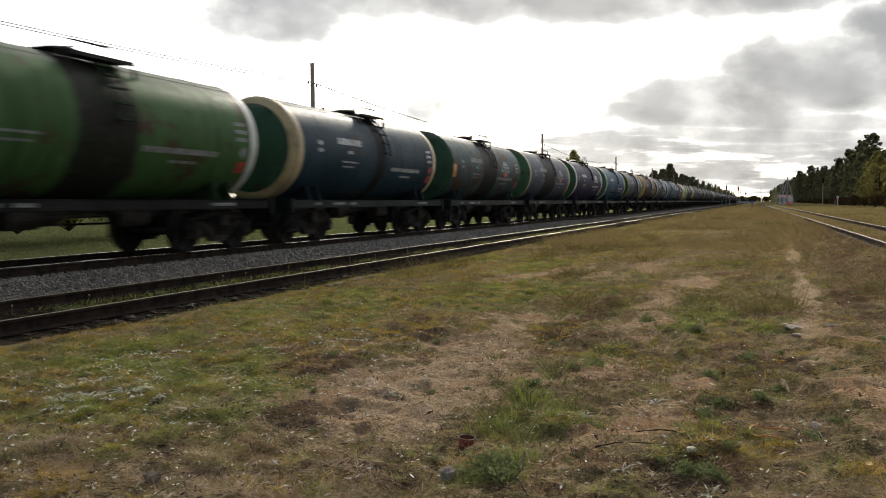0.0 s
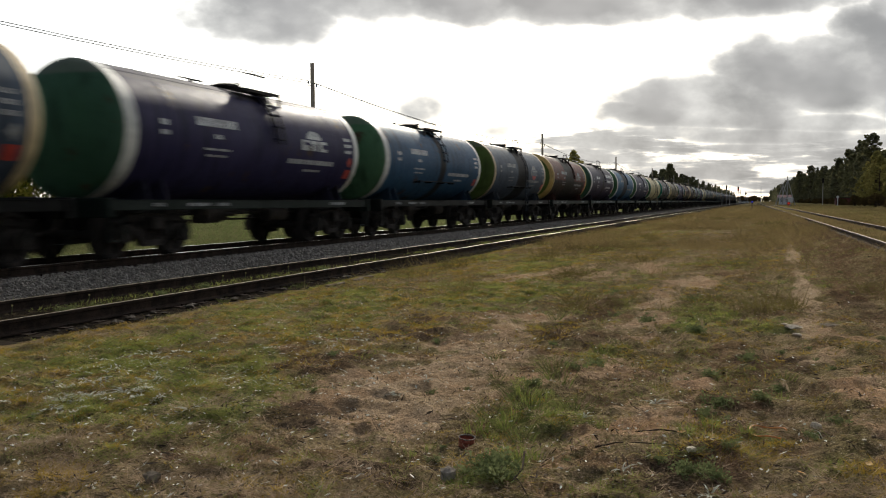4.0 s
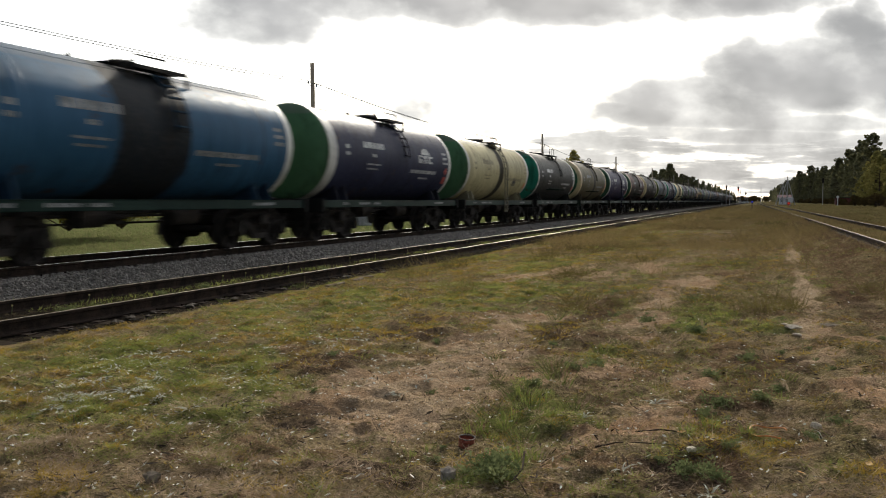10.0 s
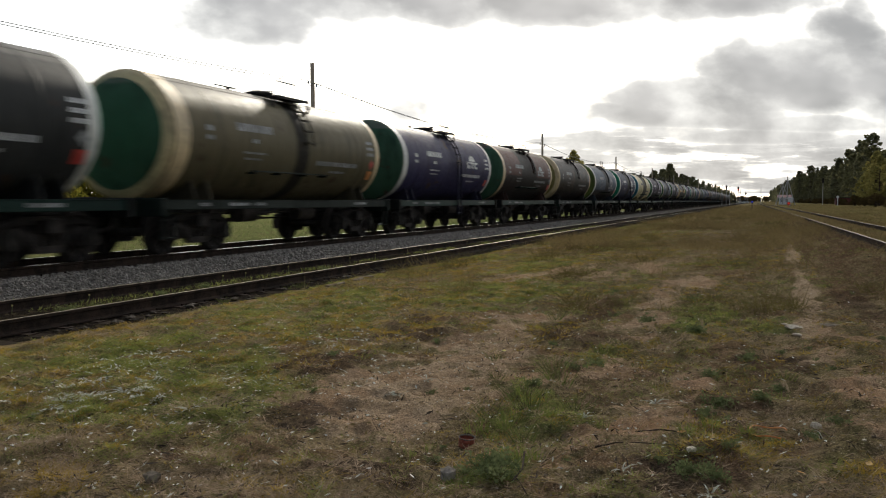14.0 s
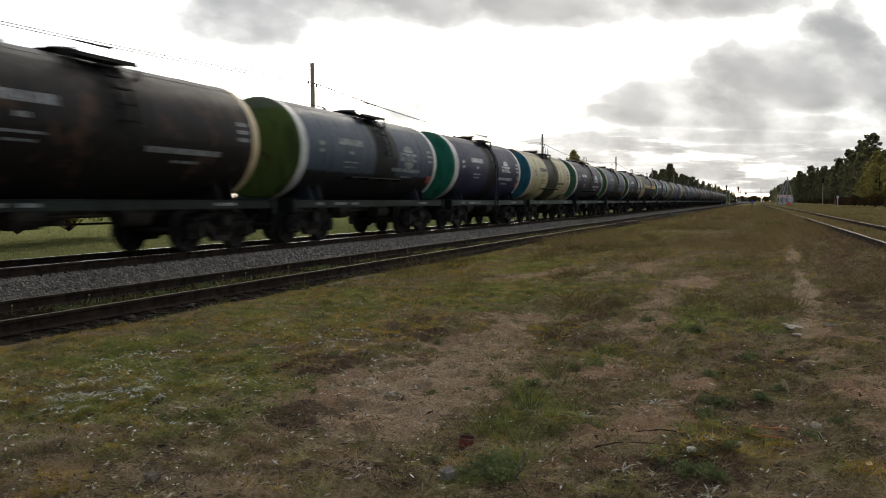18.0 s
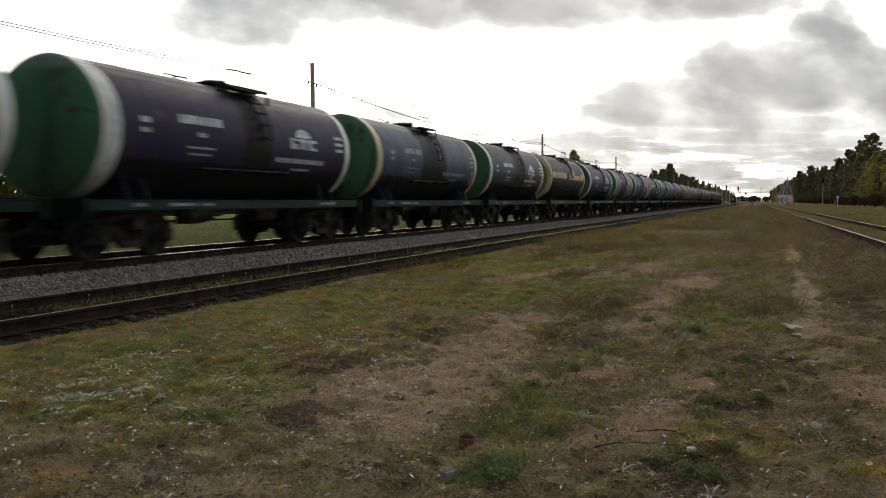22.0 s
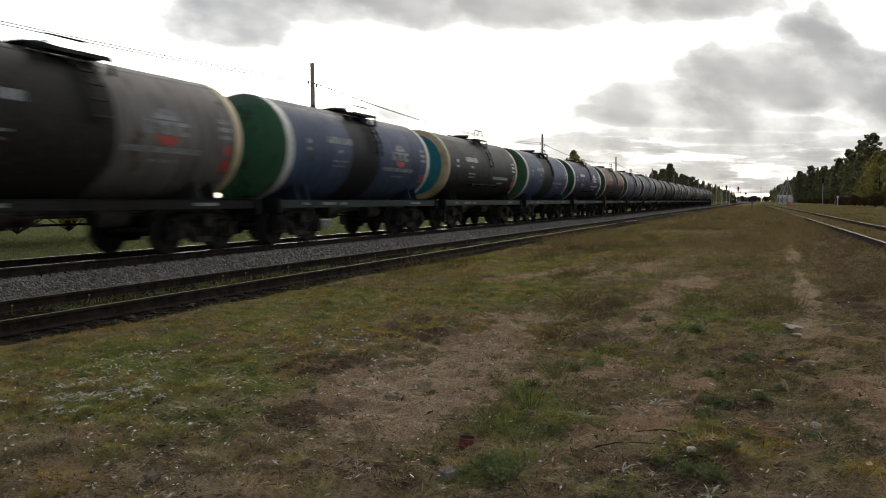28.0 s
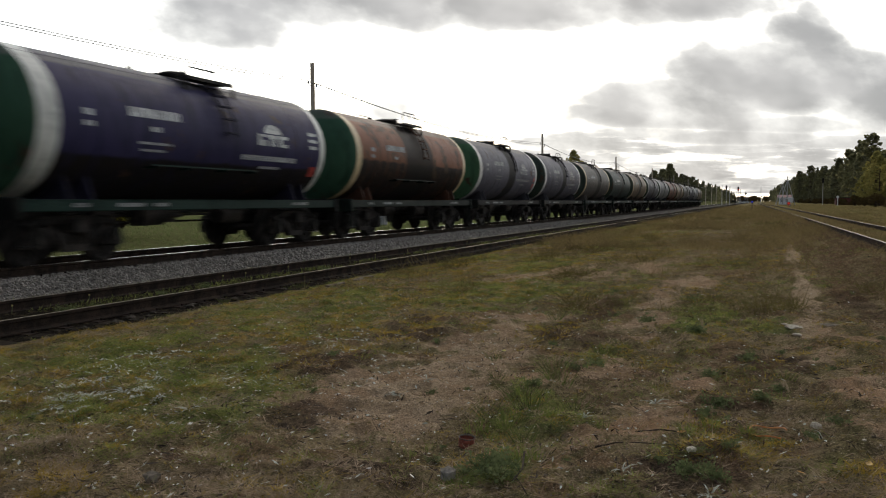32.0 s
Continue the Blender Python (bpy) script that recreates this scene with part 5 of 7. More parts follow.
def build_car(k):
    barrel, end, belt, ring, spill, frame_key, marks = TRAIN[k]
    rng = random.Random(100 + k)
    state = ["%s railway tank car" % WORDS[barrel]]
    if BELT[belt] is not None:
        state.append("with %s end belt" % {"w": "white", "c": "cream", "y": "yellow"}[belt])
    if spill is not None and spill[1] > 0.55:
        state.append("and oil spill")
    if "Y" in marks:
        state.append("and worn yellow stripe")
    if "X" in marks and spill is None:
        state.append("and rust patches")
    car = thing("tank_car", " ".join(state).replace(" ,", ","), "tank car", "tank cars of the freight train")
    # from car 33 on, barrel colours are darkened to 0.55
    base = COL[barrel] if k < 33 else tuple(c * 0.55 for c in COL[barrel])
    # K: dark coat below z 2.42; k: darkened below z 1.98
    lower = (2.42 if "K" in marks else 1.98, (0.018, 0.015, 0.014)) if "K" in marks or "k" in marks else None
    rust = 0.6 if "Z" in marks else (0.30 if "X" in marks else 0.05)
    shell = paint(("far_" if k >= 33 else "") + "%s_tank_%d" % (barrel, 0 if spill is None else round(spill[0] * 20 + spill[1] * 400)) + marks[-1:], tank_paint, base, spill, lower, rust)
    # from car 32 on, the ends share one darker, greyer green
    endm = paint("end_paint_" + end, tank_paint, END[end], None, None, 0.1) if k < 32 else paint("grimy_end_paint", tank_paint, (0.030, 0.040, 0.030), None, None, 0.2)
    fr = FRAMES[frame_key]
    cut = SHORT.get(k, 0.0)
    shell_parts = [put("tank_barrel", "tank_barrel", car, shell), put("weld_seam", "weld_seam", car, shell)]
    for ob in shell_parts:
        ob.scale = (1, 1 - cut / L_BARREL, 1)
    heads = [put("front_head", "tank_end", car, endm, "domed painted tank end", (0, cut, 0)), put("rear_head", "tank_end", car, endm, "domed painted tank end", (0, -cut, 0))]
    if BELT[belt] is not None:
        beltm = paint("belt_paint_" + belt, surface, tuple(c * 0.62 for c in BELT[belt]), BELT[belt], 0.6, 0, 0.9, 7, 0.0, 0.25)
        put({5: "front_belt", 3: "middle_belt", 2: "thin_belt"}[BELT_SIZE.get(k, 3)], "end_belt", car, beltm, "painted belt round the tank", (0, cut, 0))
        put("rear_belt", "end_belt", car, beltm, "painted belt round the tank", (0, -cut, 0))
        if ring:
            put("front_head_ring", "end_ring", heads[0], beltm, "painted rim of the tank end")
    put("front_strap", "strap", car, shell)
    put("rear_strap", "strap", car, shell)
    dark = M_STEEL_DARK
    neck = put("hatch_neck", "hatch", car, dark)
    put("hatch_lid", "hatch_lid", neck)
    put("walkway", "walkway", car, dark, "black plate walkway round the hatch")
    for dx in (0, -1.9):
        put("guard_rail" if "G" in marks else "low_rail", "guard_rail", car, dark, "", (dx, 0, 0))
    put("safety_valve", "safety_valve", car, dark)
    ladder_m = paint("pale_ladder", surface, (0.13, 0.115, 0.075), (0.22, 0.195, 0.12)) if "W" in marks else paint("ladder_" + barrel, surface, tuple(c * 0.25 + 0.006 for c in base), tuple(c * 0.5 + 0.012 for c in base), 0.7, spec=0.1)
    put("front_saddle", "saddle", car, ladder_m)
    put("rear_saddle", "saddle", car, ladder_m)
    ladder = put("stile", "ladder", car, ladder_m, "", (0, 0.22, 0))
    put("stile", "stile", ladder, ladder_m, "", (0, 0.40, 0))
    for a in (70, 57, 44, 31, 18, 5):
        x, _, z = on_tank(0, Z_AXIS + R_TANK * math.sin(radians(a)), 0.12)
        put("tread", "tread", ladder, ladder_m, "", (x, 0.20, z))
    if "W" in marks or k in (6, 14, 18):
        for dy in (0.0, 0.40):
            put("foot_stile", "stile", ladder, ladder_m, "", (0, dy, 0))
        for z in (0.66, 0.96, 1.26, 1.56, 1.86, 2.16, 2.46):
            put("rung", "rung", ladder, ladder_m, "", (R_TANK + 0.115, 0.20, z))
    if "A" in marks:
        for dy in (0, -0.28):
            put("curved_handrail", "handrail", car, dark, "", (0, dy, 0))
    if "H" in marks:
        put("side_rail", "side_rail", car, fr)
    for m in ("near_sill", "far_sill"):
        put(m, "side_sill", car, fr)
    put("centre_sill", "centre_sill", car)
    for m in ("front_beam", "rear_beam"):
        put(m, "end_beam", car, M_FRAME_GREY if frame_key == "t" else fr)
        put(m + "_coupler", "coupler", car)
    for m in ("brake_cylinder", "air_reservoir", "drain_valve"):
        put(m, m, car)
    # painted marks on the side towards the siding
    light = M_DARK_MARK if "D" in marks else paint("tan_stencil_paint", surface, (0.20, 0.17, 0.085), (0.27, 0.23, 0.12)) if "U" in marks else (M_WHITE_MARK if barrel in ("indigo", "navy", "plum", "dark_slate", "blue", "charcoal", "black", "deep_blue") else M_DULL_MARK)
    if "N" in marks:
        bm = bmesh.new()
        word_bars(bm, -2.75, -1.2, 2.78, 2.97, rng, 0.17)
        part("number_marking", bm, light, car, "row of stencilled bars")
        for y0, y1, z0, z1 in ((-2.15, -1.85, 2.52, 2.62), (-3.95, -3.68, 2.70, 2.82), (-3.95, -3.68, 2.50, 2.60)):
            bm = bmesh.new()
            word_bars(bm, y0, y1, z0, z1, rng, 0.12)
            part("side_marking", bm, light, car)
    for y0, y1 in ((-4.3, -3.95), (-3.2, -2.45), (-2.2, -1.75), (3.1, 3.9)):
        bm = bmesh.new()
        y = y0
        while y < y1:
            w = rng.uniform(0.06, 0.13)
            bm.faces.new([bm.verts.new((1.4535, y + a, z)) for a, z in ((0, 1.03), (w * 0.8, 1.03), (w * 0.8, 1.10), (0, 1.10))])
            y += w
        part("sill_marking", bm, M_DULL_MARK, car)
    rows = []
    if "T" in marks:
        rows += [("small_marking", -2.5, -1.5, 2.26, 2.31, 0.09, light), ("small_marking", -2.4, -1.65, 2.12, 2.17, 0.09, light), ("caption_marking", 1.05, 3.5, 2.12, 2.24, 0.11, light),
                 ("small_marking", 1.9, 2.8, 1.93, 1.99, 0.08, light)] + [("end_marking", 4.15, 4.6, z, z + 0.09, 0.08, light) for z in (2.88, 2.70, 2.52)]
    if "B" in marks:
        rows += [("large_marking", 1.6, 4.2, 2.98, 3.2, 0.2, M_WHITE_MARK), ("large_marking", 1.6, 3.6, 2.58, 2.76, 0.2, M_WHITE_MARK)]
    if "U" in marks:
        rows += [("dark_patch", 2.15, 2.75, 1.90, 2.25, 3.0, M_DARK_MARK)]
    for name, y0, y1, z0, z1, mean, m in rows:
        bm = bmesh.new()
        word_bars(bm, y0, y1, z0, z1, rng, mean)
        part(name, bm, m, car)
    if "L" in marks:
        bm = bmesh.new()
        decal_poly(bm, [(2.37 + 0.40 * math.cos(radians(a)), 2.80 + 0.23 * math.sin(radians(a))) for a in range(0, 181, 15)])
        for y, w, bars in ((1.68, 0.40, ((0.0, 0.40, 0.22, 0.28), (0.0, 0.15, 0.0, 0.28), (0.15, 0.40, 0.0, 0.14))), (2.14, 0.42, ((0.0, 0.42, 0.19, 0.28), (0.08, 0.19, 0.0, 0.19), (0.26, 0.36, 0.0, 0.19))), (2.62, 0.42, ((0.0, 0.42, 0.20, 0.28), (0.0, 0.16, 0.07, 0.20), (0.0, 0.42, 0.0, 0.08)))):
            for a, b, c, d in bars:
                decal(bm, y + a, y + b, 2.49 + c, 2.49 + d)
        part("emblem", bm, light, car, "half-round emblem over three blocky shapes")
        if k == 17:
            bm = bmesh.new()
            decal_poly(bm, [(2.37 + 0.40 * math.cos(radians(a)), 2.465 + 0.23 * math.sin(radians(a))) for a in range(180, 361, 15)])
            part("emblem_foot", bm, light, car)
        if k in (2, 3, 6, 22, 25, 26):
            bm = bmesh.new()
            decal_poly(bm, [(2.37 + 0.36 * math.cos(radians(a)), 2.465 + 0.20 * math.sin(radians(a))) for a in range(180, 361, 20)])
            part("emblem_tip", bm, M_RED_MARK, car, "red half-round under the emblem")
    if "Y" in marks:
        yellow = surface("worn_yellow_paint", (0.30, 0.16, 0.022), (0.50, 0.30, 0.03), 0.6, 0, 1.2, 12, 0.0, 0.5)
        for name, shapes, m, out in (("stripe", ((-4.6, -0.8, 2.53, 2.88),), yellow, 0.005), ("stripe", ((0.05, 4.5, 2.50, 2.79), (0.95, 1.75, 2.79, 3.14), (3.7, 4.5, 2.79, 2.93)), yellow, 0.005),
                                     ("name_panel", ((-3.45, -1.9, 2.62, 2.84),), M_DULL_MARK, 0.012)):
            bm = bmesh.new()
            for y0, y1, z0, z1 in shapes:
                decal(bm, y0, y1, z0, z1, out)
            part(name, bm, m, car, "worn yellow stripe" if name == "stripe" else "grey panel on the stripe")
    if "P" in marks:
        bm = bmesh.new()
        decal(bm, -4.98, -4.62, 2.1, 2.62)
        part("repair_patch", bm, M_ORANGE_MARK, car, "orange primer patch")
    if "R" in marks or "O" in marks:
        bm = bmesh.new()
        z = 1.92
        decal(bm, 4.32, 4.62, z - 0.12, z + 0.14, 0.012)
        part("placard", bm, M_RED_MARK if "R" in marks else M_ORANGE_MARK, car, "red hazard placard" if "R" in marks else "orange hazard placard")
        if k % 3 != 2:
            bm = bmesh.new()
            decal_poly(bm, [(4.47, 2.10), (4.63, 2.26), (4.47, 2.42), (4.31, 2.26)], 0.012)
            part("placard", bm, M_RED_MARK if k % 3 else M_DULL_MARK, car, "diamond hazard placard")
    # running gear
    for y in (-3.9, 3.9):
        bogie = put("bogie", "bogie", car, None, "", (0, y, 0))
        for m in ("near_side_frame", "far_side_frame"):
            put(m, "side_frame", bogie)
            put(m + "_springs", "spring_nest", bogie)
        for dy in (-0.925, 0.925):
            ws = put("wheel_set", "wheel_set", bogie, None, "", (0, dy, 0.478))
            wheel_sets.append((ws, k, y + dy, dy))
            put("near_axle_box", "axle_box", bogie, None, "", (0, dy, 0.478))
            put("far_axle_box", "axle_box", bogie, None, "", (0, dy, 0.478))
    cars.append(car)


for k in range(CARS):
    build_car(k)


# ---- telephone poles and wires beyond the main line ----
POLE_X, POLE_Y, POLE_STEP, POLE_TOP = -21.9, 39.3, 50.2, 8.5


def build_pole(lean):
    p = thing("telephone_pole", "weathered wooden telephone pole with small insulators", "pole", "telephone poles along the line")
    bm = bmesh.new()
    add_rod(bm, (0, 0, 0), (lean, 0, POLE_TOP + 0.4), 0.16, 12, 0.105)
    part("post", bm, M_POLE, p)
    for s, z in ((-1, 7.75), (1, 7.55)):
        bm = bmesh.new()
        add_path(bm, [(lean * 0.9, 0, z), (lean * 0.9 + s * 0.24, 0, z), (lean * 0.9 + s * 0.24, 0, z + 0.16)], 0.016)
        h = part("hook", bm, M_WIRE, p)
        bm = bmesh.new()
        x = lean * 0.9 + s * 0.24
        add_rod(bm, (x, 0, z + 0.1), (x, 0, z + 0.18), 0.055, 10)
        add_rod(bm, (x, 0, z + 0.18), (x, 0, z + 0.26), 0.04, 10)
        part("insulator", bm, M_GLAZED, h)
    return p


first_pole = build_pole(-0.10)
first_pole.matrix_basis = pose(POLE_X, POLE_Y, -0.4)
for i in list(range(1, 10)):
    copy_thing(first_pole, pose(POLE_X, POLE_Y + POLE_STEP * i, -0.4, 0, 0, 20 * i))
copy_thing(first_pole, pose(POLE_X, POLE_Y - POLE_STEP, -0.4, 0, 0, 10))

for s, z in ((-0.24, 7.60), (0.24, 7.40)):
    for i in range(-1, 9):
        bm = bmesh.new()
        y0 = POLE_Y + POLE_STEP * i
        pts_w = []
        for q in range(13):
            u = q / 12
            pts_w.append((POLE_X - 0.09 + s, y0 + u * POLE_STEP, z - 0.75 * 4 * u * (1 - u)))
        add_path(bm, pts_w, 0.016, 5)
        tagged(finish("telephone_wire", bm, M_WIRE), "thin dark sagging telephone wire between wooden poles", "wire", "telephone wires")


# ---- trees ----
def leaf_cloud(rng, centres, per, size, flat=0.6):
    """Many small leaf faces round clump centres (place, radius)."""
    vs, fs = [], []
    for (cx, cy, cz), rad in centres:
        for _ in range(per):
            d = rng.normal(0, 1, 3)
            d /= np.linalg.norm(d) + 1e-6
            r = rad * rng.uniform(0.35, 1.0) ** 0.5
            p = np.array([cx, cy, cz]) + d * r * np.array([1, 1, flat])
            a, b = rng.normal(0, 1, 3), rng.normal(0, 1, 3)
            a *= size * rng.uniform(0.6, 1.4) / np.linalg.norm(a)
            b *= size * rng.uniform(0.6, 1.4) / np.linalg.norm(b)
            i = len(vs)
            vs += [p - a, p + b, p + a, p - b]
            fs.append((i, i + 1, i + 2, i + 3))
    return np.array(vs), np.array(fs)


def build_tree(kind, height, seed, label, category, group):
    rng = np.random.default_rng(seed)
    names = {"pine": ("pine_tree", M_PINE), "spruce": ("spruce_tree", M_SPRUCE), "birch": ("birch_tree", M_BIRCH), "bush": ("bush", M_LEAF), "shrub": ("shrub", M_SHRUB)}
    name, leaf = names[kind]
    t = thing(name, label, category, group)
    bm = bmesh.new()
    centres = []
    if kind in ("pine", "birch", "spruce"):
        top = height * 0.97
        add_rod(bm, (0, 0, 0), (0.1, 0.05, height * 0.55), height * 0.014, 8, height * 0.009)
        add_rod(bm, (0.1, 0.05, height * 0.55), (0.15, 0, top), height * 0.009, 7, 0.02)
        n = 64
        for i in range(n):
            u = (i + 0.5) / n
            if kind == "pine":
                z = height * (0.24 + 0.74 * u)
                reach = height * 0.19 * (1.0 - 0.75 * u ** 1.6) * rng.uniform(0.6, 1.25)
                rad = height * rng.uniform(0.026, 0.055)
            elif kind == "spruce":
                z = height * (0.12 + 0.86 * u)
                reach = height * 0.19 * (1.02 - u) * rng.uniform(0.7, 1.15)
                rad = height * (0.018 + 0.04 * (1 - u))
            else:
                z = height * (0.2 + 0.77 * u)
                reach = height * 0.23 * math.sin(math.pi * min(1, 0.25 + 0.75 * u)) * rng.uniform(0.5, 1.2)
                rad = height * rng.uniform(0.03, 0.06)
            a = i * 2.4 + rng.uniform(-0.5, 0.5)
            e = (math.cos(a) * reach, math.sin(a) * reach, z)
            add_rod(bm, (0.1, 0.03, z - reach * 0.25), e, height * 0.004, 5, 0.015)
            centres.append((e, rad))
        per, size, flat = (48, height * 0.0165, 0.7)
    else:
        n = 26
        for i in range(n):
            a, r = rng.uniform(0, 6.28), height * rng.uniform(0.05, 0.45)
            z = height * rng.uniform(0.25, 0.95) * (1 - 0.5 * r / height)
            e = (math.cos(a) * r, math.sin(a) * r, z)
            add_rod(bm, (0, 0, 0), e, 0.03, 5, 0.008)
            centres.append((e, height * rng.uniform(0.10, 0.18)))
        per, size, flat = (260, max(0.05, height * 0.016), 0.95)
    part("trunk", bm, M_BARK, t)
    v, f = leaf_cloud(rng, centres, per, size, flat)
    crown = mesh_from_arrays("crown", v, f, leaf)
    crown.parent = t
    return t


def forest(protos, spots):
    for i, (x, y, s, turn) in enumerate(spots):
        p = protos[i % len(protos)]
        c = copy_thing(p, pose(x, y, 0.1, 0, 0, turn) @ Matrix.Scale(s, 4))
        c.scale = (s, s, s)


def far_wood(spots):
    """Distant trees that nobody could count, as one mesh of leaf clumps."""
    rng = np.random.default_rng(77)
    vs, fs, k = [], [], 0
    for x, y, s, turn in spots:
        h = 17.5 * s
        u = rng.uniform(0, 1, 150)
        reach = h * 0.19 * (1.02 - u ** 1.4) * rng.uniform(0.2, 1.1, 150)
        a = rng.uniform(0, 6.28, 150)
        p = np.stack([x + np.cos(a) * reach, y + np.sin(a) * reach, h * (0.08 + 0.9 * u)], 1)
        d, e = rng.normal(0, h * 0.03, (150, 3)), rng.normal(0, h * 0.03, (150, 3))
        vs.append(np.stack([p - d, p + e, p + d, p - e], 1).reshape(-1, 3))
        fs.append(np.arange(600).reshape(150, 4) + k)
        k += 600
    ob = mesh_from_arrays("far_wood", np.concatenate(vs), np.concatenate(fs), M_SPRUCE)
    tagged(ob, "distant dark mixed wood along the line", "wood", kind="stuff")


rngf = random.Random(8)
pines = [build_tree("pine", 18.0, 10 + i, "tall dark pine at the wood's edge", "tree", "trees of the wood") for i in range(3)]
pines += [build_tree("spruce", 17.0, 20 + i, "dark pointed spruce at the wood's edge", "tree", "trees of the wood") for i in range(3)]
birches = [build_tree("birch", 14.0, 30 + i, "birch with yellowing autumn leaves", "tree", "birches beside the line") for i in range(2)]
bushes = [build_tree("bush", 4.5, 40 + i, "yellow-green autumn bush behind the track", "bush", "bushes behind the track") for i in range(2)]
shrubs = [build_tree("shrub", 2.6, 50 + i, "low brown leafless shrub below the wood", "shrub", "shrubs below the wood") for i in range(2)]

spots = []
for row in range(5):                                    # the wood to the east
    y = 246.0 + 5 * row
    while y < 1500:
        h = 0.86 + 0.12 * noise.noise(Vector((y * 0.02, row, 0)))
        spots.append((29 + row * 9 + rngf.uniform(-3, 3) - 8 * min(1, max(0, (y - 430) / 300)), y, (h + 0.10) * rngf.uniform(0.78, 1.12), rngf.uniform(0, 360)))
        y += 3.5 + y * 0.0075
for row in range(3):                                    # the wood to the west
    y = 428.0 + 45 * row
    while y < 1700:
        h = 0.95 + 0.12 * (y < 520)
        spots.append((-44 - row * 10 + rngf.uniform(-3, 3), y, h * rngf.uniform(0.75, 1.1), rngf.uniform(0, 360)))
        y += 4 + y * 0.006
for i in range(110):                                     # the far end of the line
    spots.append((rngf.uniform(-70, 75), rngf.uniform(1750, 2100), rngf.uniform(0.45, 0.8), rngf.uniform(0, 360)))
near_spots = [s for s in spots if s[1] < 620]
forest(pines, near_spots)
far_wood([s for s in spots if s[1] >= 620])
forest(birches, [(24.5, 204, 0.8, 70), (25, 214, 0.9, 190), (25.5, 226, 0.75, 10), (26, 248, 0.7, 250), (26.5, 272, 0.65, 130), (27, 196, 0.95, 0), (31, 205, 1.05, 80), (27.5, 216, 0.8, 150), (25.5, 238, 0.62, 40), (34, 225, 1.1, 210), (27, 262, 0.5, 300), (40, 215, 1.15, 20), (28, 300, 0.5, 60), (-39, 188, 0.9, 10), (-46, 330, 0.7, 100), (-52, 300, 0.6, 200)])
forest(bushes, [(-25, 20, 1.15, 0), (-25.5, 23.5, 1.05, 90), (-26, 26.5, 0.95, 200), (-26, 29.5, 0.75, 30), (-27, 17, 1.25, 120), (-29, 24, 1.2, 250), (-28, 31.5, 0.7, 60), (-29, 21, 1.3, 300)])
sh = [(22 + rngf.uniform(-2, 8), 150 + i * 6 + rngf.uniform(-4, 4), rngf.uniform(0.5, 1.1), rngf.uniform(0, 360)) for i in range(70)]
sh += [(-50 + rngf.uniform(-14, 10), 100 + i * 12.0, rngf.uniform(0.5, 0.9), rngf.uniform(0, 360)) for i in range(30)]
sh += [(rngf.uniform(-110, 60), rngf.uniform(1350, 1700), rngf.uniform(2.4, 4.2), rngf.uniform(0, 360)) for i in range(80)]
forest(shrubs, sh)
for p in pines + birches + bushes + shrubs:             # the patterns stand in the woods too
    p.matrix_basis = pose(60 + rngf.uniform(-6, 6), 420 + rngf.uniform(-90, 90), 0.1)


# ---- distant line furniture ----
def build_mast(x, y, h, r=0.13, name="concrete_mast", label="pale concrete line mast beside the track", lean=0.0):
    m = thing(name, label, "mast", "masts beside the line", at=pose(x, y, -0.1))
    bm = bmesh.new()
    add_rod(bm, (0, 0, 0), (lean, 0, h), r, 8, r * 0.6)
    part("shaft", bm, M_POLE_CONCRETE, m)
    return m


for u, y in ((-11.2, 300), (-10.0, 330), (-9.0, 390), (-10.8, 350), (-8.0, 430), (-9.2, 480), (-7.4, 540), (-7.0, 650)):
    build_mast(u + rngf.uniform(-.4, .4), y, rngf.uniform(6.0, 8.0))

M_SIGNAL_RED = glowing("red_signal_lamp", (1.0, 0.05, 0.02), 1.5)
M_SIGNAL_BLUE = glowing("blue_signal_lamp", (0.06, 0.08, 1.0), 3.0)
M_WHITE_PAINT = surface("white_paint", (0.55, 0.55, 0.55), (0.7, 0.7, 0.69), 0.6)
M_PINK = surface("faded_red_roof", (0.32, 0.18, 0.16), (0.42, 0.26, 0.23), 0.8)
M_MAROON = surface("red_brown_boards", (0.10, 0.025, 0.02), (0.15, 0.045, 0.035), 0.8)


def build_signal(x, y, h, lamp, label, heads=1):
    s = thing("railway_signal", label, "signal", at=pose(x, y, 0.05))
    bm = bmesh.new()
    add_rod(bm, (0, 0, 0), (0, 0, h), 0.09, 8)
    part("post", bm, M_POLE_CONCRETE, s)
    bm = bmesh.new()
    add_box(bm, -0.28, 0.28, -0.12, 0.12, h - 0.2, h + 0.95, 0.05)
    add_rod(bm, (0, -0.14, h + 0.95), (0, -0.16, h + 0.95), 0.3, 12)
    hd = part("signal_head", bm, M_STEEL_DARK, s)
    bm = bmesh.new()
    add_rod(bm, (0, -0.14, h + 0.2), (0, -0.2, h + 0.2), 0.16, 12)
    part("lamp", bm, lamp, hd, "lit lens")
    return s


build_signal(-7.0, 330, 5.2, M_SIGNAL_RED, "tall railway signal with a red lamp")
build_signal(-10.5, 310, 5.4, M_STEEL_DARK, "tall dark railway signal beside the masts")
build_signal(-5.5, 420, 4.0, M_STEEL_DARK, "distant dark railway signal on a pale post")
build_signal(17.6, 270, 6.6, M_STEEL_DARK, "tall railway signal before the wood")
dwarf = thing("dwarf_signal", "low shunting signal with a bright blue lamp", "signal", at=pose(-0.9, 140, 0.0))
bm = bmesh.new()
add_rod(bm, (0, 0, 0), (0, 0, 0.9), 0.06, 8)
add_box(bm, -0.16, 0.16, -0.1, 0.1, 0.9, 1.35, 0.03)
part("housing", bm, M_STEEL_DARK, dwarf)
bm = bmesh.new()
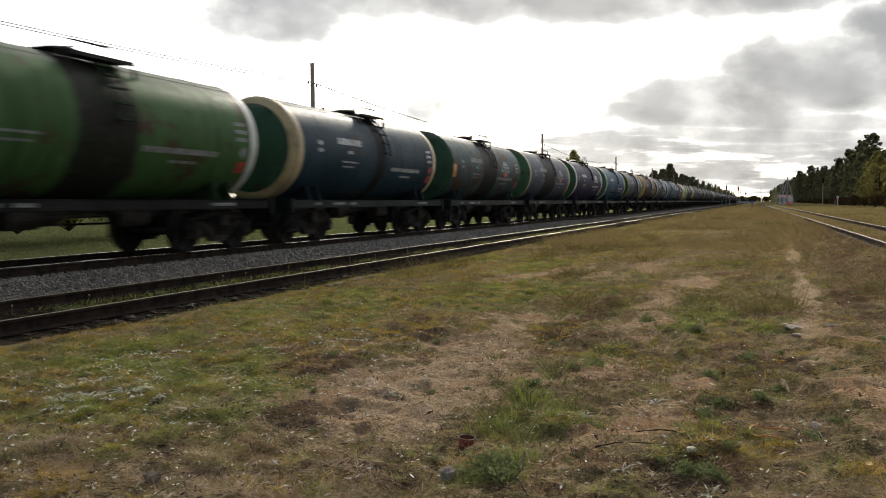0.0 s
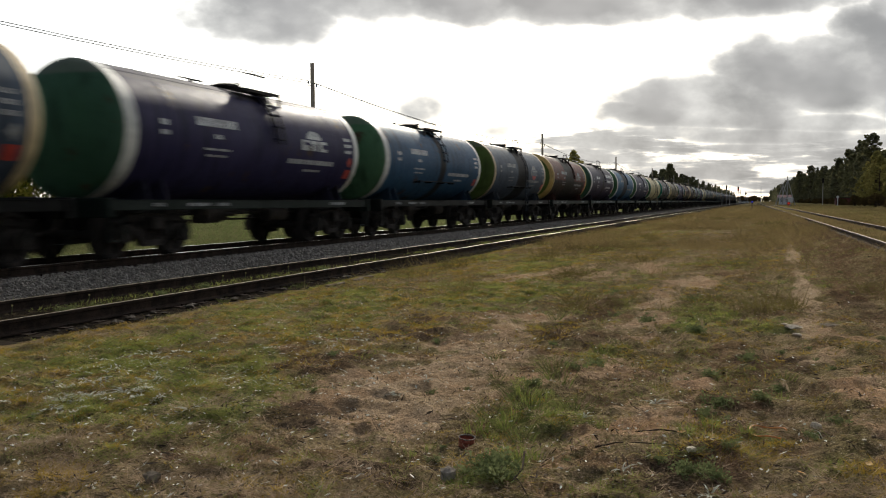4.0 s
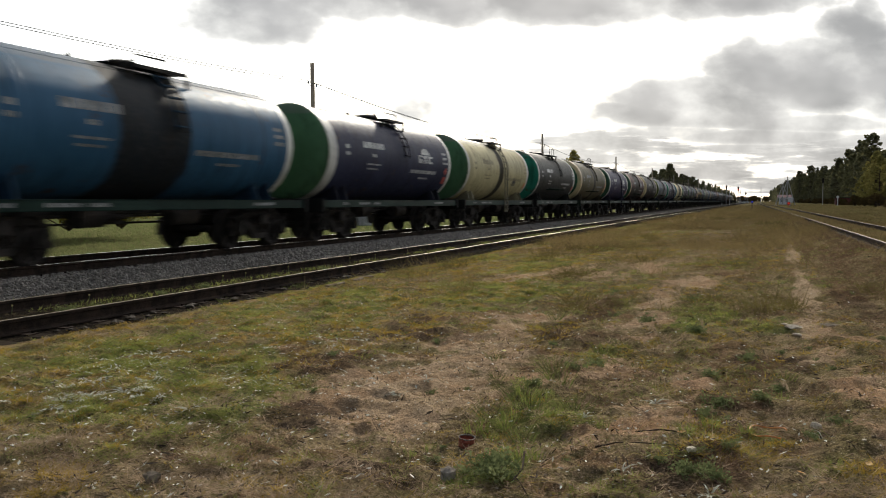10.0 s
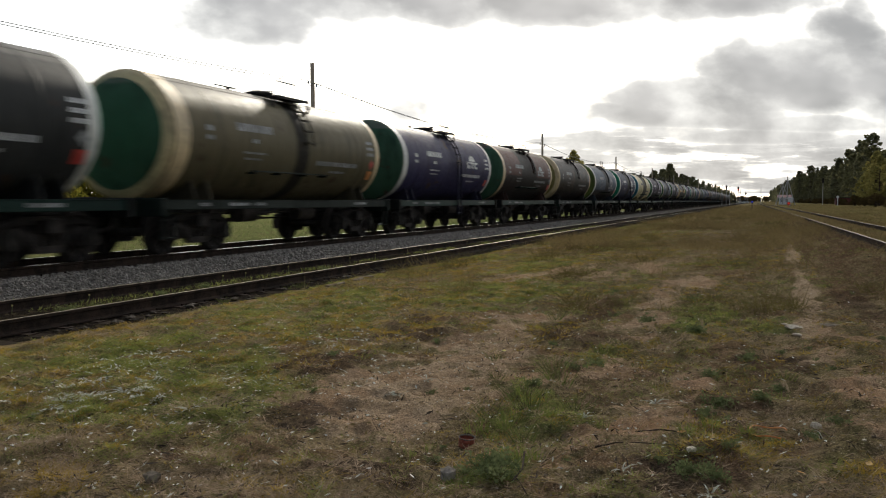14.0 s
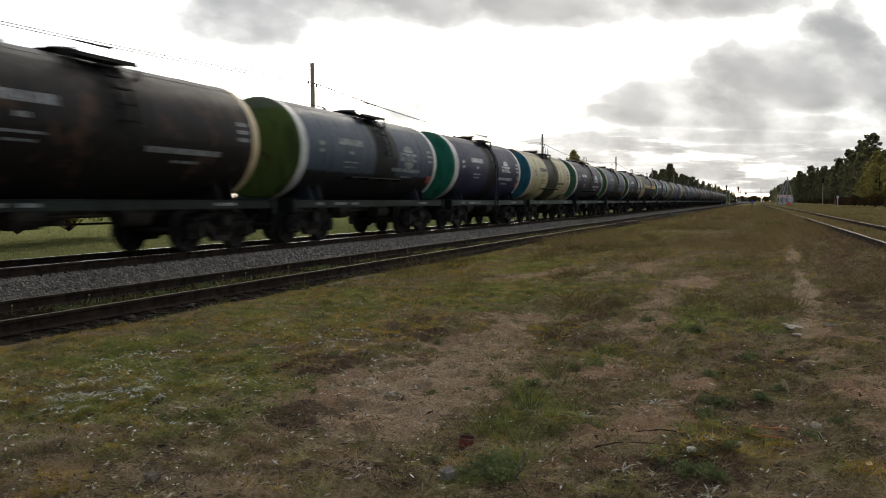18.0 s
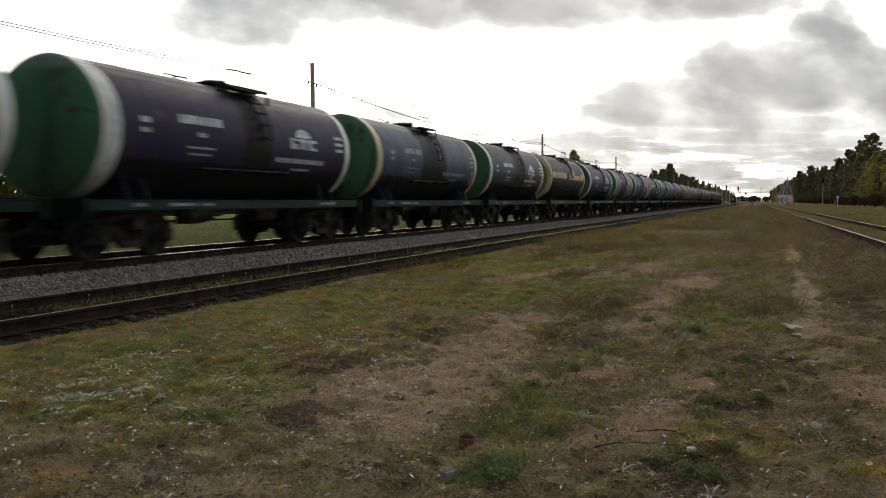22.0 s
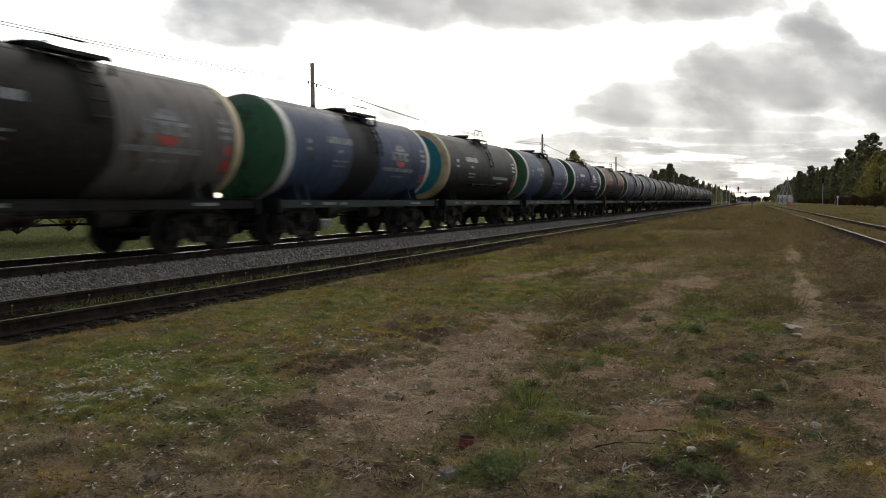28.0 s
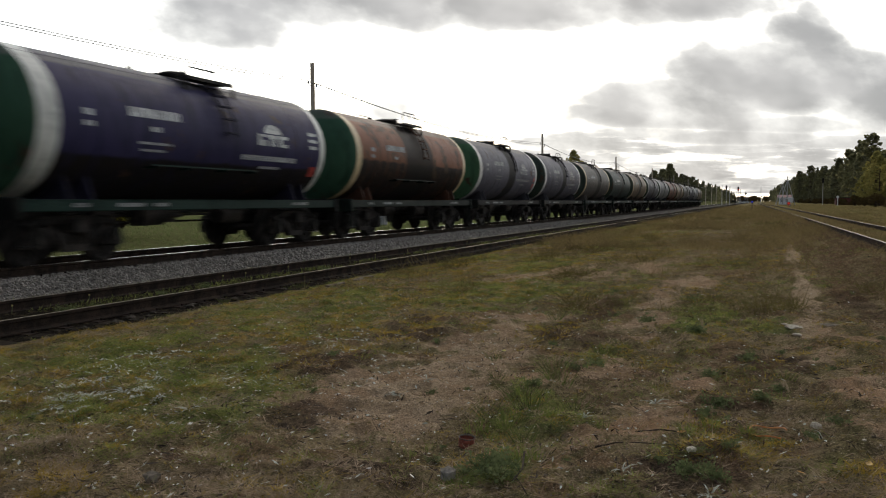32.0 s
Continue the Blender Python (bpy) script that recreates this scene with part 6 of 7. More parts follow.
add_rod(bm, (0, -0.1, 1.15), (0, -0.16, 1.15), 0.075, 14)
part("lamp", bm, M_SIGNAL_BLUE, dwarf, "lit blue lens")

# the level crossing: braced poles, hut, red lamp, car-sized white box
def braced_pole(x, y, h):
    p = thing("braced_pole", "pale concrete pole with slanting braces at the crossing", "pole", at=pose(x, y, 0.0))
    for name, a, b in (("shaft", (0, 0, 0), (0, 0, h)), ("brace", (-2.0, 0, 0), (-0.15, 0, h * 0.82)), ("brace", (2.3, 0, 0), (0.15, 0, h * 0.85))):
        bm = bmesh.new()
        add_rod(bm, a, b, 0.15, 8, 0.10)
        part(name, bm, M_POLE_CONCRETE, p)
    for z in (h * 0.9, h * 0.8):
        bm = bmesh.new()
        add_box(bm, -0.9, 0.9, -0.06, 0.06, z, z + 0.1)
        part("crossarm", bm, M_POLE, p)
    return p


braced_pole(8.0, 272, 8.6)
braced_pole(6.9, 276, 7.0)
hut = thing("crossing_hut", "small white crossing hut with a faded red roof", "hut", at=pose(8.0, 300, 0.0))
bm = bmesh.new()
add_box(bm, -1.6, 1.6, -1.3, 1.3, 0, 2.4)
part("wall", bm, M_WHITE_PAINT, hut)
bm = bmesh.new()
v = [bm.verts.new(c) for c in ((-2.2, -1.7, 2.4), (2.2, -1.7, 2.4), (2.2, 1.7, 2.4), (-2.2, 1.7, 2.4), (-2.2, 0, 3.3), (2.2, 0, 3.3))]
for f in ((0, 1, 5, 4), (2, 3, 4, 5), (0, 4, 3), (1, 2, 5), (0, 3, 2, 1)):
    bm.faces.new([v[i] for i in f])
part("roof", bm, M_PINK, hut)
for x in (-0.8, 0.8):
    bm = bmesh.new()
    add_box(bm, x - 0.4, x + 0.4, -1.34, -1.29, 1.0, 1.9)
    part("window", bm, M_STEEL_DARK, hut)
cabinet = thing("relay_cabinet", "white relay cabinet on a post at the crossing", "cabinet", at=pose(6.9, 210, 0.0))
bm = bmesh.new()
add_box(bm, -0.5, 0.5, -0.3, 0.3, 0.9, 2.1, 0.04)
part("box", bm, M_WHITE_PAINT, cabinet)
bm = bmesh.new()
add_box(bm, -0.42, 0.42, -0.32, -0.3, 1.0, 2.0)
part("door", bm, M_WHITE_PAINT, cabinet)
bm = bmesh.new()
add_box(bm, -0.2, 0.2, -0.15, 0.15, 0, 0.9)
part("foot", bm, M_POLE_CONCRETE, cabinet)
stop = thing("stop_lamp", "low red stop lamp on a short post by the track", "signal", at=pose(6.1, 195, 0.1))
bm = bmesh.new()
add_rod(bm, (0, 0, 0), (0, 0, 0.55), 0.06, 8)
add_box(bm, -0.3, 0.3, -0.04, 0.04, 0.35, 0.95, 0.03)
part("plate", bm, M_RED_MARK, stop)
bm = bmesh.new()
add_rod(bm, (0, -0.05, 0.72), (0, -0.12, 0.72), 0.09, 12)
part("lamp", bm, M_SIGNAL_RED, stop, "lit red lens")
for x, y, w, h, m, lab in ((-6.0, 400, 4.2, 1.5, M_WHITE_PAINT, "distant pale parked car on the crossing road"), (-13.5, 520, 4.3, 1.5, M_STEEL_DARK, "distant dark parked car on the crossing road")):
    c = thing("parked_car", lab, "car", at=pose(x, y, 0.1))
    bm = bmesh.new()
    add_box(bm, -w / 2, w / 2, -0.85, 0.85, 0.25, 0.85, 0.12)
    part("body", bm, m, c)
    bm = bmesh.new()
    add_box(bm, -w * 0.28, w * 0.24, -0.75, 0.75, 0.85, h, 0.2)
    part("cabin", bm, M_STEEL_DARK, c)
    for wx in (-w * 0.3, w * 0.3):
        for wy in (-0.8, 0.8):
            bm = bmesh.new()
            add_rod(bm, (wx, wy - 0.1, 0.3), (wx, wy + 0.1, 0.3), 0.3, 14)
            part("wheel", bm, M_STEEL_DARK, c)
build_mast(1.3, 520, 9.5, 0.16)
shed = thing("trackside_shed", "low red-brown boarded shed before the wood", "shed", at=pose(22.5, 262, 0.1))
bm = bmesh.new()
add_box(bm, -2.2, 2.2, -1.2, 1.2, 0, 2.0)
part("wall", bm, M_MAROON, shed)
bm = bmesh.new()
add_box(bm, -2.4, 2.4, -1.4, 1.4, 2.0, 2.15)
part("roof", bm, M_STEEL_DARK, shed)
marker = thing("white_marker", "white trackside marker post with a round plate", "marker", at=pose(19.2, 240, 0.1))
bm = bmesh.new()
add_box(bm, -0.12, 0.12, -0.12, 0.12, 0, 2.4, 0.02)
part("post", bm, M_WHITE_PAINT, marker)
bm = bmesh.new()
add_rod(bm, (0, -0.13, 2.2), (0, -0.17, 2.2), 0.35, 18)
part("plate", bm, M_WHITE_PAINT, marker)

# ---- concrete pieces in the meadow behind the main line ----
for i, (x, y, w, d, h, turn) in enumerate(((-24.5, 50.5, 1.1, 0.5, 0.75, 20), (-24.0, 52.2, 0.8, 0.5, 0.9, -15), (-25.5, 46.8, 0.9, 0.6, 0.5, 40))):
    bm = bmesh.new()
    add_box(bm, -w / 2, w / 2, -d / 2, d / 2, 0, h, 0.05)
    ob = finish("concrete_block", bm, M_POLE_CONCRETE)
    ob.matrix_basis = pose(x, y, -0.36, 0, 0, turn)
    tagged(ob, "weathered pale concrete block lying in the meadow", "block", "concrete blocks in the meadow")

pts, rng = [], np.random.default_rng(77)
pts = np.stack([-15.6 - 40 * rng.uniform(0, 1, 60000) ** 1.7, 6 + 110 * rng.uniform(0, 1, 60000) ** 1.4], 1)
blades("meadow_grass", "tall yellow-green meadow grass behind the main line", M_MEADOW, pts, rng, (0.05, 0.26), 0.0035, 0.9)
strip = np.stack([rng.uniform(-10.75, -9.85, 7000), 3 * np.exp(rng.uniform(0, 3.0, 7000))], 1)
blades("trackside_grass", "thin green grass between ballast and siding", M_GRASS, strip, rng, (0.02, 0.09), 0.003, 0.5)
strip = np.stack([rng.uniform(-9.6, -8.3, 9000), 3 * np.exp(rng.uniform(0, 2.9, 9000))], 1)
keep = grain(strip[:, 0], strip[:, 1] * 0.7, 1.5, 61) > -0.15
blades("siding_grass", "grass and weeds between the siding rails", M_GRASS, strip[keep], rng, (0.02, 0.10), 0.003, 0.5)
strip = np.stack([rng.uniform(5.0, 26.0, 80000), 16 * np.exp(rng.uniform(0, 2.9, 80000))], 1)
strip = strip[rng.uniform(0, 1, len(strip)) < 0.25 + 0.9 * clumps(strip[:, 0] * 0.25, strip[:, 1] * 0.12, 141, -0.3, 0.4)]
blades("verge_grass", "olive and brown grass on the far verge", M_VERGE, strip, rng, (0.03, 0.20), 0.0022, 1.1)
strip = np.stack([rng.uniform(5.0, 24.0, 50000), 14 * np.exp(rng.uniform(0, 2.7, 50000))], 1)
strip = strip[rng.uniform(0, 1, len(strip)) < clumps(strip[:, 0] * 0.2, strip[:, 1] * 0.08, 151, 0.0, 0.5)]
blades("verge_weeds", "reddish-brown dead weeds on the far verge", M_TALL, strip, rng, (0.06, 0.30), 0.0022, 0.9)
strip = np.stack([rng.uniform(0.95, 2.35, 15000), 11 * np.exp(rng.uniform(0, 2.0, 15000))], 1)
strip = strip[rng.uniform(0, 1, len(strip)) < clumps(strip[:, 0] * 0.3, strip[:, 1] * 0.12, 181, -0.35, 0.4)]
blades("path_weeds", "reddish-brown dead weeds between path and raised track", M_BROWN, strip, rng, (0.02, 0.20), 0.0020, 0.9)
strip = np.stack([rng.uniform(2.3, 5.6, 16000), 7 * np.exp(rng.uniform(0, 2.6, 16000))], 1)
blades("raised_track_grass", "dry grass round the raised track", M_TALL, strip, rng, (0.03, 0.16), 0.003, 0.5)


# ---- single plants ----
def build_tuft(name, label, material, seed, n, h, spread, width, lean):
    rng = np.random.default_rng(seed)
    v, f = [], []
    for i in range(n):
        a = rng.uniform(0, 6.28)
        b = np.array([math.cos(a), math.sin(a), 0]) * spread * rng.uniform(0, 1)
        hh = h * rng.uniform(0.5, 1.0)
        d = np.array([math.cos(a) * lean * rng.uniform(0.3, 1.3), math.sin(a) * lean * rng.uniform(0.3, 1.3), 1.0])
        t = rng.uniform(0, 6.28)
        s = np.array([math.cos(t), math.sin(t), 0]) * width * rng.uniform(0.6, 1.3)
        m = b + d * hh * 0.55
        tip = b + d * hh + np.array([d[0], d[1], -0.2 * lean]) * hh * 0.35
        k = len(v)
        v += [b - s, b + s, m + s * 0.8, m - s * 0.8, tip]
        f += [(k, k + 1, k + 2), (k, k + 2, k + 3), (k + 3, k + 2, k + 4)]
    ob = mesh_from_arrays(name, np.array(v), np.array(f), material)
    return tagged(ob, label, "plant")


tuft = build_tuft("grass_tuft", "tuft of long green grass on bare earth", M_TUFT, 1, 48, 0.19, 0.11, 0.0024, 0.85)
tagged(tuft, group="grass tufts")
rngw = np.random.default_rng(9)
heads_w = [((rngw.normal(0, 0.05), rngw.normal(0, 0.05), rngw.uniform(0.005, 0.075)), rngw.uniform(0.02, 0.05)) for _ in range(30)]
v, f = leaf_cloud(rngw, heads_w, 16, 0.0085, 0.8)
stems = []
for (cx, cy, cz), rad in heads_w:                       # stems from the root to each head
    stems += [(-0.002, 0, -0.01), (0.002, 0, -0.01), (cx + 0.002, cy, cz), (cx - 0.002, cy, cz)]
f = np.concatenate([f, np.arange(len(stems)).reshape(-1, 4) + len(v)])
v = np.concatenate([v, np.array(stems)])
low = mesh_from_arrays("weed", v, f, M_WEED)
tagged(low, "low bushy green weed", "plant")
tagged(low, group="low weeds")


def build_rosette():
    """A flat rosette of arching strap leaves, each a part."""
    t = thing("silvery_weed", "flat silvery-grey weed rosette with strap leaves", "plant", "silvery weeds")
    bm = bmesh.new()
    rows = [[bm.verts.new((u * 0.11, w * 0.0055 * math.sin(math.pi * (0.12 + 0.85 * u)), 0.022 * math.sin(2.6 * u) - (0.002 if w == 0 else 0))) for w in (-1, 0, 1)] for u in (0, 0.25, 0.5, 0.75, 1.0)]
    for p, q in zip(rows, rows[1:]):
        for a in range(2):
            bm.faces.new((p[a], p[a + 1], q[a + 1], q[a]))
    leaf = finish("leaf", bm, M_GREYLEAF)
    me = leaf.data
    bpy.data.objects.remove(leaf)
    rng = random.Random(5)
    for i in range(11):
        ob = new("leaf", me)
        ob.parent = t
        k = rng.uniform(0.3, 1.1)
        ob.matrix_basis = pose(0, 0, 0.004, rng.uniform(-15, 15), rng.uniform(-16, 6), i * 33 + rng.uniform(-16, 16))
        ob.scale = (k, rng.uniform(0.8, 1.3), k)
    return t


silver = build_rosette()
straw = build_tuft("straw_tuft", "thin tuft of dry straw-coloured grass", M_DRY, 4, 15, 0.15, 0.07, 0.0022, 1.0)
tagged(straw, group="straw tufts")


def place(ob, x, y, s=1.0, turn=None, copy=True):
    m = pose(x, y, ground_z(x, y) - 0.01, 0, 0, rngf.uniform(0, 360) if turn is None else turn)
    c = copy_thing(ob, m) if copy else ob
    c.matrix_basis = m
    c.scale = (s, s, s)
    return c


place(tuft, -1.46, 5.45, 1.1, 0, False)
for x, y, s in ((-1.38, 4.75, 0.9), (-1.30, 5.05, 1.0), (-1.22, 4.55, 0.8), (-1.55, 4.95, 0.75), (-1.30, 5.9, 0.9), (-1.05, 5.2, 0.85), (-1.45, 6.3, 0.9), (-1.12, 4.15, 0.7), (-1.6, 5.1, 0.7), (-1.0, 6.9, 0.8), (-1.25, 7.4, 0.9), (-0.35, 4.3, 0.5), (-2.0, 8.8, 0.8), (-1.6, 11.0, 1.0), (-0.6, 10.5, 0.9), (-2.8, 9.9, 0.8), (-0.4, 17.2, 1.4), (-0.2, 17.8, 1.3)):
    place(tuft, x, y, s)
place(low, -1.17, 3.80, 1.3, 0, False)
for x, y, s in ((-1.24, 3.98, 0.8), (-1.12, 3.95, 0.75), (-1.30, 3.80, 0.6), (-1.07, 3.76, 0.5), (-0.30, 4.02, 0.7), (-0.22, 4.10, 0.8), (-0.16, 3.98, 0.6), (-0.12, 4.5, 0.55), (-0.28, 5.2, 0.7), (-0.20, 5.4, 0.8), (0.05, 5.6, 0.7), (0.12, 4.9, 0.6), (-1.46, 5.75, 0.6), (-1.35, 6.6, 0.8), (-1.2, 6.75, 0.7),
              (-0.3, 6.4, 0.7), (-0.1, 6.9, 0.7), (-0.05, 7.3, 0.8), (0.15, 6.1, 0.6), (-0.55, 8.5, 0.9), (-1.1, 9.2, 0.9), (-1.5, 9.8, 0.8), (-0.8, 11.4, 1.0), (-1.9, 12.2, 1.0), (-2.9, 7.6, 0.6), (-3.4, 6.4, 0.5), (-3.9, 8.2, 0.7), (-8.9, 9.0, 1.2), (-8.8, 9.5, 1.0), (-9.2, 12.5, 1.0), (-9.0, 16.5, 1.2), (0.3, 5.0, 0.5), (0.45, 5.3, 0.6)):
    place(low, x, y, s)
for i in range(120):                                    # scattered seedlings
    x, y = rngf.uniform(-6.5, 1.6), rngf.uniform(3.0, 16)
    place(low, x, y, rngf.uniform(0.2, 0.5))
place(silver, -0.59, 5.45, 1.0, 0, False)
for x, y, s in ((-0.58, 3.98, 0.75), (-0.17, 3.74, 0.9), (0.36, 5.0, 0.8), (-2.35, 5.35, 0.8), (-2.28, 5.75, 0.9), (-3.36, 5.19, 1.1), (-3.55, 5.6, 0.8), (-4.35, 4.54, 1.2), (-3.99, 4.92, 1.0), (-4.2, 4.75, 1.1), (-4.5, 4.9, 0.9), (-3.3, 4.3, 0.8), (-0.95, 5.0, 0.7), (-2.2, 6.3, 0.6), (-3.9, 7.0, 0.9), (-3.7, 7.3, 0.8)):
    place(silver, x, y, s)
place(straw, -1.02, 4.05, 0.9, 0, False)
for i in range(70):
    place(straw, rngf.uniform(-4.5, 0.4), rngf.uniform(3.2, 14), rngf.uniform(0.35, 0.85))
sprig = build_tuft("grass_sprig", "upright sprig of fresh green grass blades", M_SPRIG, 7, 26, 0.125, 0.055, 0.0023, 0.38)
tagged(sprig, group="grass sprigs")
for i, (x, y, s) in enumerate(((-1.53, 4.59, 1.0), (-1.5, 4.65, 0.8), (-1.39, 4.73, 0.9), (-1.38, 4.88, 1.0), (-1.4, 5.34, 1.1), (-1.5, 5.57, 0.9), (-1.28, 5.38, 0.9), (-1.12, 4.83, 0.8), (-1.08, 4.07, 1.1), (-1.05, 4.15, 0.9), (-1.13, 4.17, 0.8), (-1.26, 4.23, 0.7), (-1.44, 6.09, 0.7), (-1.19, 5.51, 0.6), (-0.83, 4.85, 0.7), (-1.4, 4.53, 0.8), (-1.4, 6.7, 0.8), (-1.27, 6.75, 0.7), (-0.34, 4.74, 0.8), (-0.22, 4.87, 0.9), (-0.04, 4.86, 0.7), (-1.67, 4.25, 0.6), (-1.72, 4.11, 0.6), (-0.02, 6.73, 0.7), (0.14, 6.91, 0.8), (0.17, 5.76, 0.7), (0.38, 4.49, 0.6))):
    place(sprig, x, y, s, None, i > 0)
for i in range(70):
    place(tuft, rngf.uniform(-7.0, 1.6), rngf.uniform(5, 24), rngf.uniform(0.25, 0.7))

# ---- litter and stones ----
can = thing("tin_can", "rusty red tin can with a dull rim on bare earth", "can", at=pose(-1.505, 4.40, ground_z(-1.505, 4.40) - 0.004, 4, 3, 20))
bm = bmesh.new()
add_lathe_y(bm, [(0, 0.0), (0, 0.043), (0.004, 0.046), (0.020, 0.046), (0.022, 0.0445), (0.025, 0.046), (0.052, 0.046), (0.054, 0.044)], 28)
for v in bm.verts:
    v.co = Vector((v.co.x, -v.co.z, v.co.y))
part("can_body", bm, surface("rusty_red_tin", (0.20, 0.035, 0.022), (0.34, 0.10, 0.06), 0.45, 0.3, 18, 90, 0.3), can, smooth=True)
bm = bmesh.new()
add_lathe_y(bm, [(0.050, 0.042), (0.053, 0.0475), (0.057, 0.0475), (0.057, 0.0445), (0.052, 0.042)], 28)
for v in bm.verts:
    v.co = Vector((v.co.x, -v.co.z, v.co.y))
part("rim", bm, surface("dull_tin", (0.05, 0.035, 0.025), (0.15, 0.10, 0.07), 0.8, 0.0, 9, 60, 0.1), can, "dull metal rim")

rs = random.Random(21)
for x, y, s, name, lab, m in ((-1.35, 3.68, 0.062, "stone", "greyish-brown angular stone on bare earth", M_DULL), (0.63, 9.29, 0.03, "rubble", "small white chip of rubble on the path", M_STONE), (-0.29, 4.32, 0.032, "stone", "small pale stone beside a stick", M_STONE),
                              (0.55, 4.9, 0.014, "stone", "small pale tan stone on the earth", M_STONE), (-2.69, 3.22, 0.055, "clod", "dark lump of earth in the grass", M_PEBBLE), (0.34, 8.91, 0.085, "rubble", "pale broken rubble on the trodden path", M_STONE),
                              (0.27, 8.96, 0.04, "rubble", "pale broken rubble on the trodden path", M_STONE), (0.37, 8.56, 0.035, "rubble", "pale broken rubble on the trodden path", M_STONE), (0.7, 8.82, 0.085, "rubble", "dark broken slab on the trodden path", M_PEBBLE),
                              (0.87, 9.11, 0.045, "rubble", "pale broken rubble on the trodden path", M_STONE), (-0.06, 7.6, 0.035, "stone", "pale stone on the earth", M_STONE), (0.33, 5.15, 0.032, "stone", "pale stone on the earth", M_STONE)):
    bm = bmesh.new()
    add_stone(bm, 0, 0, 0, s, rs, 0.35 if name == 'rubble' else 0.75)
    bmesh.ops.subdivide_edges(bm, edges=bm.edges, cuts=1, use_grid_fill=True, smooth=0.4)
    if name == "rubble":
        bmesh.ops.transform(bm, matrix=Matrix.Rotation(rs.uniform(-0.5, 0.1), 4, "Z") @ Matrix.Diagonal((1.25, 0.85, 1.0, 1.0)), verts=bm.verts)
    ob = finish(name, bm, m)
    ob.matrix_basis = pose(x, y, ground_z(x, y) + s * (0.06 if name == 'rubble' else 0.35))
    tagged(ob, lab, "stone", "loose stones")


def stick(pts_s, r, lab):
    bm = bmesh.new()
    p = [(x, y, ground_z(x, y) + r * 0.8 + dz) for x, y, dz in pts_s]
    for i, (a, b) in enumerate(zip(p, p[1:])):
        add_rod(bm, a, b, r * (1 - 0.2 * i), 6, r * (1 - 0.2 * (i + 1)))
    tagged(finish("stick", bm, M_BARK), lab, "stick", "dead sticks")


stick([(-0.78, 4.38, 0), (-0.68, 4.44, 0.008), (-0.56, 4.42, 0.0), (-0.44, 4.50, 0.006), (-0.33, 4.47, 0)], 0.005, "dead brown stick on bare earth")
stick([(-0.62, 4.75, 0), (-0.48, 4.7, 0.02), (-0.40, 4.76, 0.0)], 0.005, "short dead stick on bare earth")
stick([(-0.22, 6.55, 0), (-0.10, 6.9, 0.05), (0.0, 7.1, 0.06)], 0.008, "thin grey twig on the grass")
stick([(-1.05, 3.95, 0.05), (-1.02, 3.8, 0.03), (-1.04, 3.7, 0)], 0.006, "pale bent dry stalk")
bm = bmesh.new()
loop = [(0.08 + 0.10 * math.cos(radians(a)), 4.98 + 0.13 * math.sin(radians(a)), ground_z(0.08, 4.98) + 0.034 + 0.010 * math.sin(radians(3 * a))) for a in range(20, 311, 15)]
add_path(bm, loop, 0.005, 5)
tagged(finish("cord_loop", bm, M_ORANGE_MARK), "loop of orange cord lying in the grass", "litter")


def fallen_leaf(x, y, size, turn, lab, col):
    """A curled single leaf with a midrib fold."""
    bm = bmesh.new()
    outline = [(-1.0, 0.0), (-0.6, 0.42), (0.0, 0.58), (0.55, 0.36), (1.0, 0.0), (0.55, -0.36), (0.0, -0.58), (-0.6, -0.42)]
    rim = [bm.verts.new((u * size, w * size, size * (0.25 * abs(w) + 0.18 * u * u))) for u, w in outline]
    mid = bm.verts.new((0, 0, 0))
    for a, b in zip(rim, rim[1:] + rim[:1]):
        bm.faces.new((a, b, mid))
    bmesh.ops.solidify(bm, geom=bm.faces[:], thickness=0.0012)
    ob = finish("fallen_leaf", bm, paint("leaf_%d" % round(col[1] * 100), surface, col, tuple(min(1, c * 1.4) for c in col), 0.7, 0, 20, 60, 0.1, 0.2))
    ob.matrix_basis = pose(x, y, ground_z(x, y) + 0.014, 8, -6, turn)
    tagged(ob, lab, "leaf", "single fallen leaves")


for x, y, size, turn, col in ((-0.37, 4.73, 0.026, 20, (0.42, 0.22, 0.05)), (0.51, 4.33, 0.028, 70, (0.50, 0.33, 0.11)), (0.22, 4.35, 0.024, 140, (0.42, 0.22, 0.05)), (0.30, 4.12, 0.02, 10, (0.34, 0.20, 0.07)), (-1.95, 7.2, 0.035, 60, (0.38, 0.32, 0.06)), (-2.02, 6.9, 0.03, 100, (0.38, 0.32, 0.06)), (0.02, 5.75, 0.035, 10, (0.50, 0.40, 0.28))):
    fallen_leaf(x, y, size, turn, "yellowed curled leaf lying on bare earth", col)


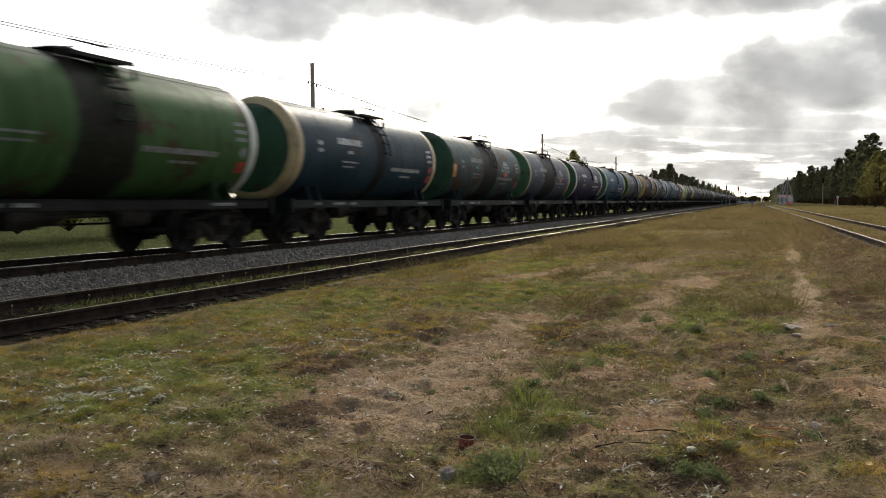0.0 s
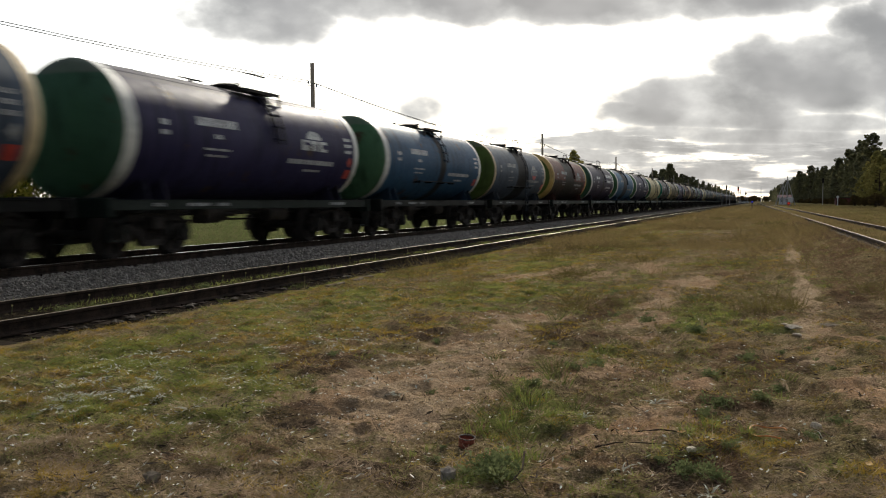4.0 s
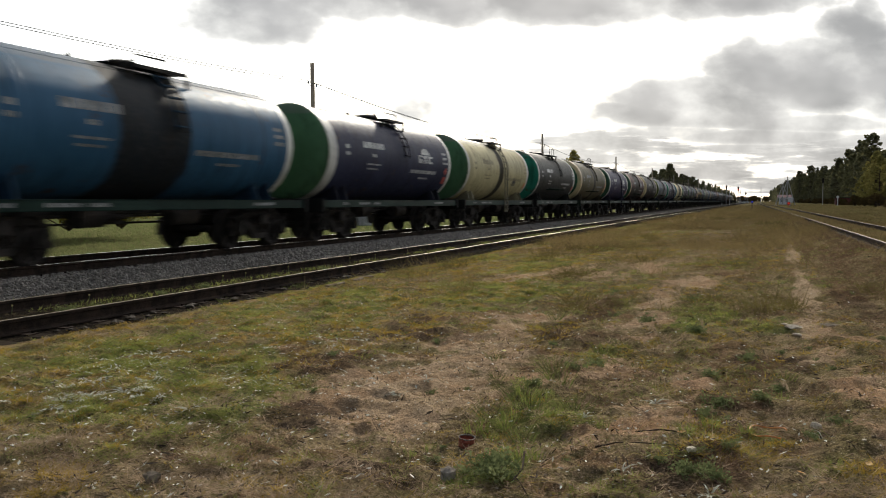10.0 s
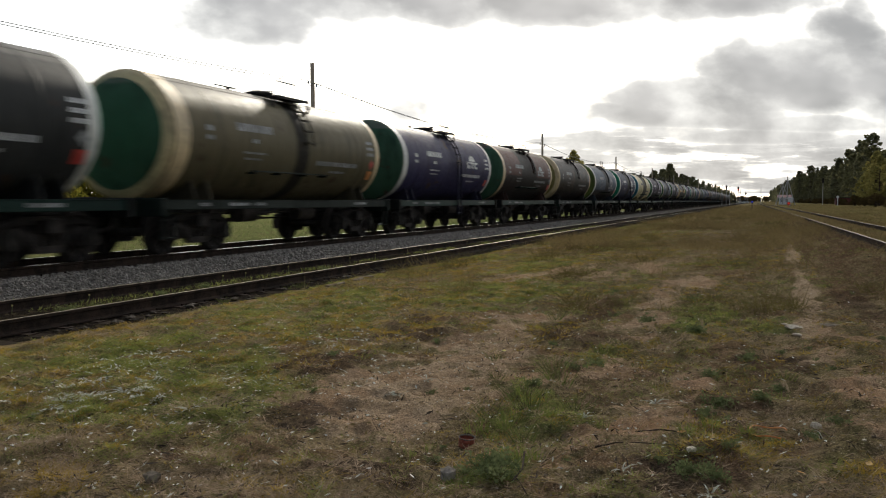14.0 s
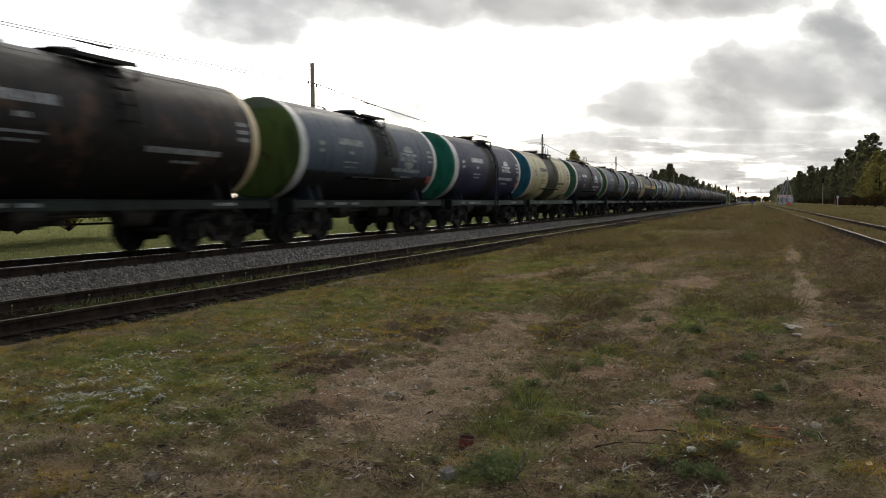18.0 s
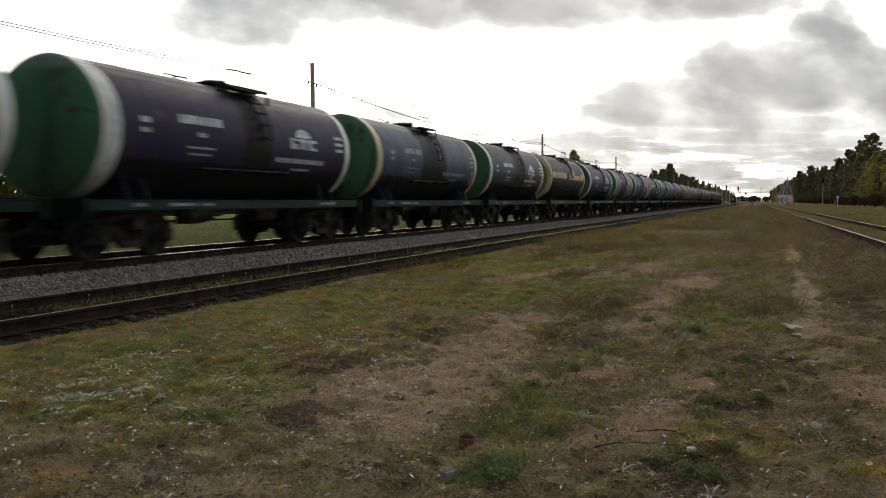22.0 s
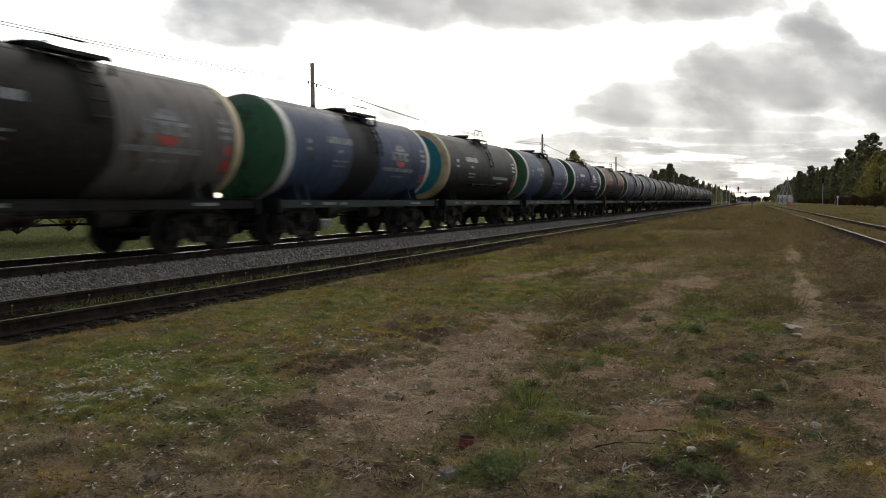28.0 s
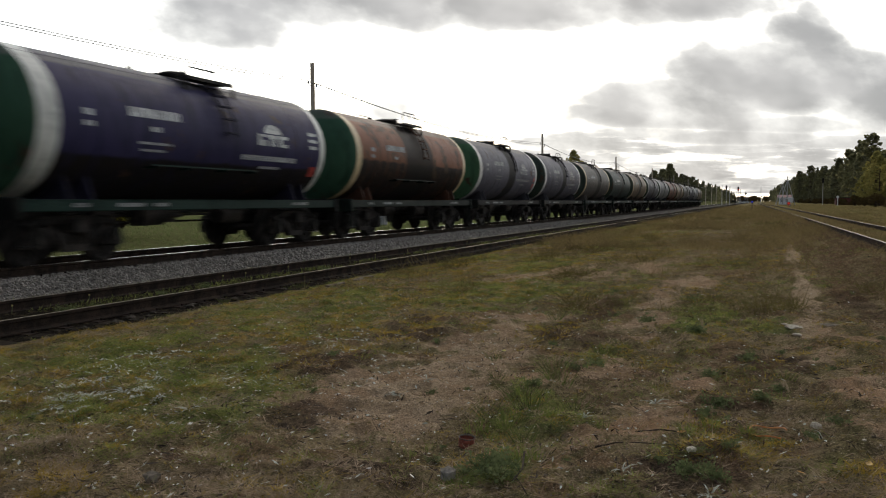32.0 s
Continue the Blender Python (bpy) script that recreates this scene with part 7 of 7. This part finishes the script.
def chips(name, label, material, pts, rng, size):
    n = len(pts)
    base = np.array([(1, 0, 0.1), (-0.3, 0.8, 0.2), (-0.9, -0.2, 0.1), (0.1, -0.7, 0.15), (0, 0, 0.55)])
    tri = np.array([(0, 1, 4), (1, 2, 4), (2, 3, 4), (3, 0, 4)])
    s = size[0] + (size[1] - size[0]) * rng.uniform(0, 1, n) ** 3
    shape = base[None] * rng.uniform(0.6, 1.3, (n, 5, 3))
    t = rng.uniform(0, 6.28, n)
    c, q = np.cos(t)[:, None], np.sin(t)[:, None]
    v = np.stack([shape[..., 0] * c - shape[..., 1] * q, shape[..., 0] * q + shape[..., 1] * c, shape[..., 2]], -1) * s[:, None, None]
    z = heights(pts[:, 0], pts[:, 1])
    v += np.concatenate([pts, z[:, None]], 1)[:, None, :]
    f = (tri[None] + (np.arange(n) * 5)[:, None, None]).reshape(-1, 3)
    tagged(mesh_from_arrays(name, v.reshape(-1, 3), f, material), label, "litter", kind="stuff")


pts, rng = scatter(2600, 61, 2.7, 16, -6.8, 1.6, lambda x, y: 0.08 + 0.92 * np.clip(1.3 - np.hypot((x + 2.9) / 1.6, (y - 5.6) / 2.2), 0, 1) * clumps(x, y, 71, -0.3, 0.5))
chips("pale_chips", "scattered pale chips of stone and bark", M_CHIPS, pts, rng, (0.002, 0.013))
pts, rng = scatter(12000, 62, 2.6, 25, -6.8, 2.0, lambda x, y: 0.25 + 0.75 * np.maximum(*bare_ground(x, y)))
chips("pebbles", "small brown pebbles and crumbs of earth", M_PEBBLE, pts, rng, (0.003, 0.015))


# ---- along the siding: yellow flower heads and a rotten plank ----
flower = thing("yellow_flower", "pale yellow flower head on a short stalk beside the rail", "flower", "flowers along the siding")
bm = bmesh.new()
add_rod(bm, (0, 0, 0), (0.01, 0, 0.10), 0.004, 5)
part("stalk", bm, M_WEED, flower)
bm = bmesh.new()
add_stone(bm, 0.01, 0, 0.115, 0.026, rs, 0.9)
part("flower_head", bm, surface("yellow_petals", (0.42, 0.34, 0.09), (0.55, 0.46, 0.16), 0.8), flower)
spots_f = [(-9.58, 8.7), (-9.56, 10.1), (-9.6, 13.6), (-9.55, 14.3), (-9.58, 16.0), (-9.6, 19.0), (-9.55, 20.4), (-9.6, 22.7), (-9.57, 28.0), (-9.6, 33.0)]
for i, (x, y) in enumerate(spots_f):
    m = pose(x, y, ground_z(x, y) - 0.005, 0, 0, 40 * i)
    if i == 0:
        flower.matrix_basis = m
    else:
        copy_thing(flower, m)
for x, y, ln, turn in ((-7.15, 13.6, 0.55, 81), (-7.05, 14.3, 0.4, 96), (-7.2, 14.9, 0.35, 60)):
    bm = bmesh.new()
    add_box(bm, -ln / 2, ln / 2, -0.05, 0.05, -0.02, 0.022, 0.008)
    ob = finish("plank", bm, M_PEBBLE)
    ob.matrix_basis = pose(x, y, ground_z(x, y) + 0.012, 3, -2, turn)
    tagged(ob, "rotten grey-brown plank lying beside the siding", "plank", "planks beside the siding")


def fallen_leaves(name, label, material, pts, rng, length, width):
    """Flat slips lying at all angles, slightly tilted."""
    n = len(pts)
    t, ln = rng.uniform(0, 6.28, n), rng.uniform(length[0], length[1], n)
    w = width * rng.uniform(0.6, 1.5, n)
    a = np.stack([np.cos(t) * ln, np.sin(t) * ln, rng.normal(0.1, 0.25, n) * ln], 1)
    b = np.stack([-np.sin(t) * w, np.cos(t) * w, rng.normal(0, 0.4, n) * w], 1)
    p = np.stack([pts[:, 0], pts[:, 1], heights(pts[:, 0], pts[:, 1]) + 0.012], 1)
    v = np.stack([p - a, p + b, p + a, p - b], 1)
    f = np.arange(n)[:, None] * 4 + np.arange(4)[None]
    tagged(mesh_from_arrays(name, v.reshape(-1, 3), f, material), label, "litter", kind="stuff")


pts, rng = scatter(20000, 63, 2.6, 20, -7.0, 1.8, lambda x, y: 0.3 + 0.7 * clumps(x, y, 81, -0.2, 0.4))
fallen_leaves("straw_litter", "short pale straws lying on the turf", M_DRY, pts, rng, (0.010, 0.050), 0.0017)
pts, rng = scatter(4600, 64, 2.6, 14, -6.5, 0.4, lambda x, y: 0.005 + 0.99 * np.maximum(np.maximum(np.clip(1.35 - np.hypot((x + 4.25) / 0.6, (y - 4.7) / 0.55), 0, 1), 0.3 * np.clip(1.3 - np.hypot((x + 3.95) / 0.5, (y - 7.1) / 0.8), 0, 1)), 0.12 * np.clip(1.3 - np.hypot((x + 4.4) / 1.6, (y - 5.8) / 1.8), 0, 1)) * clumps(x, y, 91, 0.2, 0.45))
fallen_leaves("silvery_leaves", "silvery grey leaves lying in the grass", M_GREYLEAF, pts, rng, (0.007, 0.026), 0.0055)
# leaf scraps whose painted white also imitates sun glints
pts, rng = scatter(900, 68, 2.8, 16, -6.5, 1.7, lambda x, y: 0.10 + 0.9 * np.clip((-1.4 - x) / 2.0, 0, 1) * clumps(x * 0.6, y * 0.6, 99, 0.0, 0.4))
fallen_leaves("white_scraps", "bleached white scraps of leaf on grass and sand", M_FLECK, pts, rng, (0.006, 0.019), 0.0055)


pts, rng = scatter(10000, 65, 2.6, 18, -7.0, 1.9, lambda x, y: 0.2 + 0.8 * clumps(x, y, 95, -0.2, 0.4))
fallen_leaves("twig_litter", "dark broken twigs and dead leaves on the ground", M_BARK, pts, rng, (0.008, 0.045), 0.0035)
pts, rng = scatter(5000, 66, 2.6, 16, -7.0, 1.9, lambda x, y: 0.3 + 0.7 * clumps(x, y, 97, -0.2, 0.4))
fallen_leaves("brown_leaves", "curled brown leaves lying on the ground", M_TALL, pts, rng, (0.006, 0.022), 0.008)

# dark clods and broken sleeper ends along the siding
clod_m = surface("dark_clod", (0.022, 0.018, 0.014), (0.06, 0.046, 0.032), 0.9, 0, 12, 60, 0.5, per_object=True, spec=0.1)
for i in range(34):
    bm = bmesh.new()
    s = rs.uniform(0.035, 0.10)
    add_stone(bm, 0, 0, 0, s, rs, 0.6)
    ob = finish("clod", bm, clod_m)
    y = 7.2 * math.exp(rs.uniform(0, 1.2))
    x = rs.uniform(-7.95, -7.5)
    ob.matrix_basis = pose(x, y, ground_z(x, y) + s * 0.2, 0, 0, rs.uniform(0, 360))
    tagged(ob, "dark clod of earth beside the siding rail", "clod", "clods beside the siding")
for i in range(26):
    place(tuft if i % 3 else low, rs.uniform(-9.5, -7.4), 8 * math.exp(rs.uniform(0, 1.3)), rs.uniform(0.4, 0.9))


# ---- what moves ----
def motions():
    times = [0, 1 / 30, 2 / 30] + list(range(1, 32)) + [32 - 2 / 30, 32 - 1 / 30, 32]
    start = pose(0, 0, EYE_Z, 0, 0, YAW)
    drift = ASIDE * -94 + FORE * 57
    walk(cloud_layer, [(t, Matrix.Translation(drift * (t / 32)) @ start) for t in times])
    for k, car in enumerate(cars):
        y0 = TRAIN_Y + (k - 1) * CAR_PITCH
        walk(car, [(t, pose(MAIN_C, y0 - CAR_PITCH * cars_gone(t), MAIN_Z)) for t in times])
    # wheels roll while their car passes
    for ws, k, along, dy in wheel_sets:
        y0 = TRAIN_Y + (k - 1) * CAR_PITCH + along
        rows, last = [], None
        for i in range(0, 481):
            t = i / 15
            run = CAR_PITCH * cars_gone(t)
            if 5.0 < y0 - run < 34.0:
                turn = math.degrees(run / 0.478)
                rows.append((t, pose(0, dy, 0.478, turn % 360)))
        if not rows:
            continue
        if rows[0][0] > 0:
            rows.insert(0, (0, rows[0][1]))
        if rows[-1][0] < 32:
            rows.append((32, rows[-1][1]))
        walk(ws, rows)


motions()
